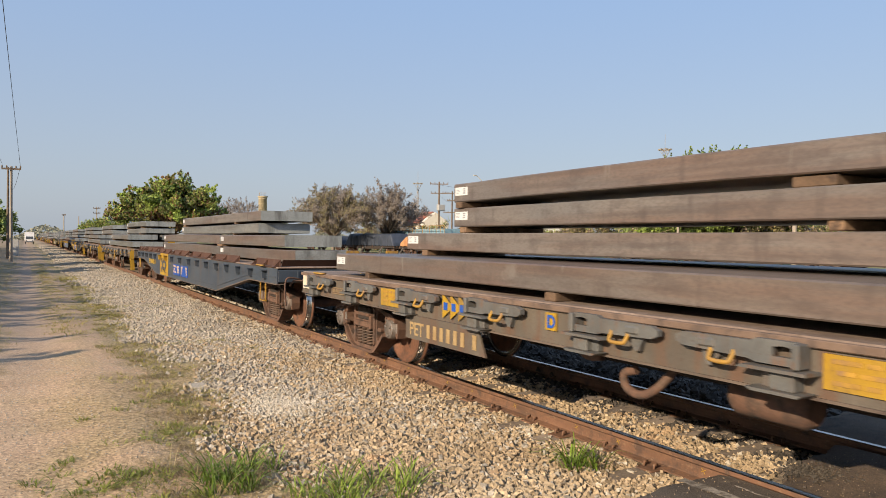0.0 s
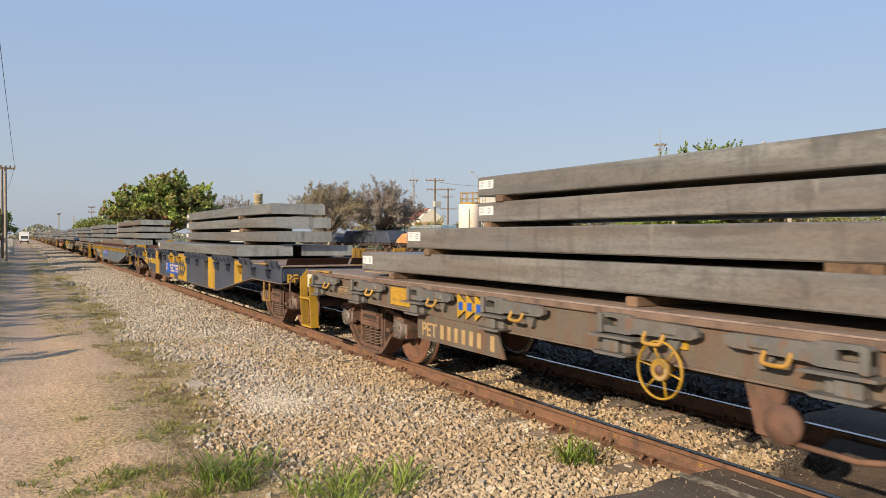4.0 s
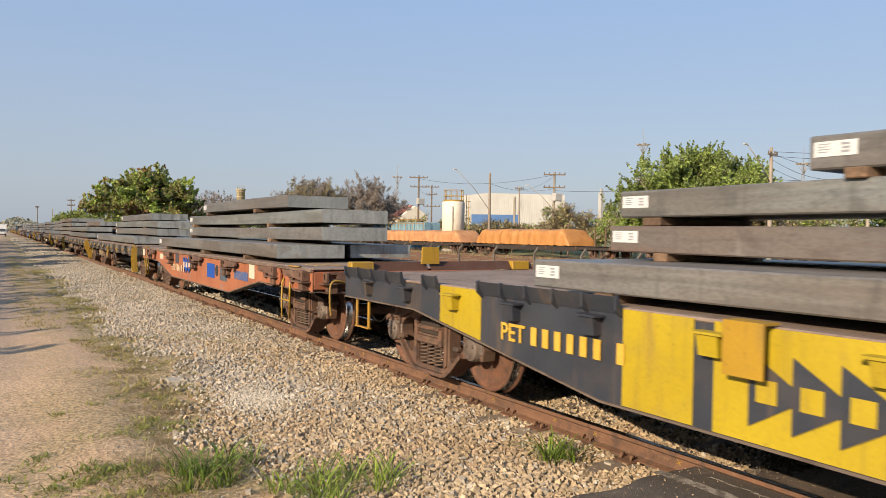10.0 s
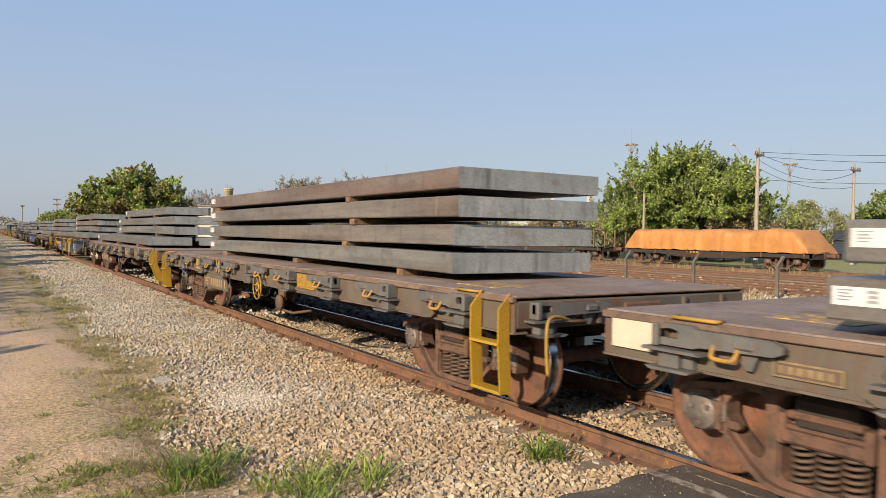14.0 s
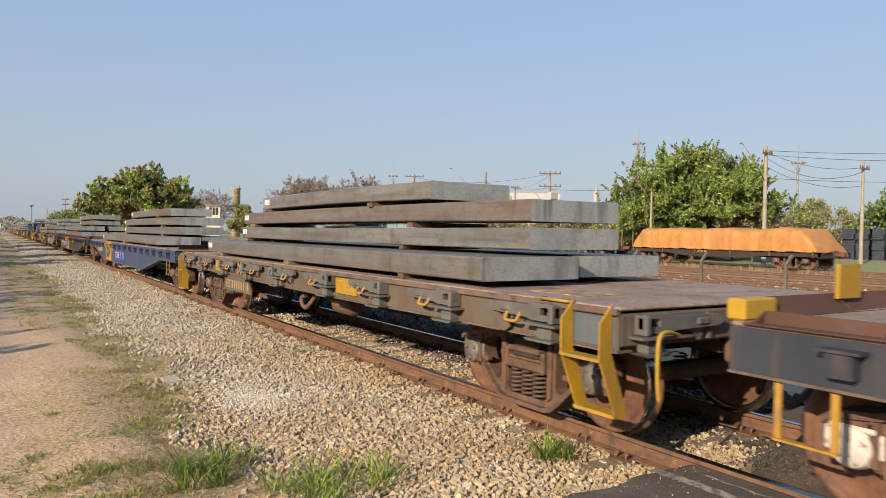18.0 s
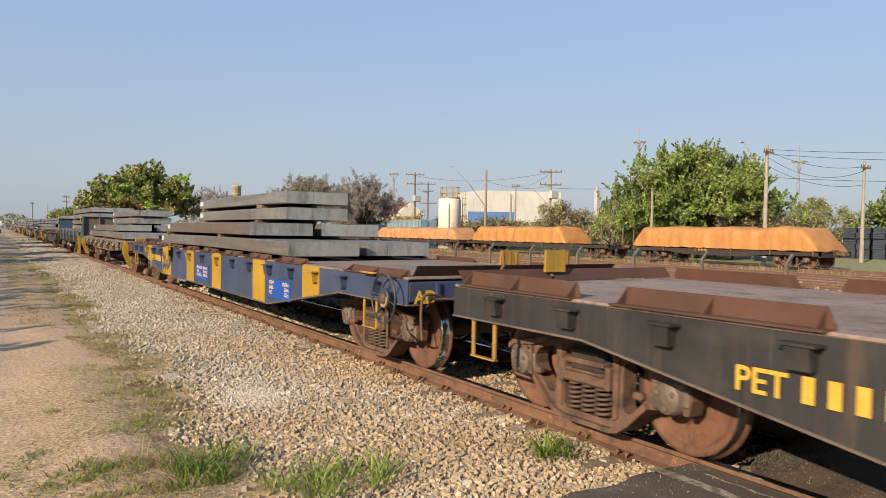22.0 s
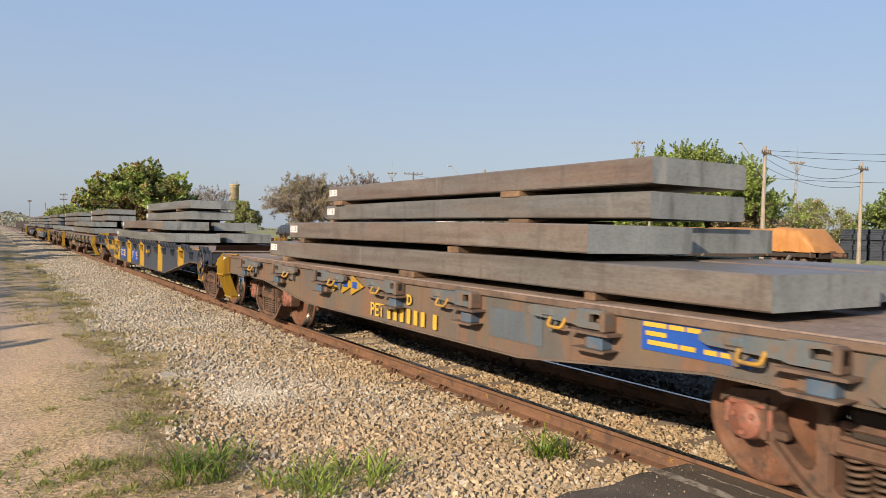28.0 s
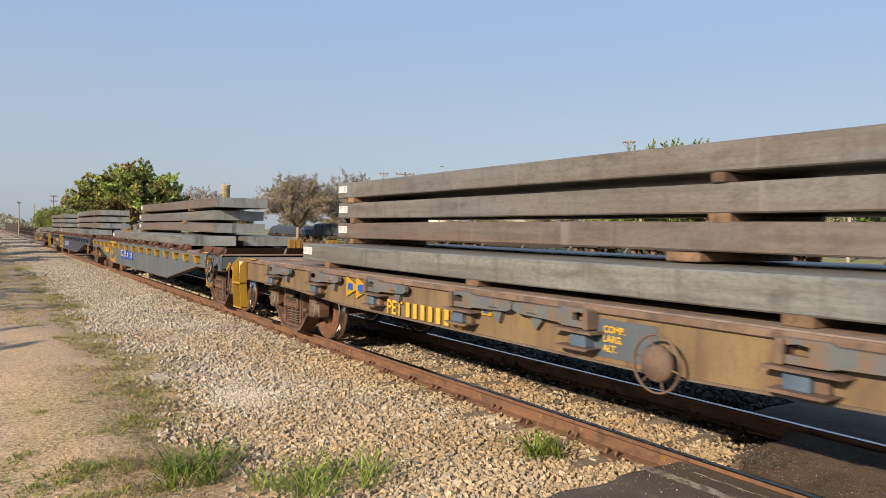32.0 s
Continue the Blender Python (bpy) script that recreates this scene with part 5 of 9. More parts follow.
def pocket_shape(bm):
    """A pressed stake pocket, slightly tapered, under a wider lip."""
    v = [bm.verts.new(p) for p in ((-0.10, -0.08, 0), (-0.10, 0.08, 0), (0, 0.08, 0), (0, -0.08, 0), (-0.078, -0.074, -0.14), (-0.078, 0.074, -0.14), (0, 0.074, -0.14), (0, -0.074, -0.14))]
    for f in ((0, 1, 5, 4), (1, 2, 6, 5), (3, 0, 4, 7), (4, 5, 6, 7), (3, 2, 1, 0)):
        bm.faces.new([v[q] for q in f])
    plate(bm, [(-0.12, 0.0), (0.12, 0.0), (0.12, 0.016), (-0.12, 0.016)], [], -0.115, 0.0)
    bmesh.ops.recalc_face_normals(bm, faces=bm.faces)


def trough(bm, y0, y1, x, z, s):
    """A rusty angle along the deck's edge: a flat foot, an upright web cut off aslant at its ends, and gussets on its outer face."""
    c, h, f = 0.06, 0.105, 0.09
    q = sorted((x + 0.03 * s, x - f * s))
    box(bm, q[0], q[1], y0, y1, z - 0.032, z - 0.018)
    xa, xb = x - f * s, x - (f - 0.012) * s
    lean = -0.02 * s
    a = [bm.verts.new(p) for p in ((xa, y0, z - 0.018), (xa + lean, y0 + c, z + h), (xa + lean, y1 - c, z + h), (xa, y1, z - 0.018))]
    b = [bm.verts.new(p) for p in ((xb, y0, z - 0.018), (xb + lean, y0 + c, z + h), (xb + lean, y1 - c, z + h), (xb, y1, z - 0.018))]
    bm.faces.new(a)
    bm.faces.new(b[::-1])
    for k in range(4):
        bm.faces.new((a[k], b[k], b[(k + 1) % 4], a[(k + 1) % 4]))
    n = max(2, round((y1 - y0) / 1.1))
    for k in range(n + 1):
        y = y0 + c + 0.01 + (y1 - y0 - 2 * c - 0.02) * k / n
        t = [[bm.verts.new(p) for p in ((xb, y + e, z - 0.018), (x + 0.015 * s, y + e, z - 0.018), (xb + lean, y + e, z + h * 0.97))] for e in (-0.007, 0.007)]
        bm.faces.new(t[0])
        bm.faces.new(t[1][::-1])
        for j in range(3):
            bm.faces.new((t[0][j], t[1][j], t[1][(j + 1) % 3], t[0][(j + 1) % 3]))
    bmesh.ops.recalc_face_normals(bm, faces=bm.faces)


def edge_plate(bm, y0, y1, x, z, s):
    """A long flap along the deck's edge, leaning outwards, stiffened by gussets."""
    v = [bm.verts.new(p) for p in ((x, y0, z - 0.03), (x, y1, z - 0.03), (x + 0.06 * s, y1, z + 0.10), (x + 0.06 * s, y0, z + 0.10),
                                   (x + 0.012 * s, y0, z - 0.03), (x + 0.012 * s, y1, z - 0.03), (x + 0.072 * s, y1, z + 0.10), (x + 0.072 * s, y0, z + 0.10))]
    for f in ((0, 1, 2, 3), (7, 6, 5, 4), (3, 2, 6, 7), (0, 3, 7, 4), (1, 5, 6, 2), (0, 4, 5, 1)):
        bm.faces.new([v[k] for k in f])
    n = max(1, round((y1 - y0 - 0.04) / 0.36))
    for k in range(n + 1):
        y = y0 + 0.02 + (y1 - y0 - 0.04) * k / n
        c = [bm.verts.new(p) for p in ((x + 0.008 * s, y - 0.012, z - 0.06), (x + 0.075 * s, y - 0.012, z + 0.0), (x + 0.078 * s, y - 0.012, z + 0.105), (x + 0.05 * s, y - 0.012, z + 0.11),
                                       (x + 0.008 * s, y + 0.012, z - 0.06), (x + 0.075 * s, y + 0.012, z + 0.0), (x + 0.078 * s, y + 0.012, z + 0.105), (x + 0.05 * s, y + 0.012, z + 0.11))]
        for f in ((0, 1, 2, 3), (7, 6, 5, 4), (0, 4, 5, 1), (1, 5, 6, 2), (2, 6, 7, 3), (3, 7, 4, 0)):
            bm.faces.new([c[q] for q in f])
    bmesh.ops.recalc_face_normals(bm, faces=bm.faces)


def stop_shape(bm):
    plate(bm, [(-0.16, 0), (0.16, 0), (0.125, 0.30), (-0.125, 0.30)], [], -0.012, 0.012)
    for y in (-0.1, 0.0, 0.1):
        plate(bm, [(y - 0.008, 0), (y + 0.008, 0), (y + 0.008, 0.27), (y - 0.008, 0.27)], [], -0.02, -0.012)
    plate(bm, [(-0.01, 0), (0.01, 0), (0.01, 0.2), (-0.01, 0.2)], [], 0.012, 0.12)


def girder_wagon(i, front, L, style):
    """A long wagon with deep fish-bellied side girders, stake pockets and upstanding deck angles."""
    mat, caps = style["mat"], style.get("caps", ("cap", None))
    top, deep = 1.16, style.get("deep", 0.47)
    w = thing("girder_wagon", style["label"], "wagon", "wagons of the train", at=(TRACK, front, 0))
    MOVERS.append((w, TRACK, front, 0))
    girder(w, L, mat, top, 0.89, deep, 1.85, 4.75, "deep fish-bellied side girder")
    deck(w, L, top)
    bogie(w, 1.71, front, *caps)
    bogie(w, L - 1.41, front, *caps)
    ends(w, L, mat)
    # stake pockets
    half = (0.73, 1.70, 2.68, 3.67, 4.67, 5.77, 6.85, 7.97)
    ys = list(half) + [L / 2] + [L - y for y in half]
    ypan = style.get("yellow", [])
    for k, y in enumerate(ys):
        inside = any(a - 0.05 < y < b + 0.05 for a, b in ypan)
        pm = style.get("pocket", mat)
        if inside:
            pm = style.get("paint", "yellow")
        for s in (-1, 1):
            put("stake_pocket", shape("stake_pocket", pocket_shape, pm), w, label="pressed stake pocket", m=pose(s * (SIDE - 0.015), y, 1.10, 0, 0, 0 if s < 0 else 180))
    # upstanding angles on both deck edges
    if style.get("trough"):
        # the end ones are fixed, those between them share one length
        spans, y1 = [(0.1, 1.72), (L - 1.72, L - 0.1)], L - 2.14
        while y1 - style["trough"] > 2.1:
            spans.append((y1 - style["trough"], y1))
            y1 -= style["trough"] + 0.43
        for s in (-1, 1):
            for y0, y1 in spans:
                bm = bmesh.new()
                trough(bm, y0, y1, s * (SIDE - 0.02), top + 0.055, s)
                bmesh.ops.scale(bm, vec=(1, 1, style.get("low_angle", 1.0)), space=Matrix.Translation((0, 0, -top - 0.02)), verts=bm.verts)
                part("deck_angle", bm, style.get("angle", "rust_warm"), w, "rusty upstanding deck angle")
    elif not style.get("plain_edge"):
        # flaps run between the painted panels, broken near the ends
        cuts = [0.1] + [v for p in ypan for v in p] + [L - 0.1]
        spans = []
        for y0, y1 in zip(cuts[::2], cuts[1::2]):
            if y1 < 4.6 and y1 - y0 > 1.2:
                spans += [(y0, y0 + 0.7), (y1 - 0.75, y1)]
            elif y0 > L - 4.6 and y1 - y0 > 1.2:
                spans += [(y0, y0 + 0.3), (y0 + 0.75, y1)]
            elif y1 - y0 > 0.3:
                spans.append((y0, y1))
        for s in (-1, 1):
            for y0, y1 in spans:
                bm = bmesh.new()
                edge_plate(bm, y0, y1, s * (SIDE - 0.02), top + 0.01, s)
                part("edge_plate", bm, "rust_warm" if s > 0 else mat, w, "leaning edge flap with gussets along the deck")
    for y in (0.0, L):
        d = -1 if y == 0 else 1
        for (x0, x1) in ((-1.5, -0.35), (-0.3, 1.5)):
            bm = bmesh.new()
            v = [bm.verts.new(p) for p in ((x0, y - 0.05 * d, top + 0.04), (x1, y - 0.05 * d, top + 0.04), (x1, y + 0.05 * d, top + 0.16), (x0, y + 0.05 * d, top + 0.16),
                                           (x0, y - 0.035 * d, top + 0.04), (x1, y - 0.035 * d, top + 0.04), (x1, y + 0.065 * d, top + 0.16), (x0, y + 0.065 * d, top + 0.16))]
            for f in ((0, 1, 2, 3), (7, 6, 5, 4), (3, 2, 6, 7), (0, 3, 7, 4), (1, 5, 6, 2)):
                bm.faces.new([v[k] for k in f])
            bmesh.ops.recalc_face_normals(bm, faces=bm.faces)
            part("end_angle", bm, "rust_warm", w, "rusty upstanding end angle")
    if style.get("stop", True):
        for q in (-0.07, 0.76):
            st = put("stop_plate", shape("stop_plate", stop_shape, "yellow_dirty"), w, label="upright yellow stop plate with a stiffening rib", m=pose(q, 0.16, top + 0.03, 0, 0, 90))
        put("stop_plate", shape("low_stop_plate", lambda b: plate(b, [(-0.14, 0), (0.14, 0), (0.13, 0.24), (-0.13, 0.24)], [], -0.015, 0.015), "yellow"), w, label="upright yellow stop plate over the rear angle", m=pose(-0.31, L - 0.02, top + 0.13, 0, 0, 90))
        for x0, x1 in ((-1.53, -1.2), (1.1, 1.42)) if len(ypan) > 2 else ():
            bm = bmesh.new()
            box(bm, x0, x1, L - 0.06, L + 0.075, top + 0.03, top + 0.166, 0.012)
            part("painted_corner", bm, "yellow", w, "yellow painted end of the rear angle")
    for y in (0.8, L - 0.66):
        put("step", shape("stirrup", stirrup_shape, style.get("steps", "yellow_dirty")), w, (-SIDE + 0.04, y, 0.06), "yellow stirrup step")
    put("grab_iron", shape("grab_iron_bent", grab_v_shape, "rust"), w, (-SIDE + 0.2, -0.03, 0), "bent grab iron")
    put("grab_iron", shape("grab_iron", grab_shape, "yellow_dirty"), w, (-SIDE, 0.7, 1.2), "small yellow grab iron")
    for a, b in ypan:
        bm = bmesh.new()

        def low(y):
            return float(np.interp(min(y, L - y), [1.85, 4.75], [0.89, deep])) + 0.004
        mids = [y for y in (4.75, L - 4.75) if a < y < b]
        plate(bm, [(a, low(a))] + [(y, low(y)) for y in mids] + [(b, low(b)), (b, top + 0.02), (a, top + 0.02)], [], -SIDE + 0.018, -SIDE + 0.010)
        part("paint_panel", bm, style.get("paint", "yellow"), w, "yellow painted girder panel")
    x = -SIDE + 0.008
    if style.get("logo_at"):
        y1 = style["logo_at"]
        logo(w, y1, deep + 0.08 if y1 < L - 4 else 0.62, 1.05, 0.5, None if any(a <= y1 - 0.5 <= b for a, b in ypan) else style.get("emblem", "yellow"), style.get("ink", mat), x, style.get("block", "yellow"))
    number(w, style.get("num_at", L - 3.0), 0.77, 0.17, "letter_yellow", x)
    peso = style.get("peso", "130.000 KG\n  30.500 KG\n  99.500 KG")
    comp = style.get("comp", ("COMP.\nLARG.\nALT.", "18,470m\n    3,24m\n    2,52m"))
    for (y1, kind, *lift) in style.get("cards", ()):
        pw = 1.0
        cz = style.get("card_z", 0.53) + (lift[0] if lift else 0.05)
        lines = 3 if kind == 0 else comp[0].count("\n") + 1
        panel(w, y1 - pw, y1, cz, cz + (0.31 if lines == 3 else 0.23), "panel_blue", x, "data_panel", "bright blue load data panel", 0.008)
        first = cz + (0.225 if lines == 3 else 0.145)
        left, right, indent = ("PESO B. M\u00c1X.\nTARA\nLOTA\u00c7\u00c3O L.", peso, 0.57) if kind == 0 else (comp[0], comp[1], 0.66)
        lettering(w, left, y1 - 0.03, first, 0.08, x - 0.010, "letter_orange", bold=0.0018)
        lettering(w, right, y1 - indent, first, 0.08, x - 0.010, "letter_orange", bold=0.0018)
    if style.get("letter"):
        lettering(w, style["letter"], style.get("letter_at", 9.4), 0.87, 0.155, x - 0.006, "letter_yellow", 0.006)
    if style.get("flap"):
        bm = bmesh.new()
        plate(bm, [(-0.14, 0.88), (0.14, 0.88), (0.14, 1.2), (-0.14, 1.2)], [], -SIDE - 0.11, -SIDE - 0.095)
        box(bm, -SIDE - 0.11, -SIDE + 0.04, -0.14, 0.14, 1.2, 1.215)
        part("flap", bm, "yellow", w, "yellow plate hung over the deck's edge", at=(0, style["flap"], 0))
    for y in style.get("hangers", ()):
        bm = bmesh.new()
        box(bm, -SIDE - 0.10, -SIDE, y - 0.10, y + 0.03, 0.90, 1.0, 0.012)
        box(bm, -SIDE - 0.085, -SIDE - 0.01, y + 0.03, y + 0.11, 0.93, 0.985, 0.008)
        hk = part("hanging_lock", bm, "yellow", w, "yellow block hung on the girder by a pin")
        bm = bmesh.new()
        tube(bm, [(-SIDE - 0.03, y + 0.02, 1.12), (-SIDE - 0.03, y + 0.02, 0.80)], 0.012, 6)
        part("pin", bm, "rust_dark", hk)
    if style.get("seams"):
        bm = bmesh.new()
        box(bm, x - 0.004, x + 0.01, 0.1, L - 0.1, 1.005, 1.013)
        pts = [(L - 1.75, 0.995), (L - 4.75, 0.575), (4.75, 0.575), (1.75, 0.995)]
        plate(bm, pts + [(yy, zz - 0.009) for yy, zz in pts[::-1]], [], x - 0.004, x + 0.01)
        part("weld_seam", bm, mat, w, "raised weld seam along the girder")
    if style.get("corner"):
        ob = lettering(w, style["corner"], 0, 0, 0.2, 0, "letter_yellow", 0.006)
        ob.matrix_basis = Matrix.Translation((-SIDE + 0.1, -0.006, 0.9)) @ Matrix(((1, 0, 0), (0, 0, -1), (0, 1, 0))).to_4x4()
    if style.get("wheel"):
        handwheel(w, Matrix.Translation((-SIDE - 0.13, style.get("wheel_at", 0.30), 0.94)) @ Matrix.Diagonal((1, 0.98, 0.98, 1)), style["wheel"])
    return w


def bulkhead_wagon(i, front, L, style):
    """A teal wagon with end bulkheads, humped load cradles and perforated lock arms along both sides."""
    top, crest = 1.22, 1.535
    w = thing("bulkhead_wagon", style["label"], "wagon", "wagons of the train", at=(TRACK, front, 0))
    MOVERS.append((w, TRACK, front, 0))
    # the frame ends under the front bulkhead
    girder(w, L - 0.2, "teal", top, 0.84, 0.80, 2.6, 3.6, "teal side sill")
    deck(w, L - 0.2, top - 0.04)
    for ob in w.children:
        ob.location.y += 0.2
    bogie(w, 1.95, front, "cap_red")
    bogie(w, L - 1.95, front, "cap_white")
    ends(w, L, "teal")
    for y, d in ((0.24, 1), (L - 0.17, -1)):
        bm = bmesh.new()
        box(bm, -1.54, 1.54, y, y + 0.04, 0.98, 2.14)
        bh = part("bulkhead", bm, "bulk_rust" if d > 0 else "teal_blue", w, "upright bulkhead plate with posts")
        for x, pm in ((-1.55, "teal_blue"), (-0.78, "bulk_post"), (0.0, "teal"), (0.78, "bulk_post"), (1.55, "teal_blue")):
            bm = bmesh.new()
            q = 0.055 if abs(x) > 1 else 0.03
            box(bm, x - q, x + q, y - 0.09 if d > 0 else y + 0.04, y if d > 0 else y + 0.13, 0.88 if abs(x) > 1 else 1.16, 2.14, 0.012)
            part("post", bm, pm, bh)
        bm = bmesh.new()
        box(bm, -1.62, 1.62, y - 0.09, y + 0.11, 2.14, 2.18, 0.008)
        part("top_rail", bm, "teal_blue", bh)
        if d < 0:
            bm = bmesh.new()
            box(bm, -1.5, 1.5, y + 0.04, y + 0.16, 0.98, 1.15, 0.015)
            part("bottom_rail", bm, "teal_blue", bh)
        for x in (-1.62, 1.62):
            bm = bmesh.new()
            tube(bm, [(x * 0.985, y + 0.02, 1.78), (x * 1.03, y + 0.02, 1.78), (x * 1.03, y + 0.02, 2.12), (x * 0.985, y + 0.02, 2.12)], 0.02, 6)
            part("grab_iron", bm, "yellow", bh, "yellow grab iron")
        bm = bmesh.new()
        box(bm, -1.55, 1.55, 0.186 if d > 0 else L + 0.004, 0.196 if d > 0 else L + 0.014, 0.855, 1.2)
        part("end_sheet", bm, "bulk_rust", bh, "rusted sheet over the end sill")
        # sloping wing plates beside the bulkhead
        for s in (-1, 1):
            bm = bmesh.new()
            y0, y1 = (y + 0.04, y + 0.42) if d > 0 else (y - 0.38, y)
            foot = y1 + 0.55 if d > 0 else y0 - 0.55
            pts = [(y0, top), (y0, crest + 0.02), (y1, crest + 0.02), (foot, top)] if d > 0 else [(y1, top), (y1, crest + 0.02), (y0, crest + 0.02), (foot, top)]
            plate(bm, pts, [], s * (SIDE - 0.03), s * SIDE)
            e = y1 if d > 0 else y0
            vs = [bm.verts.new(q) for q in ((s * (SIDE - 0.02), e, crest + 0.01), (s * 0.5, e, crest - 0.06), (s * 0.5, foot, top), (s * (SIDE - 0.02), foot, top))]
            bm.faces.new(vs)
            part("wing_plate", bm, "teal", w, "sloping teal wing plate beside the bulkhead")
        bm = bmesh.new()
        ya = y + 0.1 if d > 0 else y - 0.35
        tube(bm, [(-SIDE, ya, 1.44), (-SIDE - 0.07, ya, 1.44), (-SIDE - 0.07, ya, 1.4), (-SIDE - 0.07, ya + 0.26, 1.4), (-SIDE - 0.07, ya + 0.26, 1.44), (-SIDE, ya + 0.26, 1.44)], 0.018, 6)
        part("grab_iron", bm, "yellow", w, "small yellow grab iron")
    for k in range(6):
        y = 2.1 + 2.16 * k
        for s in (-1, 1):
            bm = bmesh.new()
            plate(bm, [(y - 1.0, top - 0.002), (y - 0.45, crest), (y + 0.45, crest), (y + 1.0, top - 0.002)], [ring(y + 0.1, crest - 0.07, 0.022, 0.026, 8)], s * (SIDE - 0.03), s * SIDE)
            cr = part("cradle", bm, "teal", w, "trapezoid load cradle plate")
            bm = bmesh.new()
            q = sorted((s * (SIDE - 0.95), s * (SIDE - 0.03)))
            box(bm, q[0], q[1], y - 0.45, y + 0.45, crest - 0.018, crest - 0.002)
            for e in (-1, 1):
                vs = [bm.verts.new(p) for p in ((q[0], y + e * 0.45, crest - 0.004), (q[1], y + e * 0.45, crest - 0.004), (q[1], y + e * 1.0, top), (q[0], y + e * 1.0, top))]
                bm.faces.new(vs)
            part("cradle_top", bm, "deck", cr, "dusty sloping sheet over the cradle")
            if s < 0:
                bm = bmesh.new()
                plate(bm, [(y - 0.86, top - 0.05), (y + 0.51, top - 0.05), (y + 0.51, top + 0.155), (y - 0.80, top + 0.155), (y - 0.86, top + 0.12)],
                      [ring(y + 0.44, top + 0.05, 0.02, 0.05, 8)] + [ring(y + 0.29 - 0.135 * q, top + 0.05, 0.036, 0.038, 10) for q in range(3)]
                      + [ring(y - 0.16, top + 0.05, 0.08, 0.04, 10), [(y - 0.68, top + 0.03), (y - 0.46, top + 0.03), (y - 0.46, top + 0.075), (y - 0.68, top + 0.075)]],
                      -SIDE - 0.10, -SIDE - 0.055)
                part("lock_arm", bm, "teal_blue", cr, "blue perforated lock arm")
                bm = bmesh.new()
                for z in (0.83, 1.115):
                    plate(bm, [(y - 1.06, z), (y - 0.56, z), (y - 0.56, z + 0.02), (y - 1.06, z + 0.02)], [], -SIDE - 0.19, -SIDE)
                box(bm, -SIDE - 0.12, -SIDE, y - 1.0, y - 0.64, 0.85, 1.115)
                box(bm, -SIDE - 0.13, -SIDE - 0.02, y - 0.88, y - 0.72, 1.13, 1.40, 0.012)
                box(bm, -SIDE - 0.17, -SIDE - 0.05, y - 0.93, y - 0.76, 0.77, 0.83, 0.01)
                part("lock_pocket", bm, "teal", cr, "flanged lock pocket")
                sg = panel(w, y - 0.90, y - 0.68, 0.955, 1.105, "yellow", -SIDE - 0.122, "notice_panel", "small yellow plate with a curved arrow")
                bm = bmesh.new()
                tube(bm, [(-SIDE - 0.128, y - 0.72 - 0.02 * q, 1.045 + 0.022 * math.sin(q * 0.63)) for q in range(6)], 0.008, 5)
                part("arrow_mark", bm, "panel_blue", sg)
                bm = bmesh.new()
                plate(bm, [(y - 0.02, 1.12), (y + 0.16, 1.12), (y + 0.05, 1.02), (y + 0.0, 1.05)], [], -SIDE - 0.12, -SIDE)
                part("arm_stop", bm, "rust", cr, "bent rusty arm stop")
    for y0, y1, z0, z1 in ((7.75, 8.55, 0.87, 1.11), (6.74, 7.32, 1.02, 1.14), (4.70, 5.23, 1.18, 1.30), (3.64, 4.16, 0.86, 1.03), (6.2, 6.36, 1.0, 1.13)):
        pn = panel(w, y0, y1, z0, z1, "yellow", -SIDE + 0.0, "notice_panel", "yellow notice panel")
        if y1 - y0 > 0.3:
            bm = bmesh.new()
            for r in range(3 if z1 - z0 > 0.15 else 2):
                bars(bm, y1 - 0.04, z1 - 0.045 - r * 0.05, [0.13, 0.17, 0.1] if y1 - y0 < 0.7 else [0.2, 0.14, 0.24], 0.022, 0.03, -SIDE - 0.005)
            part("notice_lines", bm, "yellow_dirty", pn)
    lettering(w, "D", 6.33, 1.015, 0.14, -SIDE - 0.008, "panel_blue", 0.004)
    for y in (0.36, L - 0.86):
        bm = bmesh.new()
        for q in (0.0, 0.44):
            box(bm, -0.1, -0.0, q - 0.01, q + 0.01, 0.32, 1.13)
        ld = part("corner_steps", bm, "yellow", w, "yellow flat-bar corner steps", at=(-SIDE - 0.05, y, 0))
        for z, e in ((0.31, 0.02), (0.76, 0.5)):
            bm = bmesh.new()
            box(bm, -0.12, 0.02, -0.02, 0.46 + e, z, z + 0.045, 0.006)
            part("tread", bm, "yellow", ld)
        bm = bmesh.new()
        tube(bm, [(-0.02, 0.0, 1.12), (-0.09, 0.0, 1.18), (-0.09, 0.02, 1.13), (-0.09, 0.42, 1.13), (-0.09, 0.44, 1.18), (-0.02, 0.44, 1.12)], 0.02, 6)
        part("grab_iron", bm, "yellow", ld)
    put("grab_iron", shape("grab_iron_bent", grab_v_shape, "yellow"), w, (-SIDE + 0.16, 0.02, 0), "yellow bent grab iron")
    number(w, 11.6, 0.90, 0.15, "yellow", -SIDE + 0.012)
    logo(w, 9.41, 0.87, 0.68, 0.27, None, "yellow", -SIDE + 0.012, "panel_blue")
    for x in (-1.43, 1.05):
        bm = bmesh.new()
        box(bm, x, x + 0.17, 0.095, 0.105, 1.09, 1.23)
        pl = part("letter_plate", bm, "yellow", w, "yellow plate with the letter A")
        ob = lettering(pl, "A", 0, 0, 0.15, 0, "panel_blue", 0.004)
        ob.matrix_basis = Matrix.Translation((x + 0.035, 0.092, 1.11)) @ Matrix(((1, 0, 0), (0, 0, -1), (0, 1, 0))).to_4x4()
    return w


# ---------- loads ----------
load_rng = random.Random(11)


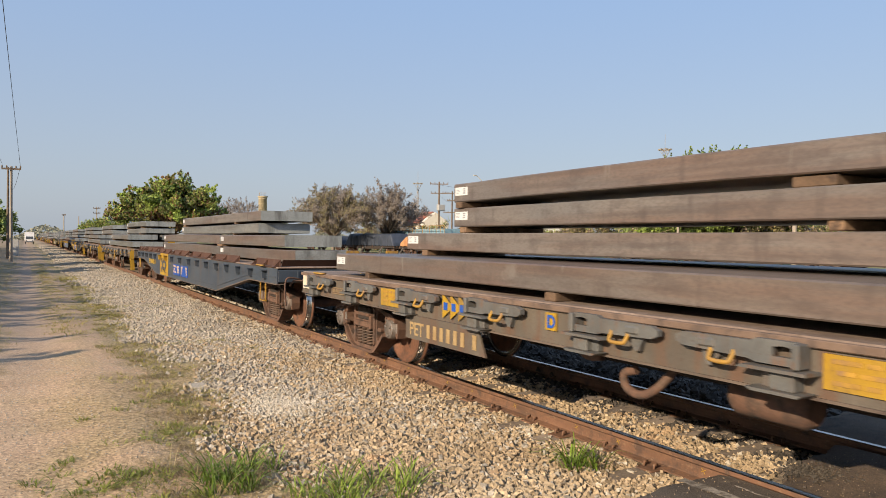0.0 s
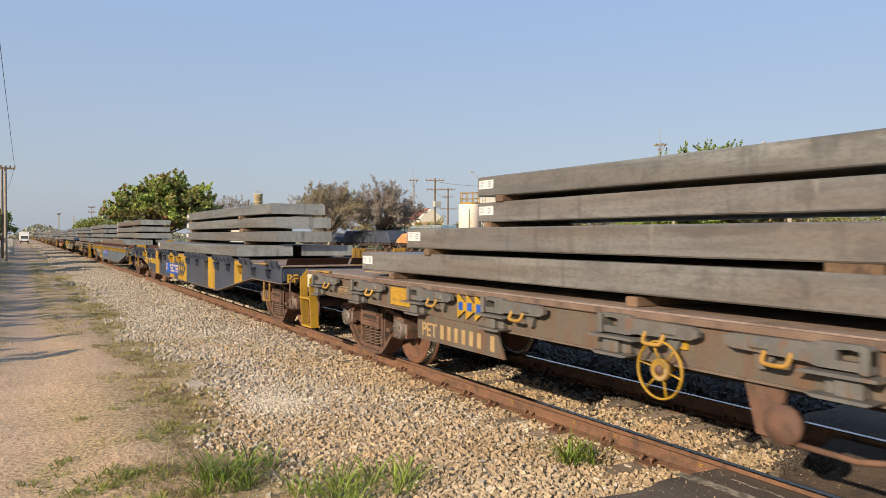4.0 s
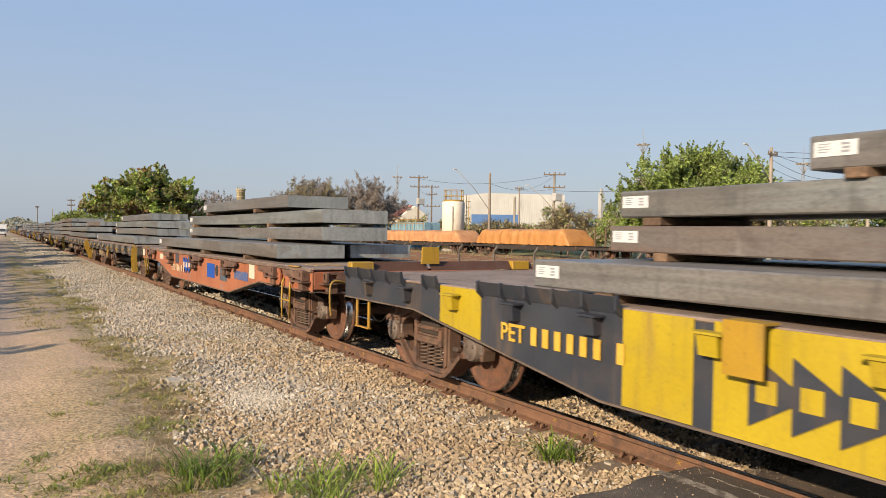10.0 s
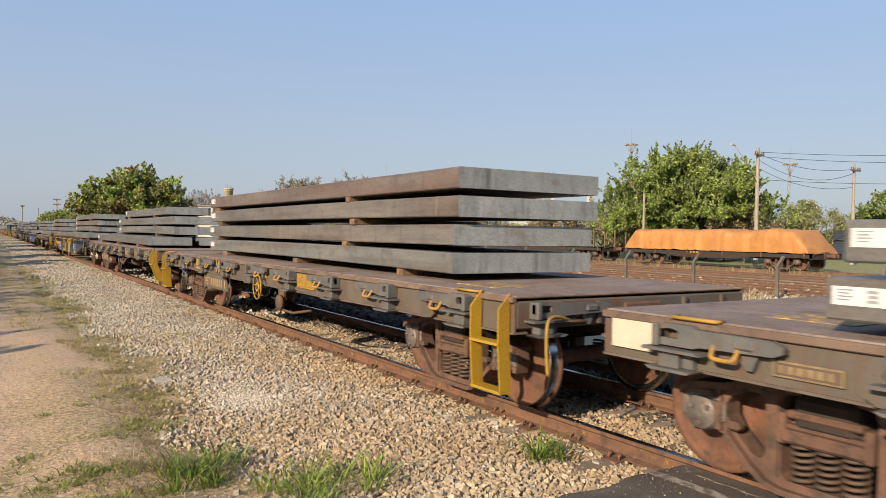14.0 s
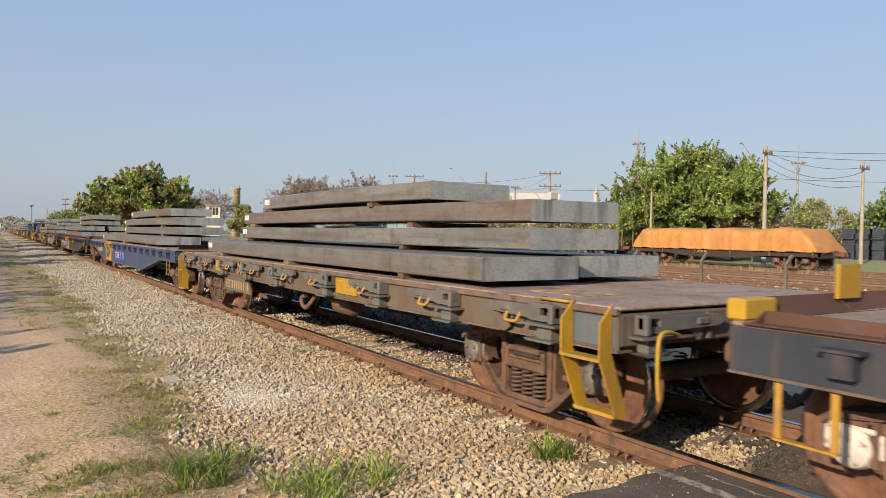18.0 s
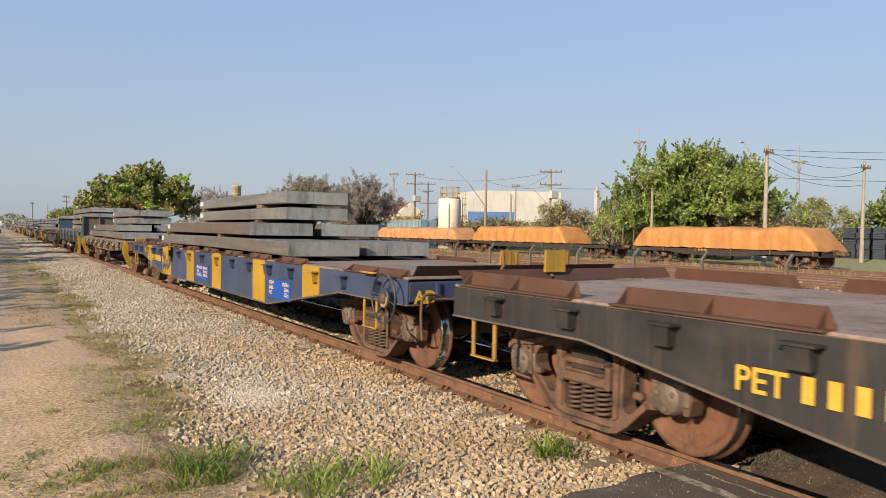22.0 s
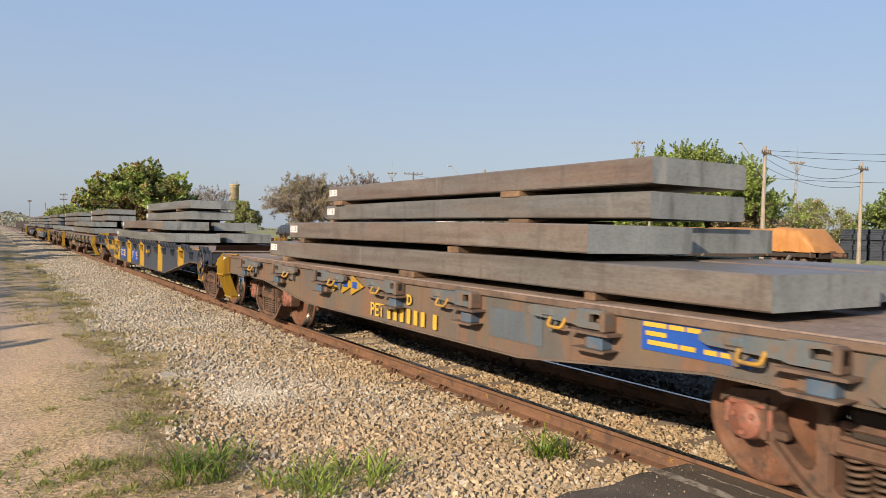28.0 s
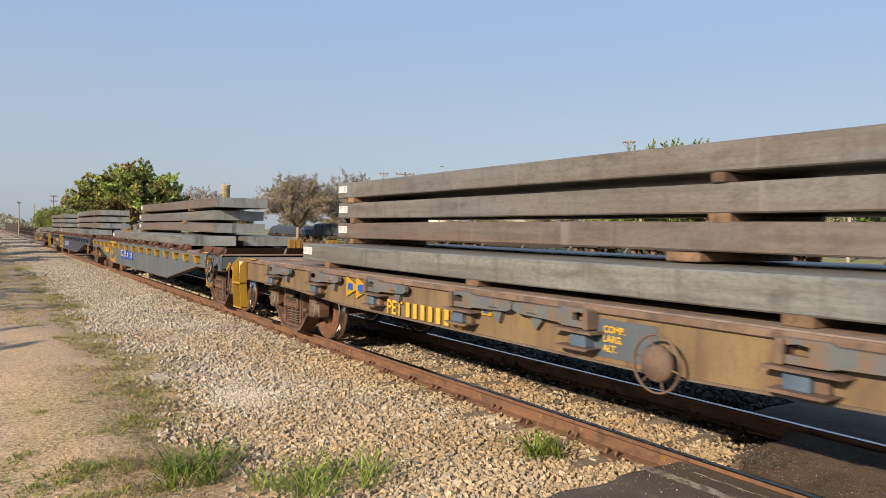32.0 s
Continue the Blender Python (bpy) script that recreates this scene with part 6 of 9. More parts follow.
def slab(front, y0, y1, x0, x1, z0, z1, mat="slab"):
    """One steel slab, slightly bowed, with flame-cut ends and a paper label by its rear."""
    n = 14
    bow = load_rng.uniform(-0.02, 0.025)
    skew = load_rng.uniform(-0.02, 0.02)
    c = 0.012
    L, W, H = y1 - y0, x1 - x0, z1 - z0
    sec = [(0, c), (c, 0), (W - c, 0), (W, c), (W, H - c), (W - c, H), (c, H), (0, H - c)]
    verts, faces, idx = [], [], []
    for k in range(n + 1):
        s = k / n
        dz = bow * (1 - (2 * s - 1) ** 2)
        for x, z in sec:
            verts.append((x - W / 2 + skew * (s - 0.5), L * s, z + dz + 0.003 * noise.noise((x * 3, L * s * 2, z * 9 + front))))
    for k in range(n):
        for j in range(8):
            faces.append((k * 8 + j, k * 8 + (j + 1) % 8, (k + 1) * 8 + (j + 1) % 8, (k + 1) * 8 + j))
            idx.append(0)
    faces.append(tuple(range(8)))
    faces.append(tuple(n * 8 + j for j in range(7, -1, -1)))
    idx += [1, 1]
    me = rawmesh("steel_slab", verts, faces, mat)
    me.materials.append(M["slab_end"])
    me.polygons.foreach_set("material_index", idx)
    bmn = bmesh.new()
    bmn.from_mesh(me)
    bmesh.ops.recalc_face_normals(bmn, faces=bmn.faces)
    bmn.to_mesh(me)
    bmn.free()
    ob = tagged(new("steel_slab", me), "thick grey steel slab with flame-cut ends, stacked on timber", "steel slab", "slabs on the train")
    MOVERS.append((ob, TRACK + (x0 + x1) / 2, front + y0, z0))
    ob.location = MOVERS[-1][1:]
    zc = H * 0.5
    lab = put("paper_label", shape("paper_label", lambda b: box(b, -0.003, 0.001, -0.30, 0, -0.052, 0.052), "label"), ob, (-W / 2 + skew * 0.45 - 0.001, L - 0.03, zc + 0.02), "white printed paper label")
    put("printed_bars", shape("printed_bars", label_print, "label_ink"), lab)
    return ob


def label_print(b):
    for r in range(4):
        box(b, -0.0045, -0.003, -0.12 + 0.02 * (r % 2), -0.03, 0.03 - r * 0.018, 0.037 - r * 0.018)
    for r in range(3):
        box(b, -0.0045, -0.003, -0.25, -0.19 - 0.008 * (r % 2), 0.02 - r * 0.026, 0.036 - r * 0.026)


def timber(front, y, x0, x1, z0, z1, w=0.26):
    """A wooden bearer between the slabs, end-grain outwards."""
    bm = bmesh.new()
    box(bm, 0, x1 - x0, -w / 2, w / 2, 0, z1 - z0, 0.008)
    ob = part("timber_bearer", bm, "wood")
    tagged(ob, "rough brown timber bearer under a steel slab", "timber", "timber bearers")
    MOVERS.append((ob, TRACK + x0, front + y, z0))
    ob.location = MOVERS[-1][1:]


THICK = 0.235


def load(front, base, layers, mat="slab", PACK=0.078):
    """Layers from the deck up: each a list of (x0, x1, y0, y1) of its slabs."""
    z = base
    for li, row in enumerate(layers):
        for x0, x1, y0, y1 in row:
            slab(front, y0, y1, x0, x1, z + PACK, z + PACK + THICK, mat if load_rng.random() < 0.8 else ("slab" if mat != "slab" else "slab_rust"))
        lo, hi = min(r[0] for r in row), max(r[1] for r in row)
        a, b = max(r[2] for r in row), min(r[3] for r in row)
        for f in ((0.05, 0.73) if li else (0.09, 0.5, 0.86)):
            y = b - (b - a) * f + load_rng.uniform(-0.2, 0.2)
            timber(front, y, lo - load_rng.uniform(-0.03, 0.05), hi + load_rng.uniform(-0.03, 0.05), z, z + PACK, load_rng.choice((0.12, 0.15, 0.2, 0.34)))
        z += PACK + THICK


def stack(spec):
    """Layers from the deck up, such as "D 2.1 12.3": D two slabs side by side, S one, W one wide; from y to y behind the wagon's front."""
    rows = []
    for item in spec.split(","):
        kind, a, b = item.split()[0], float(item.split()[1]), float(item.split()[2])
        j = load_rng.uniform(-0.1, 0.1)
        if kind == "D":
            rows.append([(-1.48, -0.24, a, b), (-0.02, 1.22, a + 0.15 + j, b + 0.1 - j)])
        elif kind == "W":
            rows.append([(-1.05, 1.05, a, b)])
        elif kind == "E":
            rows.append([(-1.08, 0.12, a, 7.5), (-1.08, 0.12, 7.6, b)])
        else:
            rows.append([(-0.66, 0.62, a, b)])
    return rows


GREY = dict(straight=True, mat="grey", label="grimy grey flat wagon with folding cargo locks and yellow steps", extras={"board": 1, "letter": "E", "wheel": "yellow"}, caps=("cap_grey", None), plate=True)
GREY_BARE = dict(GREY, rear_steps=False)
GREY2 = dict(marker=6.35, corner_patch="slate", rear_steps=False, mat="grey", label="grimy grey flat wagon with cargo locks and hanging brake pipe", extras={"board": 1, "letter": "D", "hook": 1}, caps=("cap_grey", None), plate=True)
GREY3 = dict(GREY2, rear_steps=True, straight_rear=True, label="grimy grey flat wagon with cargo locks and wide yellow steps")
TAN = dict(mat="tan", deep=0.765, num_at=8.35, num_z=0.79, locks_front=(1.56,), locks_rear=(10.28, 8.6, 6.74, 5.0, 3.26, 1.53), label="faded tan flat wagon with blue cargo locks", lock=("brown", "slate_blue", "slate_worn"), extras={"letter": "D"}, caps=("cap", None), logo_at=6.15, sign=None, sign2=None, ink="letter_yellow", cards=((3.68, 3.99, 0.86, 1.09, "cream"),), data=(1.25, 0.9))
TAN2 = dict(handles=False, straight=True, steps="grey", mat="tan", deep=0.765, num_at=8.28, num_z=0.78, locks_front=(1.3, 4.98), locks_rear=(10.37, 7.01, 5.2, 3.5, 1.8), label="faded tan flat wagon with blue locks and a large handbrake wheel", lock=("brown", "slate_blue", "slate_worn"), extras={"letter": "E"}, caps=("cap", None), logo_at=9.4,
            sign=None, sign2=None, ink="letter_yellow", wheel_at=4.3, cards=())
WORN = dict(bare_letter=True, locks_front=(1.6, 3.32, 5.03, 6.5), locks_rear=(5.0, 3.26, 1.53), num_at=7.32, num_z=0.69, logo_at=8.5, cards=((2.2, 3.07, 0.91, 1.12, "panel_blue"), (4.15, 4.89, 0.76, 1.02, "slate")), mat="weathered", deep=0.64, label="weathered blue and brown flat wagon with cargo locks", lock=("brown", "slate_blue", "slate_worn"), extras={"letter": "D"}, caps=("cap_red", None), sign=None, sign2=None, bars_at=(3.05, 1.075))
PLAIN = dict(seams=True, mat="slate_dark", label="dark slate girder wagon with rusty deck angles", trough=2.35, cards=((10.4, 0), (9.2, 1)), logo_at=12.7, letter="E", letter_at=11.05, caps=("cap", None), yellow=[(11.4, 12.95)], pocket="slate_dark", num_at=15.46)
POCKETS = dict(card_z=0.63, peso="130.000 KG\n  31.600 KG\n  98.400 KG", comp=("COMP.\nLARG.", "18,300m\n3,240 m"), mat="slate", label="slate-blue girder wagon with a row of yellow stake pockets", trough=1.3, cards=((11.51, 0), (10.42, 1)), logo_at=13.65, caps=("cap", None), yellow=[(12.65, 13.8)], pocket="yellow", corner="AP", wheel="charcoal", num_at=15.3, pockets=17)
STRIPES = dict(mat="navy", label="navy girder wagon with yellow painted panels", flap=12.41, cards=((11.42, 1), (10.46, 0)), logo_at=9.42, caps=("cap", None), yellow=[(2.6, 3.2), (5.0, 5.7), (8.3, 9.5), (10.1, 10.82), (12.76, 13.5), (15.2, 15.96)], pocket="navy", corner="BF", num_at=14.92)
STRIPES4 = dict(paint="yellow_bright", block="yellow_bright", mat="charcoal", label="slate-grey girder wagon with bright yellow panels", comp=("COMP.\nLARG.", "18,30m\n  3,25 m"), cards=((11.04, 0), (9.97, 1)), logo_at=12.42, letter="E", letter_at=11.27, flap=12.34, caps=("cap", None), yellow=[(2.52, 3.17), (4.9, 5.6), (7.73, 8.43), (10.09, 10.75), (11.31, 12.63), (12.79, 13.42), (15.25, 15.99)], pocket="charcoal", corner="BF", num_at=14.92)
STRIPES2 = dict(low_angle=0.6, mat="charcoal", label="dark grey girder wagon with yellow painted panels", peso="130.000 KG\n  29.500 KG\n100.500 KG", comp=("COMP. \u00daTIL\nCOMP. TOTAL\nLARG.", "18,30m\n19,40m\n  3,25m"), cards=((13.76, 0), (5.7, 1, 0.11)), logo_at=11.28, letter_at=8.7, flap=6.2, caps=("cap_white", None), trough=1.5, yellow=[(4.98, 5.67), (7.6, 8.39), (9.95, 11.36), (12.83, 13.52), (15.17, 16.04)], pocket="charcoal", corner="AD", wheel="charcoal", letter="D", num_at=15.2, hangers=(6.86,))
BLUE = dict(letter_at=10.98, mat="blue", label="dull blue girder wagon with rusty end angles", cards=((10.29, 0), (9.18, 1)), logo_at=12.7, caps=("cap", None), trough=None, yellow=[(11.36, 12.9)], pocket="blue", corner="BE", letter="E", pockets=16, num_at=15.3, plain_edge=True)
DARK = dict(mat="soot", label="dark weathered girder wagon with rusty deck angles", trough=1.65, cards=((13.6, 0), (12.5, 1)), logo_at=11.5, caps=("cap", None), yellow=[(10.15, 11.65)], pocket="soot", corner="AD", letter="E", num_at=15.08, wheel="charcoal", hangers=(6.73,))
BLUESTRIPE = dict(low_angle=0.6, mat="blue", label="blue girder wagon with yellow panels and a large handbrake wheel", cards=((9.7, 0), (4.69, 1)), logo_at=13.5, flap=12.4, caps=("cap", None), trough=1.25,
                  yellow=[(2.54, 3.2), (4.93, 5.6), (7.7, 8.39), (10.0, 10.72), (12.46, 13.57), (15.06, 15.77)], pocket="blue", wheel="charcoal", corner="AD", num_at=15.02)
STRIPES3 = dict(mat="navy", label="dark navy girder wagon with yellow panels and a handbrake wheel", cards=((12.07, 0), (9.73, 1)), logo_at=13.65, caps=("cap", None), yellow=[(2.53, 3.17), (5.02, 5.64), (7.7, 8.42), (10.01, 10.77), (12.4, 13.78), (15.1, 15.84)], pocket="navy", corner="AD", wheel="charcoal", letter="D", num_at=14.92, hangers=(6.8,))
ORANGE = dict(thin_steps=True, mat="orange", deep=0.51, label="faded orange-red wagon with blue patches and brown cargo locks", lock="rust", extras={}, handles=False, caps=("cap", None), num_at=9.96, num_z=0.69, ink="letter_orange",
              logo_at=8.58, logo_box=(0.66, 1.04, 0.44), logo_ink="panel_blue", logo_block="letter_orange", locks_front=(0.1, 1.4, 9.74), locks_rear=(9.73, 6.96, 1.38), sign=None, sign2=None, steps="yellow", hole=5.38,
              cards=((5.56, 6.2, 0.71, 1.01, "panel_blue"), (4.6, 5.13, 0.7, 1.01, "slate"), (3.18, 4.06, 0.79, 0.95, "panel_worn"), (2.78, 3.1, 0.86, 1.11, "cream"), (9.13, 9.5, 0.87, 1.14, "slate_dark"), (11.13, 11.59, 0.91, 1.05, "cream")))


# front and rear end at the start of the clip, shift of the load's datum, kind, style, load, slab finish
TRAIN = [
    (-2.65, 11.31, -0.85, "flat", GREY2, "D 3.3 13.6,S 3.0 12.9,S 4.6 11.6,S 4.6 11.6", "slab_rust"),
    (12.7, 31.28, -0.95, "girder", PLAIN, "E 1.5 16.4,E 2.15 16.4,S 5.5 15.2,S 5.3 15.1|.058", "slab_rust"),
    (32.25, 46.25, -0.45, "flat", GREY, "D 2.0 12.2,D 3.5 10.9,S 4.2 11.2,S 4.1 11.3", "slab"),
    (47.6, 61.6, -0.10, "flat", GREY, "D 1.9 12.2,D 3.3 10.9,S 3.4 10.6,S 3.3 10.6", "slab"),
    (62.88, 81.33, -0.30, "girder", STRIPES, "D 3.7 14.0,S 3.6 13.5,S 3.6 13.5,S 4.0 13.4", "slab"),
    (82.3, 100.7, -0.20, "girder", POCKETS, "D 4.1 14.5,S 4.5 14.4,S 4.6 14.4,S 4.5 14.2", "slab"),
    (102.0, 116.1, -0.25, "flat", GREY_BARE, "D 2.1 12.5,S 2.7 12.1,S 2.6 12.1,S 2.6 12.1", "slab"),
    (117.05, 135.44, 0.00, "girder", STRIPES4, "D 3.6 14.6,S 3.8 14.5,S 3.6 14.4,S 4.9 12.6|.074", "slab"),
    (136.62, 151.0, -1.02, "flat", ORANGE, "D 2.94 13.3,S 2.95 13.2,S 2.95 13.2,S 4.75 11.5", "slab"),
    (152.06, 166.1, -0.86, "flat", GREY, "D 2.3 13.1,S 2.7 13.3,S 2.7 13.3,S 3.8 11.4|.05", "slab"),
    (167.22, 181.2, -0.82, "flat", GREY2, "D 2.7 13.2,D 2.8 13.1,S 4.6 11.5|.085", "slab"),
    (182.28, 196.3, -0.58, "flat", GREY, "W 2.4 12.6,W 2.4 12.6,W 2.3 12.5,W 2.3 12.5|.085", "slab_rust"),
    (197.35, 211.4, -0.25, "flat", GREY2, "D 2.3 12.8,S 2.7 13.0,S 2.7 13.0,S 3.9 11.4", "slab"),
    (212.49, 230.86, -0.01, "girder", STRIPES2, "D 3.4 14.8,S 4.6 14.2,S 4.5 14.1,S 4.4 13.9", "slab"),
    (231.8, 246.0, -0.6, "flat", GREY3, "D 2.5 12.9,S 2.8 13.1,S 2.8 13.0,S 4.88 11.6|.066", "slab"),
    (246.95, 265.25, -0.35, "girder", BLUE, "D 3.3 15.1,S 4.1 14.8,S 4.1 14.8,S 5.5 13.2|.062", "slab"),
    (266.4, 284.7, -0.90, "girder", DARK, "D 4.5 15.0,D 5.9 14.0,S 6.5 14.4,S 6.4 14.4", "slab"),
    (285.65, 304.0, -0.90, "girder", BLUESTRIPE, "D 5.0 15.2,D 7.1 14.4,S 7.4 14.3,S 7.4 14.3", "slab"),
    (305.0, 318.8, -0.85, "flat", TAN, "D 3.0 13.0,D 4.4 11.5,S 5.0 11.8,S 4.9 11.8|.058", "slab"),
    (319.63, 334.9, 0.12, "bulkhead", dict(label="teal bulkhead wagon with toothed load cradles"), "W 0.7 11.8,W 0.7 11.8,W 0.7 11.7,W 1.27 11.2|.085", "slab"),
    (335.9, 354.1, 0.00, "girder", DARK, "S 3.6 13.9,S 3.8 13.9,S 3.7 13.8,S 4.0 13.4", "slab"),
    (355.14, 369.0, -0.74, "flat", WORN, "D 2.9 12.1,D 4.5 11.2,S 4.6 11.7,S 4.6 11.6|.068", "slab_rust"),
    (369.9, 388.2, -0.30, "girder", STRIPES3, "D 4.7 14.2,D 5.9 12.9,S 6.4 13.1,S 6.3 13.1", "slab"),
    (389.22, 403.16, -0.62, "flat", GREY2, "D 2.7 12.3,D 4.3 11.0,S 4.5 11.1,S 4.5 11.1", "slab"),
    (404.24, 418.1, -0.09, "flat", TAN2, "D 2.1 11.2,S 2.4 11.8,S 2.4 11.8,S 2.4 11.8", "slab"),
    (419.2, 437.5, -0.35, "girder", POCKETS, "D 3.9 14.4,S 4.4 14.0,S 4.5 14.0,S 4.2 13.8", "slab"),
    (438.5, 456.8, -0.70, "girder", dict(PLAIN, mat="navy", pocket="navy", label="dark navy girder wagon near the end of the train"), "D 4.4 14.6,S 5.0 14.2,S 5.0 14.2,S 5.0 14.2", "slab"),
    (457.8, 471.5, -0.30, "flat", GREY, "D 1.6 12.9,S 2.2 12.2,S 2.3 12.2,S 2.4 12.1", "slab"),
]


def train():
    for i, (front, rear, datum, kind, style, rows, mat) in enumerate(TRAIN):
        L = rear - front
        {"flat": flat_wagon, "girder": girder_wagon, "bulkhead": bulkhead_wagon}[kind](i, front, L, style)
        base = {"flat": 1.18, "girder": 1.19, "bulkhead": 1.40}[kind]
        spec, _, pack = rows.partition("|")
        load(front + datum, base, stack(spec), mat, float(pack or 0.078))


train()


# ---------- yard: second tracks, fence, parked wagons ----------
M["sleeper"] = surface("grey_brown_sleeper", (0.16, 0.124, 0.092), (0.224, 0.176, 0.132), 4, 0.95, 0.0, 0.5, 40, (0.104, 0.08, 0.06), 0.6, 1.0, 0.25, speck=0.22)
M["concrete"] = surface("weathered_concrete", (0.216, 0.184, 0.148), (0.272, 0.236, 0.192), 2, 0.9, 0.0, 0.3, 40, (0.208, 0.176, 0.144), 0.62, 4.0, 0.1, speck=0.22)
M["post_concrete"] = surface("stained_fence_concrete", (0.072, 0.06, 0.048), (0.112, 0.096, 0.0776), 3, 0.9, 0.0, 0.3, 40, (0.08, 0.068, 0.056), 0.55, 3.0, 0.2)
M["tarp"] = surface("orange_tarpaulin", (0.325, 0.143, 0.038), (0.385, 0.18, 0.05), 1.2, 0.6, 0.0, 0.2, 25, (0.30, 0.125, 0.035), 0.6)
M["tarp_brown"] = surface("faded_brown_tarpaulin", (0.336, 0.16, 0.068), (0.416, 0.208, 0.088), 1.5, 0.65, 0.0, 0.2, 25, (0.264, 0.128, 0.056), 0.6)
M["tarp_navy"] = surface("navy_tarpaulin", (0.024, 0.032, 0.048), (0.036, 0.044, 0.064), 1.5, 0.6, 0.0, 0.2, 25)
M["wire"] = surface("grey_wire", (0.144, 0.128, 0.112), (0.176, 0.16, 0.136), 5, 0.6, 0.5, 0.0, 40)
M["cable"] = surface("black_cable", (0.024, 0.024, 0.0256), (0.032, 0.032, 0.0336), 5, 0.6, 0.0, 0.0, 40)
M["white_wall"] = surface("off_white_plaster", (0.528, 0.48, 0.4), (0.592, 0.544, 0.464), 1, 0.85, 0.0, 0.15, 20, (0.416, 0.36, 0.288), 0.64, 4.0)
M["white_sheet"] = surface("white_cladding_sheet", (0.32, 0.315, 0.30), (0.38, 0.375, 0.36), 0.3, 0.5, 0.0, 0.05, 20, (0.27, 0.265, 0.255), 0.62, 5.0)
M["blue_sheet"] = surface("blue_cladding_sheet", (0.028, 0.088, 0.232), (0.04, 0.112, 0.272), 0.5, 0.55, 0.0, 0.05, 20)
M["roof_tile"] = surface("red_roof_tiles", (0.192, 0.068, 0.044), (0.256, 0.092, 0.056), 2, 0.85, 0.0, 0.3, 20)
M["glass"] = surface("dark_window_glass", (0.04, 0.044, 0.048), (0.056, 0.06, 0.064), 2, 0.12, 0.0, 0.0, 20)
M["pale_blue"] = surface("pale_blue_paint", (0.16, 0.272, 0.336), (0.2, 0.32, 0.384), 1, 0.6, 0.0, 0.1, 20, (0.128, 0.192, 0.232), 0.6, 3.0)
M["truck_white"] = surface("white_truck_paint", (0.56, 0.56, 0.56), (0.608, 0.608, 0.608), 1, 0.35, 0.0, 0.0, 20)
M["bark"] = surface("grey_brown_bark", (0.104, 0.076, 0.052), (0.16, 0.12, 0.088), 4, 0.95, 0.0, 0.5, 30, speck=0.22)
M["bark_pale"] = surface("pale_dry_bark", (0.176, 0.14, 0.108), (0.24, 0.196, 0.152), 4, 0.95, 0.0, 0.5, 30, speck=0.22)


def leaf_mat(name, a, b, amount=0.5):
    """Thin leaves that let some light through."""
    m = surface(name, a, b, 0.5, 0.6, 0.0, 0.0, 4, None, 0.6, 1.0, 0.0, amount)
    nt = m.node_tree
    bsdf, out = nt.nodes["Principled BSDF"], nt.nodes["Material Output"]
    thin, mixer = nt.nodes.new("ShaderNodeBsdfTranslucent"), nt.nodes.new("ShaderNodeMixShader")
    mixer.inputs[0].default_value = 0.38
    nt.links.new(bsdf.inputs["Base Color"].links[0].from_socket, thin.inputs["Color"])
    nt.links.new(bsdf.outputs[0], mixer.inputs[1])
    nt.links.new(thin.outputs[0], mixer.inputs[2])
    nt.links.new(mixer.outputs[0], out.inputs["Surface"])
    return m


M["leaf_bright"] = leaf_mat("bright_green_leaves", (0.224, 0.304, 0.048), (0.32, 0.4, 0.104))
M["leaf"] = leaf_mat("mid_green_leaves", (0.152, 0.216, 0.048), (0.232, 0.288, 0.088))
M["leaf_dark"] = leaf_mat("dark_green_leaves", (0.096, 0.128, 0.032), (0.144, 0.176, 0.048))
M["leaf_dry"] = leaf_mat("dry_olive_leaves", (0.224, 0.196, 0.08), (0.304, 0.264, 0.12))
# distance haze is mixed into this leaf colour
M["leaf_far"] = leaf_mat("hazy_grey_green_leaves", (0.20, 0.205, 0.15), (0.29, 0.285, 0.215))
M["leaf_brown"] = leaf_mat("brown_dry_twigs", (0.136, 0.1, 0.068), (0.192, 0.144, 0.104))
M["twig"] = leaf_mat("pale_dry_twigs", (0.23, 0.195, 0.165), (0.31, 0.265, 0.225))
M["tower_tan"] = surface("stained_tan_concrete", (0.30, 0.25, 0.16), (0.38, 0.32, 0.21), 1.0, 0.9, 0.0, 0.2, 20, (0.22, 0.18, 0.12), 0.6, 4.0)
M["flower"] = leaf_mat("pale_dry_blossom", (0.36, 0.304, 0.224), (0.44, 0.368, 0.288))
M["leaf_red"] = leaf_mat("reddish_young_leaves", (0.192, 0.104, 0.048), (0.256, 0.144, 0.068))
M["grass"] = leaf_mat("fresh_grass_blades", (0.11, 0.18, 0.02), (0.24, 0.30, 0.05), 0.6)
M["grass_low"] = leaf_mat("creeping_grass_blades", (0.16, 0.19, 0.03), (0.28, 0.275, 0.065), 0.5)
M["straw_green"] = leaf_mat("yellow_green_grass", (0.25, 0.222, 0.062), (0.37, 0.315, 0.11), 0.4)
M["thatch"] = leaf_mat("matted_dead_grass", (0.19, 0.14, 0.06), (0.29, 0.215, 0.095), 0.4)
M["straw"] = leaf_mat("dry_straw_blades", (0.272, 0.216, 0.096), (0.352, 0.28, 0.136), 0.35)


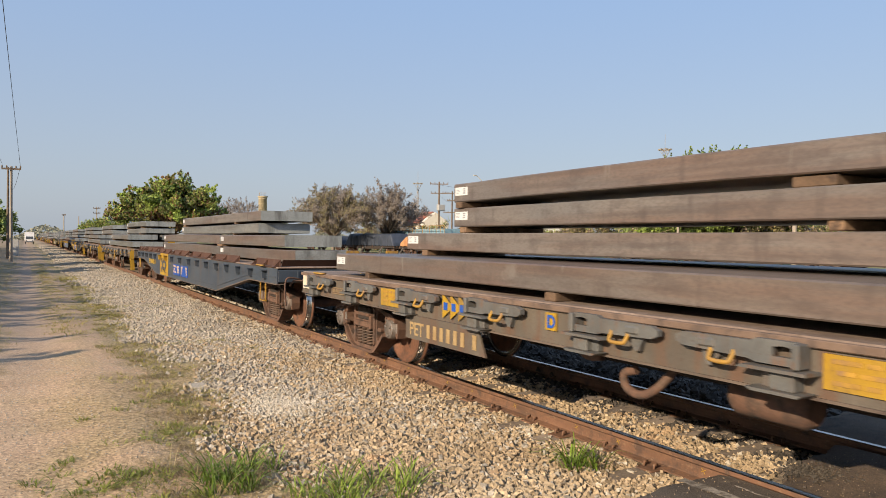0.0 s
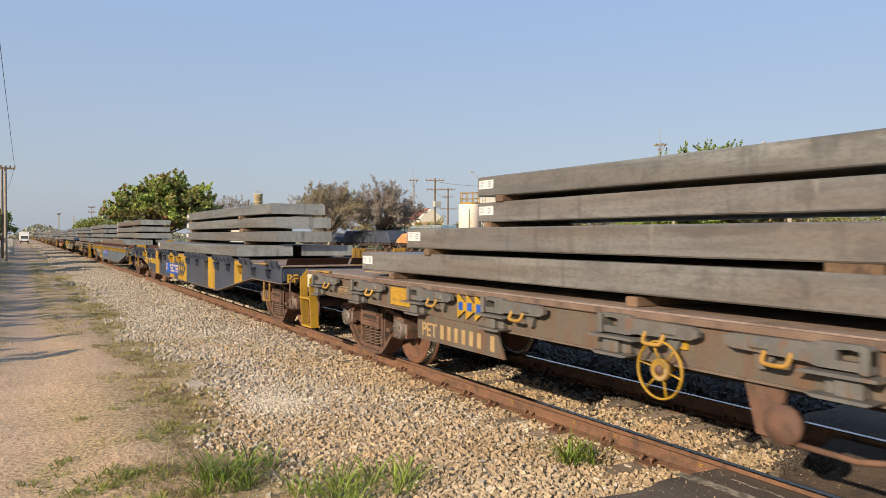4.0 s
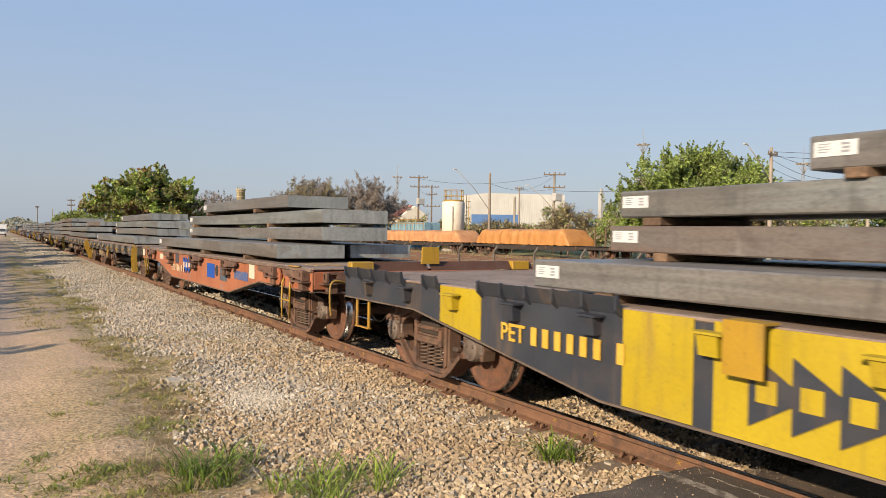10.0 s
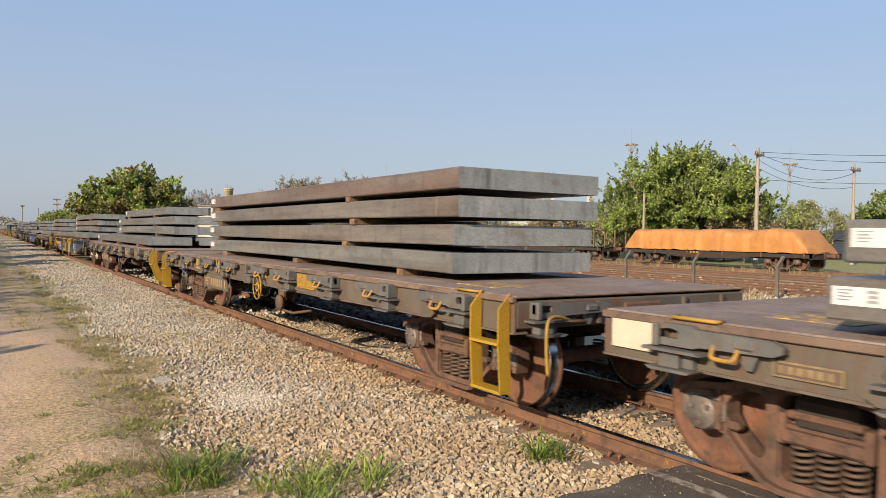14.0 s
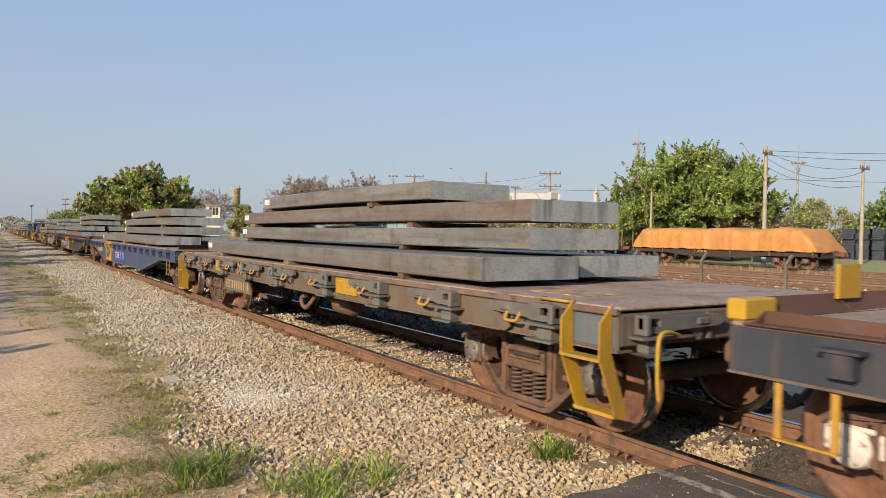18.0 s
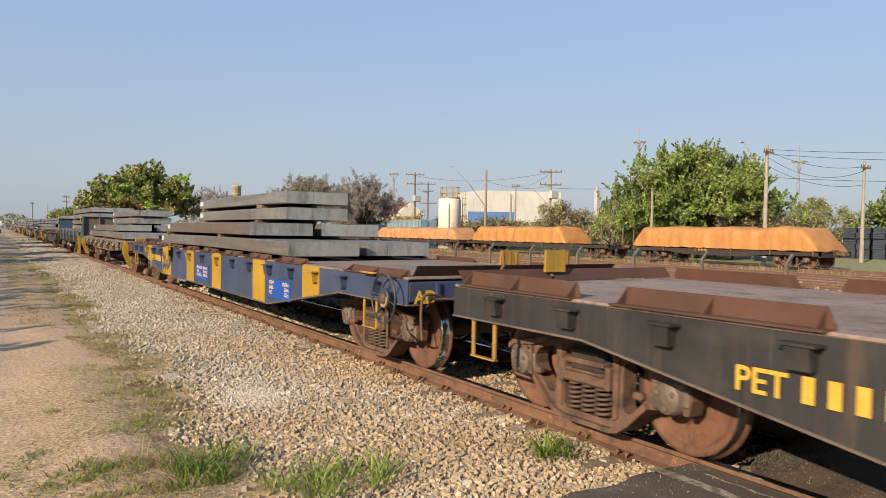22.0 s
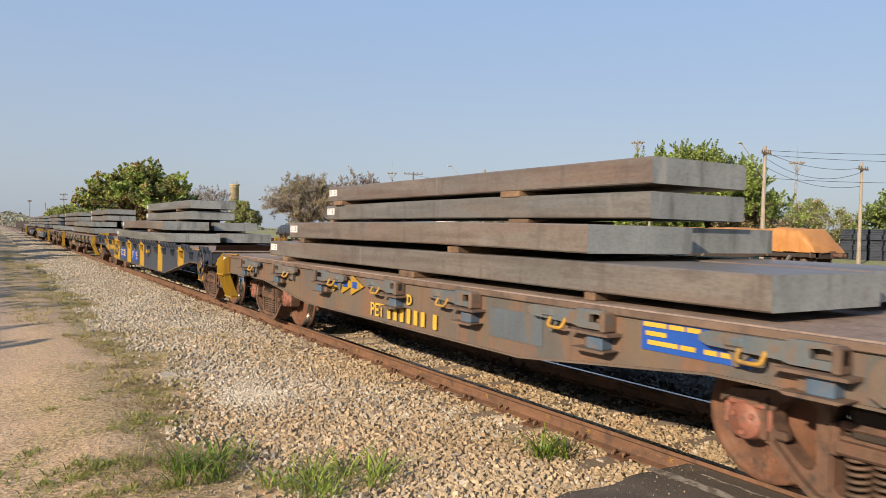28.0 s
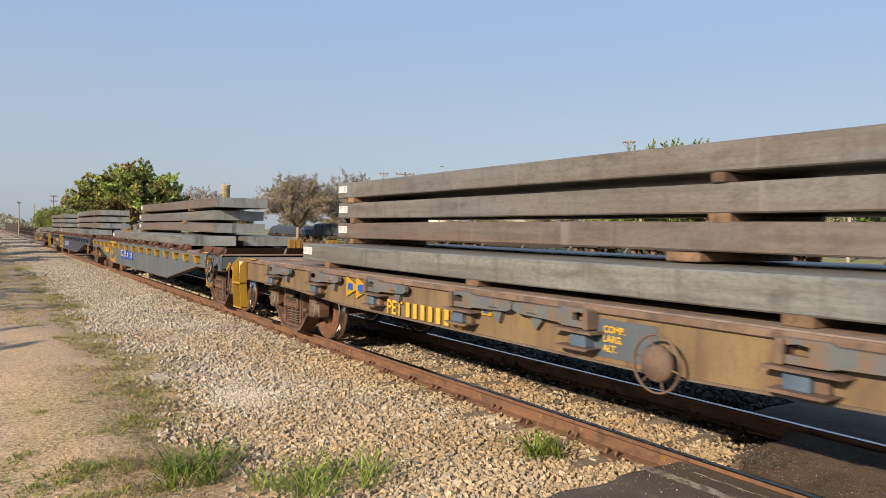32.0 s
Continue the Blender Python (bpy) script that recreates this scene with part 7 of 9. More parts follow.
def quads(name, P, U, V, mat):
    """Small leaf-like faces at P spanned by U and V, as one mesh."""
    n = len(P)
    v = np.stack([P - U - V * 0.2, P + V, P + U - V * 0.2, P - V], 1).reshape(-1, 3)
    me = bpy.data.meshes.new(name)
    me.vertices.add(n * 4)
    me.vertices.foreach_set("co", v.reshape(-1))
    me.loops.add(n * 4)
    me.loops.foreach_set("vertex_index", np.arange(n * 4, dtype=np.int32))
    me.polygons.add(n)
    me.polygons.foreach_set("loop_start", np.arange(0, n * 4, 4, dtype=np.int32))
    me.update(calc_edges=True)
    me.materials.append(M[mat])
    return me


def tree(name, label, at, H, spread, seed, leaves, leaf=0.22, mats=("leaf",), bark="bark", trunk=0.25, low=0.25, twigs=0, upright=0.0, mounds=26, sub=5, plume=0.0, flat=0.45, shoots=0, plume_up=0.5, limbs=0, thin=0.16):
    """A tapered trunk that forks into limbs, with leaf clumps at the limbs' ends."""
    rng = np.random.default_rng(seed)
    t = thing(name, label, "tree", at=at)
    bm = bmesh.new()
    fork = H * low
    tube(bm, [(0, 0, -0.2), (0.05 * H * 0.1, 0.02, fork * 0.5), (0, 0.03, fork)], [trunk, trunk * 0.85, trunk * 0.7], 10)
    tips = []
    for k in range(mounds):
        a = 2 * math.pi * (k + rng.uniform(-0.3, 0.3)) / mounds * 2.6
        u = math.sqrt((k + 0.5) / mounds)
        r = spread * u * rng.uniform(0.75, 1.05) * (0.75 if shoots else 1.0)
        top = H * (1 - flat * u ** 2.0 * (1 - upright)) * rng.uniform(0.82, 1.03)
        zc = fork + (top - fork) * rng.uniform(0.35, 1.0) if u > 0.45 else top * rng.uniform(0.8, 1.0)
        p = np.array([r * math.cos(a), r * math.sin(a), zc])
        tips.append(p)
        mid = p * np.array([0.4, 0.4, 0.0]) + np.array([0, 0, fork + (zc - fork) * 0.55])
        tube(bm, [(0, 0, fork * rng.uniform(0.7, 1.0)), mid, p], [trunk * 0.38, trunk * 0.2, 0.02], 5)
        for q in range(twigs):
            d = rng.normal(size=3) * np.array([1, 1, 0.7])
            d = d / np.linalg.norm(d) * rng.uniform(0.12, 0.26) * spread
            s = mid + (p - mid) * rng.uniform(0.1, 1.0)
            e = s + d + np.array([0, 0, 0.1 * spread * rng.uniform()])
            tube(bm, [s, s + (e - s) * 0.5 + rng.normal(size=3) * 0.08, e], [0.035, 0.022, 0.008], 4)
            tips.append(e)
    if limbs:
        # main limbs fan out from the fork to a lumpy dome
        D = rng.normal(size=(limbs, 3))
        D /= np.linalg.norm(D, axis=1, keepdims=True)
        D[:, 2] = np.abs(D[:, 2]) * np.where(rng.uniform(size=limbs) < 0.86, 1.0, -0.35) + 0.05
        lump = np.array([0.94 + 0.15 * noise.noise((d[0] * 1.5, d[1] * 1.5, d[2] * 1.5 + seed)) for d in D]) * rng.uniform(0.8, 1.08, limbs)
        root = np.array([0, 0, fork + (H - fork) * 0.22])
        ends_ = np.stack([D[:, 0] * lump * spread, D[:, 1] * lump * spread, root[2] + D[:, 2] * lump * (H - root[2])], -1)
        bend = root + (ends_ - root) * 0.5 + np.array([0, 0, 0.06 * H]) + rng.normal(size=(limbs, 3)) * 0.05 * spread
        for e, q in zip(ends_, bend):
            tube(bm, [(0, 0, fork * 0.9), tuple(q), tuple(e)], [trunk * 0.26, trunk * 0.14, 0.012], 4)
    tr = part("trunk", bm, bark, t, "forked trunk and limbs")
    if leaves:
        tips = np.array(tips)
        size = spread / math.sqrt(mounds) * 1.05
        n = leaves
        pick = rng.integers(0, len(tips), n)
        knots = rng.normal(size=(len(tips), sub, 3)) * np.array([1, 1, 0.75]) * size * 0.55
        kn = knots[pick, rng.integers(0, sub, n)]
        P = tips[pick] + kn + rng.normal(size=(n, 3)) * size * 0.26
        if plume:
            # feathery shoots that taper upwards and outwards from each knot
            shoot = np.array([0.35, 0.35, 1.0]) * np.sign(tips[pick] + kn) * np.array([1, 1, 0]) * rng.uniform(0.2, 1.0, (n, 1)) + np.array([0, 0, 1.0])
            run = rng.uniform(0, 1, (n, 1)) ** 1.4
            P = tips[pick] + kn + shoot * run * plume + rng.normal(size=(n, 3)) * size * 0.2 * (1.1 - run)
        if shoots:
            # leafy shoots all through a lumpy dome, each tapering outwards and upwards
            m = shoots
            D = rng.normal(size=(m, 3))
            D /= np.linalg.norm(D, axis=1, keepdims=True)
            D[:, 2] = np.abs(D[:, 2]) * np.where(rng.uniform(size=m) < 0.8, 1, -0.6)
            bulge = np.array([0.88 + 0.28 * noise.noise((d[0] * 1.7, d[1] * 1.7, d[2] * 1.7 + seed)) + 0.12 * noise.noise((d[0] * 5, d[1] * 5, d[2] * 5 + seed)) for d in D])
            r = bulge * rng.uniform(0.12, 1.0, m) ** 0.36
            mid = fork + (H - fork) * 0.36
            half = np.where(D[:, 2] > 0, H - mid, mid - fork * 0.8)
            base = np.stack([D[:, 0] * r * spread, D[:, 1] * r * spread, mid + D[:, 2] * r * half], -1)
            way = D * np.array([1, 1, 0.7]) * (1 - plume_up) + np.array([0, 0, plume_up]) + rng.normal(size=(m, 3)) * 0.25
            way /= np.linalg.norm(way, axis=1, keepdims=True)
            pick = rng.integers(0, m, n)
            run = rng.uniform(0, 1, (n, 1))
            reach = plume * rng.uniform(0.6, 1.2, (m, 1))
            P = base[pick] + way[pick] * (run - 0.5) * reach[pick] + rng.normal(size=(n, 3)) * 0.15 * plume * (1.05 - run)
        if limbs:
            # leafy shoots along the outer part of every limb, each tapering to its tip
            m = shoots
            own = rng.integers(0, limbs, m)
            along = rng.uniform(0.38, 1.0, (m, 1)) ** 0.8
            base = bend[own] * (1 - along) * 2 + ends_[own] * (2 * along - 1)
            base = np.where(along > 0.5, base, root + (bend[own] - root) * along * 2)
            way = D[own] * 0.75 * (1 - plume_up) + np.array([0, 0, plume_up]) + rng.normal(size=(m, 3)) * 0.42
            way /= np.linalg.norm(way, axis=1, keepdims=True)
            reach = plume * rng.uniform(0.5, 1.25, (m, 1))
            pick = np.sort(rng.integers(0, m, n))
            run = rng.uniform(0, 1, (n, 1))
            P = base[pick] + way[pick] * run * reach[pick] + rng.normal(size=(n, 3)) * thin * plume * (1.02 - run)
        P[:, 2] = np.maximum(P[:, 2], fork * 0.55)
        N = rng.normal(size=(n, 3))
        N /= np.linalg.norm(N, axis=1, keepdims=True)
        W = np.cross(N, rng.normal(size=(n, 3)))
        W /= np.linalg.norm(W, axis=1, keepdims=True)
        s = leaf * rng.uniform(0.6, 1.3, (n, 1))
        U, V = W * s * 0.45, np.cross(N, W) * s + np.array([0, 0, upright * leaf * 0.6])
        tone = own[pick] + rng.integers(0, 2, n) if limbs else rng.integers(0, len(mats), n)
        cut = [np.nonzero(tone % len(mats) == q)[0] for q in range(len(mats))]
        for g, mt in zip(cut, mats):
            put("crown", quads("crown", P[g], U[g], V[g], mt), t, label="crown of many small leaves")
    return t


def pole(at, H, label, arms=(), r=0.13, mat="concrete", square=True, lamp=None, cat="utility pole", turn=0.0):
    """A tapering pole with crossarms, insulators and a street lamp where it has one."""
    t = thing("utility_pole", label, cat, at=at)
    t.rotation_euler = (0, 0, radians(turn))
    bm = bmesh.new()
    lathe(bm, [(r, -0.3), (r * 0.62, H)], 8 if square else 12, "z", smooth=False)
    part("post", bm, mat, t)
    for z, w in arms:
        bm = bmesh.new()
        box(bm, -w / 2, w / 2, -0.16, -0.06, z - 0.06, z + 0.06)
        for x in (-w / 2, -w / 4, w / 4, w / 2):
            lathe(bm, [(0.03, z + 0.06), (0.05, z + 0.1), (0.05, z + 0.2), (0.02, z + 0.24)], 8, "z", at=(x * 0.94, -0.11, 0))
        part("crossarm", bm, "bark", t, "crossarm with insulators")
    if lamp:
        z, reach = lamp
        bm = bmesh.new()
        tube(bm, [(0, 0, z), (-reach * 0.5, 0, z + reach * 0.55), (-reach, 0, z + reach * 0.95)], 0.03, 6)
        lm = part("lamp_arm", bm, "concrete", t, "slanting street-lamp arm")
        bm = bmesh.new()
        box(bm, -reach - 0.4, -reach, -0.07, 0.07, z + reach * 0.95 - 0.03, z + reach * 0.95 + 0.08, 0.02)
        part("lamp_head", bm, "white_sheet", lm)
    return t


def cable(a, b, sag, r=0.012, n=14):
    pts = []
    for i in range(n + 1):
        s = i / n
        p = Vector(a).lerp(Vector(b), s)
        pts.append((p.x, p.y, p.z - sag * 4 * s * (1 - s)))
    bm = bmesh.new()
    tube(bm, pts, r, 4)
    return tagged(part("overhead_cable", bm, "cable"), "thin dark overhead cable between poles", "cable", "overhead cables")


def yard():
    for x in (24.6, 27.6, 33.4):
        for s in (-0.836, 0.836):
            tagged(rail(x + s, -40, 260, False, -0.02), "rusty yard rail", "rail", "yard rails", "structure")
    for s in (-0.836, 0.836):
        tagged(rail(39.8 + s, -40, 260, False, -0.02), "rusty yard rail", "rail", "yard rails", "structure")
    bm = bmesh.new()
    for x in (24.6, 27.6, 33.4, 39.8):
        for k in range(90):
            y = 6 + k * 0.62
            box(bm, x - 1.35, x + 1.35, y - 0.11, y + 0.11, -0.29, -0.205)
    tagged(part("yard_sleepers", bm, "sleeper"), "half-buried yard sleepers", "sleepers", kind="stuff")
    # chain-link fence on cranked concrete posts
    ys = [11.05 + 3.38 * k for k in range(14)]

    def post_shape(b):
        box(b, -0.05, 0.05, -0.05, 0.05, -0.7, 0.95, 0.01)
        vs = [b.verts.new(p) for p in ((-0.05, -0.05, 0.94), (0.05, -0.05, 0.94), (0.05, 0.05, 0.94), (-0.05, 0.05, 0.94),
                                       (0.13, -0.15, 1.28), (0.22, -0.15, 1.24), (0.22, -0.06, 1.24), (0.13, -0.06, 1.28))]
        for f in ((0, 1, 5, 4), (1, 2, 6, 5), (2, 3, 7, 6), (3, 0, 4, 7), (4, 5, 6, 7)):
            b.faces.new([vs[q] for q in f])
    fence = thing("chain_link_fence", "chain-link fence on cranked concrete posts beside the yard", "fence", at=(22.4, 0, -0.1))
    for y in ys:
        put("fence_post", shape("fence_post", post_shape, "post_concrete"), fence, (0, y, 0), "cranked concrete fence post")
    bm = bmesh.new()
    y0, y1, step = ys[0], ys[-1], 0.11
    k = 0
    n = int((y1 - y0) / step)
    v, f = [], []
    for i in range(n + 8):
        for d in (1, -1):
            a = y0 + i * step - (8 * step if d > 0 else 0)
            pa, pb = [a, 0.0], [a + d * 8 * step, 1.28]
            if pa[0] < y0 or pb[0] > y1 or pa[0] > y1 or pb[0] < y0:
                continue
            b = len(v)
            v += [(0.06, pa[0] - 0.004, pa[1] - 0.3), (0.06, pa[0] + 0.004, pa[1] - 0.3), (0.06, pb[0] + 0.004, pb[1] - 0.3), (0.06, pb[0] - 0.004, pb[1] - 0.3)]
            f.append((b, b + 1, b + 2, b + 3))
    bm.free()
    put("wire_mesh", rawmesh("wire_mesh", v, f, "wire"), fence, label="thin diamond wire mesh")


def tarp_shape(bm, L, W, H, seed):
    """A tarpaulin drawn over a heap: folds across, dents along, a ragged hem."""
    rng = np.random.default_rng(seed)
    n, k = 150, 22
    grid = []
    for i in range(n + 1):
        s = i / n
        endfall = min(1.0, (s * 13) ** 0.7, ((1 - s) * 17) ** 0.6)
        row = []
        for j in range(k + 1):
            a = math.pi * j / k
            c = math.cos(a)
            x = -W / 2 * np.sign(c) * abs(c) ** 0.35
            z = H * endfall * (math.sin(a) ** 0.3) * (1 - 0.03 * math.sin(s * 22 + seed))
            fold = 0.07 * noise.noise((s * L * 1.1, x * 1.3, seed)) + 0.16 * (0.35 - abs(noise.noise((s * L * 1.3 + z * 0.5, x * 0.4, seed + 4)))) + 0.03 * noise.noise((s * L * 4.5, z * 1.2, seed + 9)) + 0.012 * noise.noise((s * L * 10, z * 3 + x, seed + 2))
            rise = z / max(H, 0.01)
            fold += 0.05 * (abs(math.sin(math.pi * s * L / 2.35 + seed)) ** 0.4 - 0.8) * rise + 0.045 * math.sin(s * L * 5.2 + 3.0 * noise.noise((s * L * 0.7, 0, seed))) * max(0.0, 1 - rise) ** 0.7
            row.append(bm.verts.new((x * (1 + 0.03 * noise.noise((s * 13, z * 2, seed))) + fold * np.sign(x), s * L + 0.1 * noise.noise((z * 2, x, seed)), z + fold * 0.55)))
        grid.append(row)
    for i in range(n):
        for j in range(k):
            fc = bm.faces.new((grid[i][j], grid[i][j + 1], grid[i + 1][j + 1], grid[i + 1][j]))
            fc.smooth = True
    bmesh.ops.recalc_face_normals(bm, faces=bm.faces)


def parked(x, y0, L, cover, H, label, seed, t0=0.25, t1=0.3):
    w = thing("parked_wagon", label, "wagon", "wagons parked in the yard", at=(x, y0, 0))
    bm = bmesh.new()
    for s in (-1, 1):
        plate(bm, side_profile(L, 0.98, 0.72, 0.55, 3.2, 4.8), [], s * 1.5, s * 1.44)
    box(bm, -1.5, 1.5, 0, L, 0.93, 0.98)
    for y in (0.0, L - 0.12):
        box(bm, -1.5, 1.5, y, y + 0.12, 0.66, 0.98)
    part("underframe", bm, "rust_dark", w, "dark rusty underframe")
    for yc in (1.9, L - 1.9):
        for s in (-1, 1):
            fr = put("side_frame", shape("side_frame", frame_shape, "cast"), w, m=pose(s * 1.17, yc, 0, 0, 0, 0 if s < 0 else 180))
            for k in (-1, 1):
                put("axle_cap", shape("axle_cap", cap_shape, "cap"), fr, (-0.06, k * 0.895, WHEEL + 0.01))
            put("spring", shape("spring", spring_shape, "spring"), fr, (-0.045, 0, 0.185))
        for k in (-1, 1):
            for s in (-1, 1):
                put("wheel", shape("wheel", wheel_shape, "wheel", "tread"), w, m=pose(s * 0.836, yc + k * 0.895, WHEEL, 0, 0, 0 if s < 0 else 180))
    for m in (pose(0, 0, 0), pose(0, L, 0, 0, 0, 180)):
        put("coupler", shape("coupler", coupler_shape, "rust"), w, m=m)
    for k in range(6):
        y = 0.4 + (L - 0.8) * k / 5
        bm = bmesh.new()
        box(bm, -1.56, -1.48, y - 0.04, y + 0.04, 0.7, 1.02)
        part("stake", bm, "rust", w)
    bm = bmesh.new()
    for q in range(3):
        plate(bm, [(L * 0.58 - q * 0.24, 0.78), (L * 0.58 - q * 0.24, 0.96), (L * 0.58 - 0.22 - q * 0.24, 0.87)], [], -1.515, -1.505)
    part("emblem", bm, "yellow_dirty" if seed % 2 else "ink", w)
    bm = bmesh.new()
    tarp_shape(bm, L - t0 - t1, 2.9, H, seed)
    tp = part("tarpaulin", bm, cover)
    tagged(tp, f"{'orange' if cover == 'tarp' else 'brown' if cover == 'tarp_brown' else 'dark blue'} tarpaulin drawn over a wagon load", "tarpaulin", "tarpaulins in the yard")
    tp.location = (x, y0 + t0, 0.97)
    return w


yard()
for k in range(5):
    bm = bmesh.new()
    box(bm, -0.05, 0.05, -0.05, 0.05, 0, 1.15 + 0.25 * (k % 2), 0.01)
    ob = tagged(part("stake", bm, "wood"), "pale wooden stake standing in a wagon's edge", "stake", "stakes on the parked wagon")
    ob.location = (39.8 - 1.45 if k % 2 else 39.8 + 1.3, 38.95 + 0.55 * k, 0.98)
parked(39.8, 22.7, 13.9, "tarp", 1.34, "rusty flat wagon under an orange tarpaulin in the yard", 1, 0.2, 0.2)
parked(39.8, 38.6, 19.0, "tarp", 1.3, "long rusty wagon with an orange tarpaulin over half its load", 2, 4.9, 1.1)
parked(39.8, 58.6, 18.6, "tarp_brown", 1.15, "rusty wagon under a faded brown tarpaulin", 3, 0.6, 0.4)
parked(39.8, 78.1, 16.0, "tarp_navy", 1.5, "rusty wagon under a dark blue tarpaulin", 4, 0.5, 0.5)
parked(39.8, 95.1, 16.0, "tarp_navy", 1.2, "rusty wagon under a dark blue tarpaulin", 5, 0.5, 0.5)


# ---------- trees, poles and buildings behind ----------
tree("broad_tree", "large bright green leafy tree behind the yard", (48.7, 39.5, 0), 8.75, 8.2, 3, 150000, 0.12, ("leaf", "leaf_bright", "leaf_dark", "leaf", "leaf_bright", "leaf_dark"), trunk=0.3, low=0.1, upright=0.2, mounds=12, sub=4, plume=1.35, shoots=2800, plume_up=0.52, limbs=170, thin=0.11)
tree("broad_tree", "spreading green tree with reddish tips behind the line", (16.2, 99.0, 0), 9.5, 8.1, 12, 62000, 0.2, ("leaf_bright", "leaf_bright", "leaf", "leaf_dry", "leaf_bright", "leaf_red"), trunk=0.35, low=0.22, mounds=12, sub=4, flat=0.4, plume=1.1, shoots=1300, plume_up=0.3, limbs=130, thin=0.17)
tree("bare_tree", "nearly bare brown-grey tree with dense twigs", (34.6, 88.8, 0), 8.7, 6.2, 21, 62000, 0.09, ("twig", "twig", "leaf_dry"), "bark_pale", 0.25, 0.25, 3, mounds=14, shoots=2400, plume=0.8, plume_up=0.25, limbs=150, thin=0.2)
tree("bare_tree", "nearly bare brown-grey tree with open twigs", (41.0, 85.9, 0), 9.1, 5.9, 22, 42000, 0.09, ("twig",), "bark_pale", 0.25, 0.25, 3, mounds=14, shoots=1600, plume=0.8, plume_up=0.3, limbs=110, thin=0.2)
tree("bare_tree", "nearly bare tree beside the water tower", (28.0, 112.0, 0), 8.0, 4.4, 24, 16000, 0.08, ("twig",), "bark_pale", 0.2, 0.3, 8, mounds=20, shoots=300, plume=0.9, plume_up=0.3)
tree("small_tree", "round olive-green small tree", (26.5, 89.0, 0), 5.6, 2.3, 25, 9000, 0.14, ("leaf_dry", "leaf"), trunk=0.15, low=0.2, mounds=20)
tree("small_tree", "olive bush with dry blossom at the yard's edge", (64.6, 38.4, 0), 5.6, 4.2, 31, 14000, 0.13, ("leaf", "flower", "leaf_dry", "leaf"), trunk=0.18, low=0.15, mounds=26)
tree("small_tree", "green tree at the yard's edge", (65.0, 31.0, 0), 6.2, 4.0, 32, 10000, 0.17, ("leaf", "leaf_dark"), trunk=0.2, low=0.2, mounds=24)
tree("small_tree", "bright green tree at the yard's edge", (62.0, 24.0, 0), 5.0, 3.5, 33, 8000, 0.17, ("leaf_bright", "leaf"), trunk=0.2, low=0.2, mounds=22)
for k in range(26):
    y = 34 + k * 3.1
    x = 45.5 + (k % 3) * 1.7 + (0 if k > 3 else 3) + (3.5 if 68 < y < 93 else 0)
    h = (3.7 if y < 44 else 4.8 if y < 57 else 3.0 if y < 75 else 3.6) + 0.4 * math.sin(k * 1.7)
    tree("shrub", "dusty olive shrub along the yard's back edge", (x + 0.12 * k, y, 0), h, 3.3, 50 + k, 5200, 0.14, (("leaf_dry", "leaf_brown"), ("leaf_dry", "flower", "leaf"), ("leaf_dry", "leaf_dark"))[k % 3], "bark", 0.1, 0.12, mounds=16)
for k, (x, y, h, r) in enumerate(((8.9, 129.0, 4.5, 2.1), (10.6, 127.0, 5.2, 2.6), (12.6, 122.0, 4.5, 2.6), (15.0, 118.0, 3.8, 2.6))):
    tree("shrub", "feathery olive-green bush beyond the line", (x, y, 0), h, r, 80 + k, 9000, 0.13, ("leaf", "leaf_dry", "leaf_bright"), "bark", 0.1, 0.1, mounds=12, sub=4, plume=0.8, shoots=400, plume_up=0.6)

pole((45.45, 30.97, 0), 8.1, "tall tapering concrete pole with cables and a lamp arm", ((7.6, 1.0),), 0.17, lamp=(5.6, 2.6))
pole((37.06 * 1.12, 33.56 * 1.12, 0), 5.2, "short pole with a slanting street-lamp arm", (), 0.12, lamp=(4.2, 1.8))
pole((52.89, 28.33, 0), 7.3, "concrete pole with cables at the yard's edge", ((6.8, 1.2),), 0.15)
pole((46.85, 82.64, 0), 9.4, "wooden pole with two crossarms and a transformer", ((9.1, 2.4), (7.9, 2.2)), 0.16, "bark", False, turn=-30)
pole((55.97, 94.7, 0), 9.2, "wooden pole with crossarms", ((8.9, 2.2), (7.8, 1.6), (6.0, 2.6)), 0.15, "bark", False, turn=-30)
pole((34.54 * 1.28, 49.06 * 1.28, 0), 8.3, "plain tall pole with two lamp arms", (), 0.17, "bark_pale", False, lamp=(4.4, 4.2))
pole((54.75, 71.43, 0), 7.8, "slim pole with a small crossarm", ((7.5, 1.0),), 0.13, turn=-30)
pole((48.38, 57.31, 0), 8.3, "pole with two crossarms, a transformer and a lamp arm", ((8.0, 2.2), (6.7, 2.2)), 0.17, turn=-35, lamp=(4.4, 2.6))
for x, y, z in ((46.85, 82.64, 5.6), (48.38, 57.31, 5.3)):
    bm = bmesh.new()
    box(bm, -0.5, 0.5, -0.75, -0.2, 0, 0.8, 0.06)
    ob = tagged(part("transformer", bm, "white_sheet"), "pale grey pole transformer", "transformer", "pole transformers")
    ob.location = (x, y, z)
pole((6.04, 149.88, 0), 5.7, "slim pole along the far line", ((5.5, 0.6),), 0.12)
pole((11.44, 149.56, 0), 7.2, "utility pole along the far line", ((6.9, 1.2), (6.0, 1.2)), 0.14)
pole((8.6, 152.0, 0), 5.4, "short utility pole along the far line", (), 0.12)
pole((-0.91, 60.0, -0.2), 6.8, "weathered concrete pole beside the lane", ((6.6, 1.2),), 0.12)
pole((-1.22, 66.0, -0.2), 7.2, "brown wooden pole beside the lane", (), 0.11, "bark", False)
pole((-1.4, 96.0, -0.2), 7.2, "utility pole farther along the lane", (), 0.11)
cable((-0.36, 60.0, 6.65), (-0.75, 18.0, 9.8), 0.15)
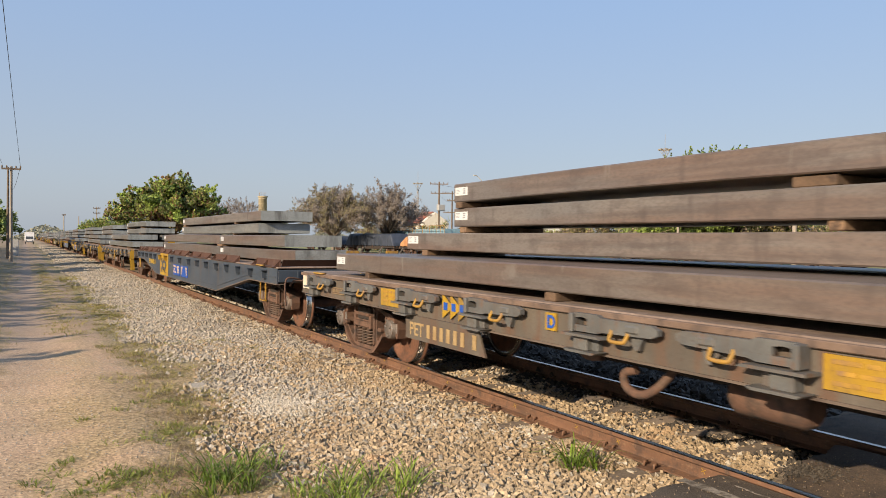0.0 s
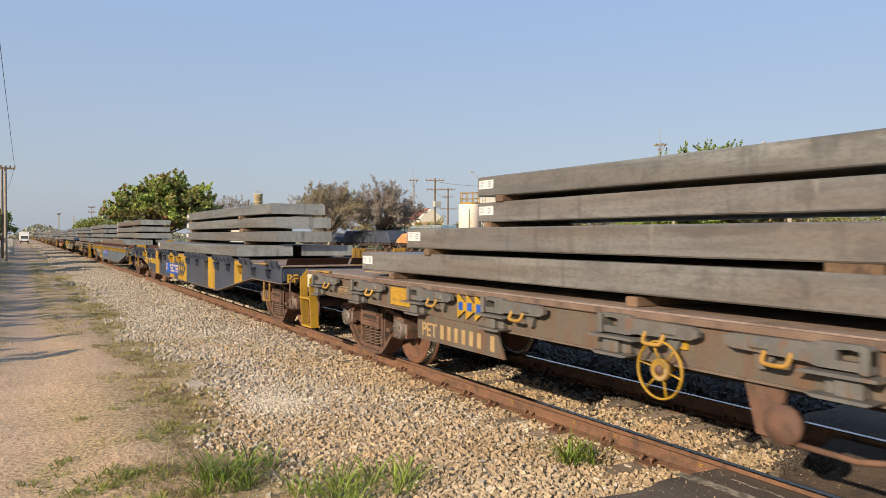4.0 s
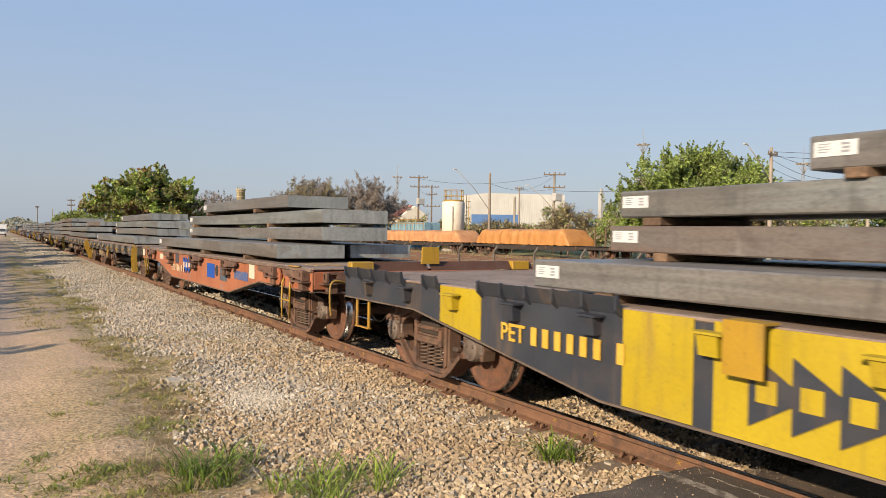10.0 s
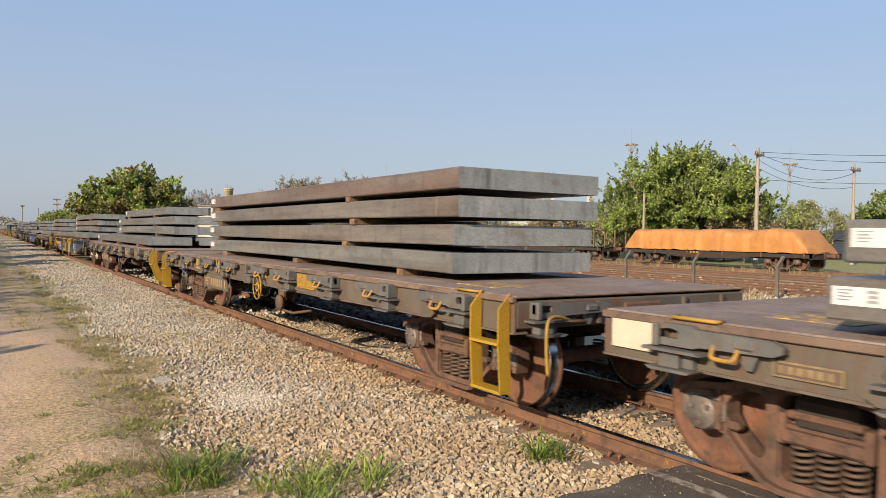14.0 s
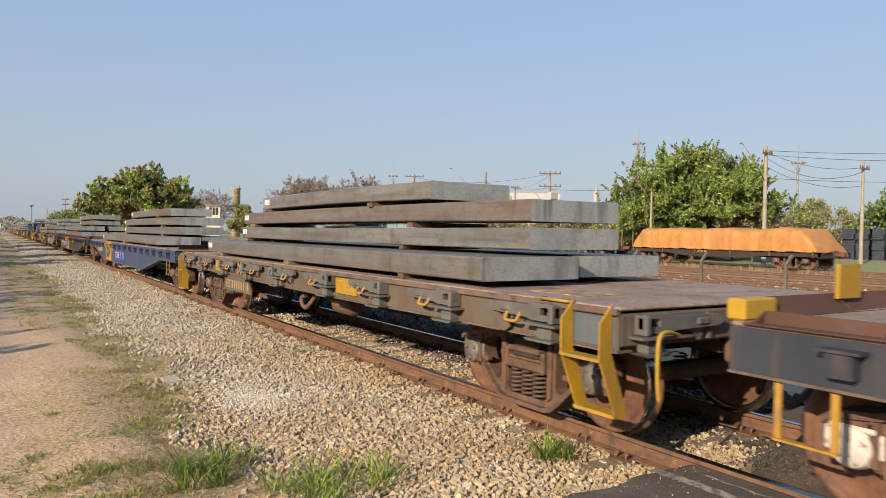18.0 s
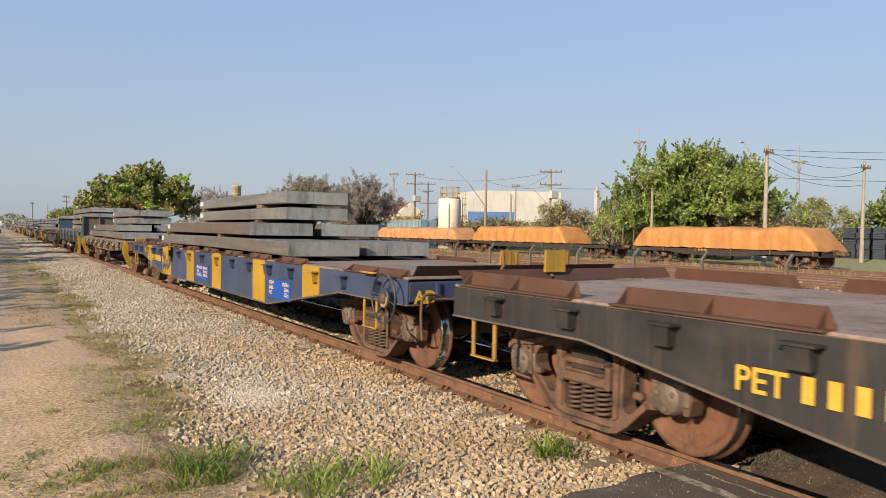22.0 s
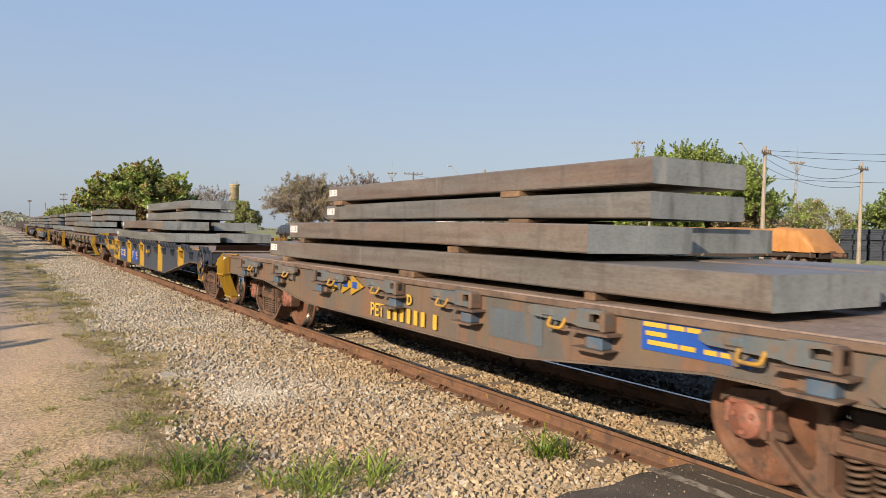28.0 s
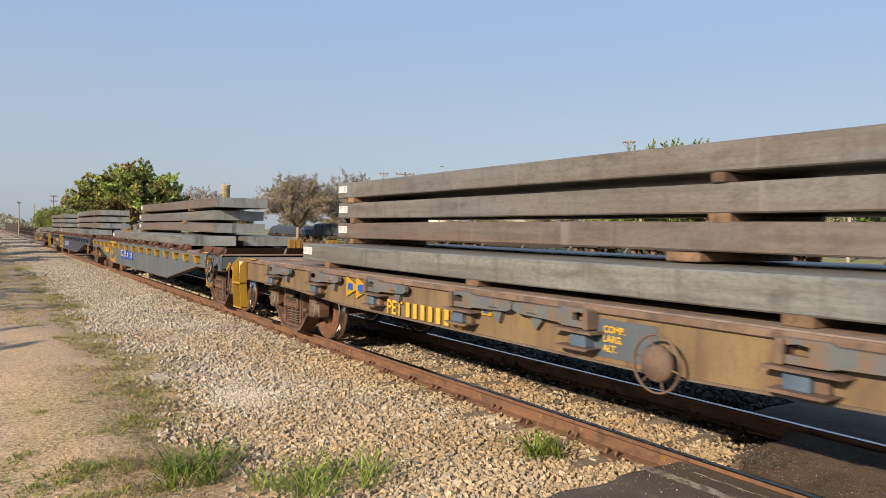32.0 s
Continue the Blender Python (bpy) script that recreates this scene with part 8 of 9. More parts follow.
cable((-1.46, 60.0, 6.65), (-2.4, 18.0, 9.8), 0.15)
cable((-0.36, 60.0, 6.65), (-1.4, 96.0, 6.9), 0.5)


def mast(at, H, label):
    """A slim lattice lighting mast with a round platform on top."""
    t = thing("light_mast", label, "mast", "lighting masts", at=at)
    bm = bmesh.new()
    for k in range(3):
        a = 2 * math.pi * k / 3
        tube(bm, [(0.28 * math.cos(a), 0.28 * math.sin(a), 0), (0.2 * math.cos(a), 0.2 * math.sin(a), H - 2.2)], 0.03, 5)
        for q in range(int(H / 1.2)):
            b = 2 * math.pi * (k + 1) / 3
            z = q * 1.2
            tube(bm, [(0.25 * math.cos(a), 0.25 * math.sin(a), z), (0.25 * math.cos(b), 0.25 * math.sin(b), z + 1.2)], 0.025, 4)
    part("lattice", bm, "concrete", t)
    bm = bmesh.new()
    for k in range(6):
        a = 2 * math.pi * k / 6
        tube(bm, [(0.1, 0, H - 2.4), (0.85 * math.cos(a), 0.85 * math.sin(a), H - 0.9)], 0.03, 5)
        box(bm, 0.85 * math.cos(a) - 0.2, 0.85 * math.cos(a) + 0.2, 0.85 * math.sin(a) - 0.15, 0.85 * math.sin(a) + 0.15, H - 0.95, H - 0.75)
    tube(bm, [(0.85 * math.cos(2 * math.pi * k / 16), 0.85 * math.sin(2 * math.pi * k / 16), H - 0.85) for k in range(16)], 0.05, 5, True)
    part("platform", bm, "concrete", t)
    bm = bmesh.new()
    tube(bm, [(0, 0, H - 2.4), (0, 0, H + 1.6)], 0.03, 4)
    part("spike", bm, "concrete", t)


mast((87.48, 82.14, 0), 17.4, "slim lattice lighting mast with a round platform")
mast((101.57, 63.9, 0), 13.9, "slim lattice lighting mast far behind the yard")
mast((70.1, 132.6, 0), 14.3, "distant lattice lighting mast")

# cables over the yard
for a, b, s in (((45.45, 30.97, 7.7), (52.89, 28.33, 6.9), 0.5), ((45.45, 30.97, 7.3), (52.89, 28.33, 6.6), 0.9), ((45.45, 30.97, 6.7), (52.89, 28.33, 5.6), 0.6),
                ((45.45, 30.97, 7.8), (70.0, 22.0, 9.2), 0.4), ((45.45, 30.97, 7.5), (70.0, 22.0, 8.6), 0.5), ((45.45, 30.97, 5.9), (70.0, 22.0, 6.9), 0.4),
                ((48.38, 57.31, 7.9), (54.75, 71.43, 7.4), 0.4), ((48.38, 57.31, 6.6), (44.2, 62.8, 7.2), 0.5), ((48.38, 57.31, 6.4), (45.45, 30.97, 6.2), 0.5), ((48.38, 57.31, 8.0), (46.85, 82.64, 9.0), 0.8),
                ((46.85, 82.64, 7.8), (55.97, 94.7, 7.7), 0.4)):
    cable(a, b, s, 0.016)


def silo():
    t = thing("storage_silo", "tall white cylindrical tank with a yellow top railing", "tank", at=(40.1, 63.4, 0))
    bm = bmesh.new()
    lathe(bm, [(1.16, 0), (1.16, 5.0), (1.12, 5.1), (0.9, 5.2)], 36, "z")
    part("shell", bm, "white_wall", t)
    bm = bmesh.new()
    lathe(bm, [(1.05, 5.12), (1.05, 5.3)], 24, "z")
    rl = part("railing", bm, "yellow", t, "yellow top railing")
    for k in range(10):
        a = 2 * math.pi * k / 10
        put("post", shape("railing_post", lambda b: tube(b, [(0, 0, 5.1), (0, 0, 6.3)], 0.03, 5), "yellow"), rl, (math.cos(a), math.sin(a), 0))
    for z in (5.7, 6.3):
        put("rail", shape("railing_ring", lambda b: tube(b, [(1.0 * math.cos(2 * math.pi * k / 20), 1.0 * math.sin(2 * math.pi * k / 20), 0) for k in range(20)], 0.03, 5, True), "yellow"), rl, (0, 0, z))
    bm = bmesh.new()
    tube(bm, [(-0.7, -0.98, 0.5), (-0.7, -0.98, 4.6)], 0.06, 6)
    part("pipe", bm, "concrete", t)
    bm = bmesh.new()
    for s in (-0.22, 0.22):
        tube(bm, [(1.35, -0.6 + s, 0), (1.35, -0.6 + s, 5.9)], 0.03, 5)
    for q in range(16):
        tube(bm, [(1.35, -0.82, 0.3 + q * 0.35), (1.35, -0.38, 0.3 + q * 0.35)], 0.02, 4)
    for q in range(6):
        z = 2.2 + q * 0.6
        tube(bm, [(1.35 + 0.36 * math.sin(math.pi * k / 6), -0.82 + 0.44 * k / 6, z) for k in range(7)], 0.02, 4)
    part("ladder", bm, "yellow", t, "yellow caged ladder")


silo()


def warehouse():
    t = thing("warehouse", "large white clad warehouse with a blue lower wall and low roof", "building", at=(95.4, 127.0, 0))
    t.rotation_euler = (0, 0, radians(-37.5))
    W, D = 22.6, 40.0
    bm = bmesh.new()
    n = 16
    vs = []
    for y in (0, D):
        vs.append([bm.verts.new((-W / 2, y, 0))] + [bm.verts.new((-W / 2 + W * k / n, y, 10.3 + 0.75 * min(1.0, k / 4) - 0.3 * k / n)) for k in range(n + 1)] + [bm.verts.new((W / 2, y, 0))])
    bm.faces.new(vs[0])
    bm.faces.new(vs[1][::-1])
    for k in range(len(vs[0])):
        j = (k + 1) % len(vs[0])
        bm.faces.new((vs[0][k], vs[1][k], vs[1][j], vs[0][j]))
    bmesh.ops.recalc_face_normals(bm, faces=bm.faces)
    part("wall", bm, "white_sheet", t, "white sheet cladding")
    bm = bmesh.new()
    for k in range(46):
        x = -W / 2 + 0.2 + k * (W - 0.4) / 45
        box(bm, x - 0.06, x + 0.06, -0.05, 0.0, 4.0, 9.2)
    part("cladding_rib", bm, "white_sheet", t, "ribs of the wall sheets")
    bm = bmesh.new()
    box(bm, -W / 2 + 2.5, -W / 2 + 13, -0.12, 0.0, 0, 6.3)
    part("blue_wall", bm, "blue_sheet", t, "blue lower wall")
    bm = bmesh.new()
    box(bm, -W / 2 + 13.5, -W / 2 + 20, -0.16, -0.12, 1.5, 3.9)
    box(bm, -W / 2 + 22, -W / 2 + 24, -0.16, -0.12, 0.5, 3.4)
    part("door", bm, "glass", t, "dark doorway")
    bm = bmesh.new()
    box(bm, -W / 2 + 11.6, -W / 2 + 12.0, -0.2, 0.0, 0, 10.2)
    part("downpipe", bm, "concrete", t)


warehouse()


def house():
    t = thing("house", "cream house with a red tiled gable roof", "house", at=(62.0, 114.2, 0))
    t.rotation_euler = (0, 0, radians(-30))
    bm = bmesh.new()
    plate(bm, [(-2.4, 0), (2.4, 0), (2.4, 4.9), (0, 6.6), (-2.4, 4.9)], [], -4.5, 3.0)
    bmesh.ops.rotate(bm, cent=(0, 0, 0), matrix=Matrix.Rotation(radians(90), 3, "Z"), verts=bm.verts)
    # gable towards the yard
    bmesh.ops.rotate(bm, cent=(0, 0, 0), matrix=Matrix.Rotation(radians(25), 3, "Z"), verts=bm.verts)
    part("wall", bm, "white_wall", t, "cream plastered wall")
    bm = bmesh.new()
    for s in (-1, 1):
        vs = [bm.verts.new(p) for p in ((s * 2.7, -3.3, 4.72), (s * 2.7, 4.7, 4.72), (0, 4.7, 6.68), (0, -3.3, 6.68), (s * 2.7, -3.3, 4.82), (s * 2.7, 4.7, 4.82), (0, 4.7, 6.8), (0, -3.3, 6.8))]
        for f in ((0, 1, 2, 3), (7, 6, 5, 4), (0, 3, 7, 4), (1, 5, 6, 2), (0, 4, 5, 1)):
            bm.faces.new([vs[q] for q in f])
    bmesh.ops.recalc_face_normals(bm, faces=bm.faces)
    bmesh.ops.rotate(bm, cent=(0, 0, 0), matrix=Matrix.Rotation(radians(25), 3, "Z"), verts=bm.verts)
    part("roof", bm, "roof_tile", t, "red tiled roof")
    for x, z in ((-1.2, 2.9), (1.2, 2.9), (0, 4.6)):
        bm = bmesh.new()
        box(bm, x - 0.4, x + 0.4, -3.06, -2.98, z, z + 0.9)
        bmesh.ops.rotate(bm, cent=(0, 0, 0), matrix=Matrix.Rotation(radians(25), 3, "Z"), verts=bm.verts)
        part("window", bm, "glass", t, "dark window")


house()


def blue_tank():
    t = thing("blue_basin", "long pale blue steel basin with yellow railings", "tank", at=(43.0, 81.4, 0))
    t.rotation_euler = (0, 0, radians(-90))
    bm = bmesh.new()
    box(bm, -7.0, 7.0, 0, 2.2, 0, 3.15, 0.05)
    part("basin", bm, "pale_blue", t)
    for k in range(14):
        bm = bmesh.new()
        x = -6.9 + k * 1.06
        box(bm, x - 0.05, x + 0.05, -0.08, 0, 0, 3.1)
        part("rib", bm, "pale_blue", t)
    bm = bmesh.new()
    for k in range(18):
        x = -7.7 + k * 0.9
        tube(bm, [(x, -0.4, 1.6), (x, -0.4, 3.5)], 0.03, 4)
    for z in (3.0, 3.5):
        tube(bm, [(-7.7, -0.4, z), (7.6, -0.4, z)], 0.03, 4)
    part("railing", bm, "yellow_dirty", t, "yellow handrail")


blue_tank()


def towers():
    t = thing("guard_hut", "small off-white lookout hut with a window under a flat roof", "hut", at=(23.42, 92.07, 0))
    t.rotation_euler = (0, 0, radians(-14))
    bm = bmesh.new()
    box(bm, -0.85, 0.85, 0, 1.7, 0, 4.7, 0.02)
    part("wall", bm, "white_wall", t)
    bm = bmesh.new()
    box(bm, -1.0, 1.0, -0.15, 1.85, 4.7, 4.88, 0.02)
    part("roof", bm, "concrete", t)
    bm = bmesh.new()
    box(bm, -0.45, 0.6, -0.02, 0.05, 3.6, 4.55)
    wn_ = part("window", bm, "glass", t, "barred window")
    bm = bmesh.new()
    for x in (-0.1, 0.25):
        box(bm, x - 0.03, x + 0.03, -0.04, -0.02, 3.6, 4.55)
    part("mullion", bm, "white_wall", wn_)
    t = thing("water_tower", "slender pale concrete water tower", "water tower", at=(54.86, 192.33, 0))
    bm = bmesh.new()
    lathe(bm, [(1.1, 0), (1.1, 12.6), (1.3, 12.7), (1.3, 13.0)], 20, "z")
    for q in range(9):
        lathe(bm, [(1.16, 1 + q * 1.4), (1.16, 1.14 + q * 1.4)], 20, "z")
    part("shaft", bm, "tower_tan", t)
    bm = bmesh.new()
    for k in range(8):
        a = 2 * math.pi * k / 8
        tube(bm, [(0.9 * math.cos(a), 0.9 * math.sin(a), 13), (0.9 * math.cos(a), 0.9 * math.sin(a), 14)], 0.04, 4)
    part("railing", bm, "concrete", t)
    t = thing("chimney_tower", "slender white square tower behind the shrubs", "tower", at=(124.5, 130.0, 0))
    bm = bmesh.new()
    box(bm, -0.5, 0.5, -0.5, 0.5, 0, 12.5)
    box(bm, -0.25, 0.25, -0.25, 0.25, 12.5, 13.5)
    part("shaft", bm, "white_sheet", t)


towers()


def far_wall():
    """Rusty trackside fence beyond the tail of the train."""
    t = thing("trackside_fence", "row of rusty fence posts and panels along the far line", "fence", at=(0, 0, 0))
    for k in range(26):
        bm = bmesh.new()
        y = 138 + k * 2.4
        box(bm, 7.95, 8.07, y - 0.06, y + 0.06, -0.5, 1.25 + 0.25 * math.sin(k * 2.1))
        part("post", bm, "rust_dark", t)
    for z in (0.3, 0.95):
        bm = bmesh.new()
        box(bm, 7.98, 8.04, 137, 200, z, z + 0.09)
        part("fence_rail", bm, "rust_dark", t)
    for k in range(16):
        bm = bmesh.new()
        y = 203 + k * 6
        box(bm, 7.9, 8.2, y, y + 5.7, -0.4, 1.9 + 0.12 * math.sin(k * 1.7), 0.02)
        part("panel", bm, "rust_dark", t)


far_wall()


def truck():
    t = thing("box_truck", "white box truck standing on the dirt lane", "truck", at=(0.75, 190.0, -0.25))
    t.scale = (0.85, 0.85, 0.85)
    bm = bmesh.new()
    box(bm, -1.15, 1.15, 1.6, 7.2, 0.9, 3.2, 0.04)
    part("cargo_box", bm, "truck_white", t)
    bm = bmesh.new()
    plate(bm, [(0.0, 0.55), (0.0, 1.25), (0.35, 2.1), (1.5, 2.15), (1.5, 0.55)], [], -1.0, 1.0)
    cab = part("cab", bm, "truck_white", t)
    bm = bmesh.new()
    vs = [bm.verts.new(p) for p in ((-0.88, -0.02, 1.3), (0.88, -0.02, 1.3), (0.85, 0.30, 2.03), (-0.85, 0.30, 2.03))]
    bm.faces.new(vs)
    part("windscreen", bm, "glass", cab)
    bm = bmesh.new()
    box(bm, -0.95, 0.95, -0.05, 0.02, 0.45, 0.72, 0.02)
    part("bumper", bm, "rubber", cab)
    for s in (-0.75, 0.75):
        bm = bmesh.new()
        box(bm, s - 0.15, s + 0.15, -0.03, 0.0, 0.8, 1.0, 0.02)
        part("headlight", bm, "tread", cab)
    for y in (0.8, 5.6):
        for s in (-0.9, 0.9):
            bm = bmesh.new()
            lathe(bm, [(0.2, -0.14), (0.44, -0.12), (0.46, 0), (0.44, 0.12), (0.2, 0.14)], 18, at=(s, y, 0.46))
            part("tyre", bm, "rubber", t)


truck()


def lane_side():
    """The tree row and meter box on the lane's left, whose shade falls on the lane."""
    row = [(-8.0 - 0.3 * math.sin(k * 1.3), 16.2 + 1.7 * k, 4.25 + 0.25 * math.sin(k * 2.3), 2.2) for k in range(23)] + [(-8.2 - 0.3 * math.sin(k * 1.3), 55 + 2.6 * k, 4.6, 2.6) for k in range(26)]
    for k, (x, y, h, r) in enumerate(row + list(((-8.0, 10.2, 3.85, 1.7), (-8.0, 12.0, 4.1, 1.7),
                                      (-6.5, 42.0, 5.0, 2.4), (-6.0, 52.0, 5.5, 2.6), (-5.5, 66.0, 6.0, 2.8), (-5.2, 80.0, 7.0, 3.4), (-5.0, 95.0, 7.0, 3.4), (-4.6, 112.0, 7.0, 3.4), (-4.4, 132.0, 7.0, 3.4)))):
        hedge = x < -7
        tree("lane_tree", "dark green tree beside the dirt lane", (x, y, -0.1), h, r, 110 + k, 210 if hedge else 3200, 0.26, ("leaf_dark", "leaf"), "bark", 0.18, 0.1 if hedge else 0.2, mounds=18, shoots=70 if hedge else 0, plume=0.7 if hedge else 0.0)
    bm = bmesh.new()
    box(bm, -0.35, 0.35, -0.2, 0.2, 0, 1.5, 0.03)
    ob = tagged(part("meter_cabinet", bm, "white_sheet"), "white meter cabinet beside the lane", "cabinet")
    ob.location = (-0.9, 78.0, -0.2)
    rng = np.random.default_rng(77)
    # low wood on the horizon, its air haze painted into the leaf colour
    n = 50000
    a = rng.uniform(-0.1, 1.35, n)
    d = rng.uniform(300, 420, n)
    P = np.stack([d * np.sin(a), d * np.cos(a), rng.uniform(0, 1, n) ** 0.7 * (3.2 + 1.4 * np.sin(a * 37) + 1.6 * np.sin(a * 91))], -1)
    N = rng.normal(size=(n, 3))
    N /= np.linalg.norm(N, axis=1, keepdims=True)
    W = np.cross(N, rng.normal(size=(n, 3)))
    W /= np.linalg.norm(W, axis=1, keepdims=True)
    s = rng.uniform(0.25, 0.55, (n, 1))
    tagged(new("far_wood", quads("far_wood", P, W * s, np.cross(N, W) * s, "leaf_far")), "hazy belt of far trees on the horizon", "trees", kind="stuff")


lane_side()


def grass_tufts():
    """Fresh tufts and straw along the lane's edge and in the ballast."""
    rng = np.random.default_rng(41)

    def blades(name, spots, mat, hmin, hmax, width, label, flop=(0.2, 0.9)):
        """Arching blades that fan out from the middle of each spot."""
        V, F = [], []
        for x, y, r, n in spots:
            for _ in range(n):
                a, q = rng.uniform(0, 2 * math.pi), r * math.sqrt(rng.uniform())
                bx, by = x + q * math.cos(a), y + q * math.sin(a)
                z = lie(bx, by) - 0.005
                h = rng.uniform(hmin, hmax)
                d = a + rng.normal() * 0.7
                lean = rng.uniform(*flop) * h
                ux, uy = math.cos(d + 1.57) * width, math.sin(d + 1.57) * width
                cx, cy = math.cos(d) * lean, math.sin(d) * lean
                b = len(V)
                for u, up, wd in ((0, 0, 1.0), (0.25, 0.55, 1.0), (0.62, 0.88, 0.7)):
                    V.extend([(bx + cx * u - ux * wd, by + cy * u - uy * wd, z + h * up), (bx + cx * u + ux * wd, by + cy * u + uy * wd, z + h * up)])
                V.append((bx + cx * 1.15, by + cy * 1.15, z + h * (0.95 if lean < h * 0.6 else 0.75)))
                F.extend([(b, b + 1, b + 3, b + 2), (b + 2, b + 3, b + 5, b + 4), (b + 4, b + 5, b + 6)])
        tagged(new(name, rawmesh(name, V, F, mat)), label, "grass", kind="stuff")

    def clumps(spots, size, n):
        """Each patch broken into tight clumps."""
        out = []
        for x, y, r, k in spots:
            for _ in range(k):
                out.append((x + rng.normal() * r * 0.5, y + rng.normal() * r * 0.5, size, n))
        return out
    tall = clumps([(1.42, 5.75, 0.30, 12), (1.6, 6.0, 0.22, 4), (2.15, 4.98, 0.30, 13), (2.42, 4.85, 0.25, 5), (1.85, 5.3, 0.3, 2), (4.0, 4.7, 0.10, 6), (4.12, 4.62, 0.09, 2)], 0.07, 13)
    blades("grass_tufts", tall, "grass", 0.06, 0.25, 0.0058, "fresh green grass tufts in the gravel's edge", (0.6, 2.0))
    stalks = clumps([(1.40, 5.72, 0.4, 9), (2.2, 4.95, 0.4, 9), (1.1, 6.1, 0.4, 6)], 0.06, 8)
    blades("straw_stalks", stalks, "straw", 0.06, 0.2, 0.003, "dry straw stalks among the green tufts", (0.6, 2.0))
    low = clumps([(1.3, 7.58, 0.3, 24), (1.0, 7.25, 0.3, 10), (1.62, 7.45, 0.2, 9), (0.66, 6.25, 0.3, 26), (0.36, 6.0, 0.25, 12), (0.92, 6.1, 0.25, 10), (0.3, 6.9, 0.15, 4), (0.17, 6.5, 0.15, 4), (0.56, 8.45, 0.1, 2), (0.9, 8.67, 0.1, 2), (0.75, 5.5, 0.4, 16), (0.28, 5.25, 0.4, 14), (1.1, 5.4, 0.3, 9),
                  (3.1, 10.4, 0.35, 12), (3.08, 12.2, 0.4, 14), (2.6, 14.0, 0.6, 18), (3.0, 17.5, 0.7, 18), (2.3, 17.0, 0.8, 24), (2.2, 21.0, 0.9, 26), (1.5, 9.0, 0.5, 10)], 0.07, 14)
    blades("low_grass", low, "grass_low", 0.015, 0.05, 0.0048, "low creeping grass on the lane's edge", (0.8, 2.6))
    thatch = clumps([(1.14, 6.45, 0.5, 60), (1.5, 7.0, 0.45, 40), (0.9, 5.6, 0.5, 50), (1.6, 8.2, 0.4, 34), (1.62, 9.4, 0.35, 30), (1.7, 10.8, 0.35, 30), (1.8, 12.4, 0.35, 30), (1.95, 14.4, 0.35, 30)], 0.09, 12)
    blades("matted_thatch", thatch, "thatch", 0.008, 0.03, 0.0035, "matted brown dead grass beside the lane", (1.2, 4.5))
    edge_green = clumps([(1.75 + 0.3 * math.sin(k * 2.7), 8.6 + k * 0.5, 0.45, 11) for k in range(62)] + [(2.19, 29.1, 0.7, 22), (2.23, 21.4, 0.6, 22), (2.54, 18.3, 0.6, 24), (3.02, 17.3, 0.5, 20), (3.21, 14.4, 0.45, 20), (3.12, 12.4, 0.4, 18), (3.15, 11.1, 0.35, 16), (2.75, 13.5, 0.45, 20), (3.2, 21.1, 0.5, 14),
                                                                                                           (3.1, 27.0, 0.6, 14), (1.76, 50.0, 1.2, 30), (1.6, 37.0, 1.0, 30), (2.1, 24.5, 0.6, 20), (2.0, 33.0, 0.8, 24)], 0.08, 16)
    blades("edge_grass", edge_green, "straw_green", 0.02, 0.06, 0.005, "yellow-green creeping grass on the gravel's edge", (0.8, 3.0))
    dry = clumps([(1.6 + 0.5 * math.sin(k * 1.9) + 0.012 * k, 4.3 + k * 0.3, 0.5, 8) for k in range(60)], 0.08, 9)
    blades("dry_grass", dry, "straw", 0.015, 0.05, 0.003, "dry straw grass between lane and gravel", (0.8, 3.2))
    strip = [(0.72 + 0.2 * math.sin(k * 2.1), 15.5 + k * 0.45, 0.26, 42) for k in range(90)]
    blades("lane_strip_grass", strip, "straw_green", 0.02, 0.06, 0.006, "short grass strip between the lane's wheel tracks", (0.8, 3.0))
    verge = [(-0.9 + 0.3 * math.sin(k), 14 + k * 1.1, 0.6, 60) for k in range(40)]
    blades("verge_grass", verge, "straw_green", 0.02, 0.07, 0.005, "low green verge grass along the lane", (0.8, 2.6))
    yardg = [(20.5 + 1.2 * math.sin(k * 2.3), 14 + k * 0.7, 0.7, 26) for k in range(46)] + [(36.5 + 0.7 * math.sin(k * 1.3), 20 + k * 1.0, 0.9, 30) for k in range(50)]
    blades("yard_grass", yardg, "straw", 0.15, 0.5, 0.012, "tall dry yard grass along the fence and tracks")


grass_tufts()
# a pale dusty spill and a flat stone on the gravel's edge
dust_rng = np.random.default_rng(9)
a_, r_ = dust_rng.uniform(0, 2 * math.pi, 2600), dust_rng.normal(size=2600) * 0.34
px_, py_ = 2.52 + r_ * np.cos(a_) * 0.72, 8.05 + r_ * np.sin(a_) * 1.3
M["dust_stone"] = surface("pale_lime_chips", (0.368, 0.328, 0.264), (0.44, 0.4, 0.336), 0.8, 0.95, 0.0, 0.3, 40, None, 0.62, 1.0, 0.0, 0.2, speck=0.3)
stones("pale_chips", px_, py_, ground_z(px_, py_) + 0.03, dust_rng.uniform(0.008, 0.021, 2600), "dust_stone", "pale spilled stone chips on the ballast shoulder")
bm = bmesh.new()
plate(bm, [(-0.16, 0.0), (-0.1, 0.05), (0.12, 0.06), (0.17, 0.01), (0.1, -0.02)], [], -0.09, 0.1)
ob = tagged(part("flat_stone", bm, "stone_grey"), "flat grey stone lying on the gravel's edge", "stone")
ob.location = (1.95, 9.72, lie(1.95, 9.72) - 0.015)


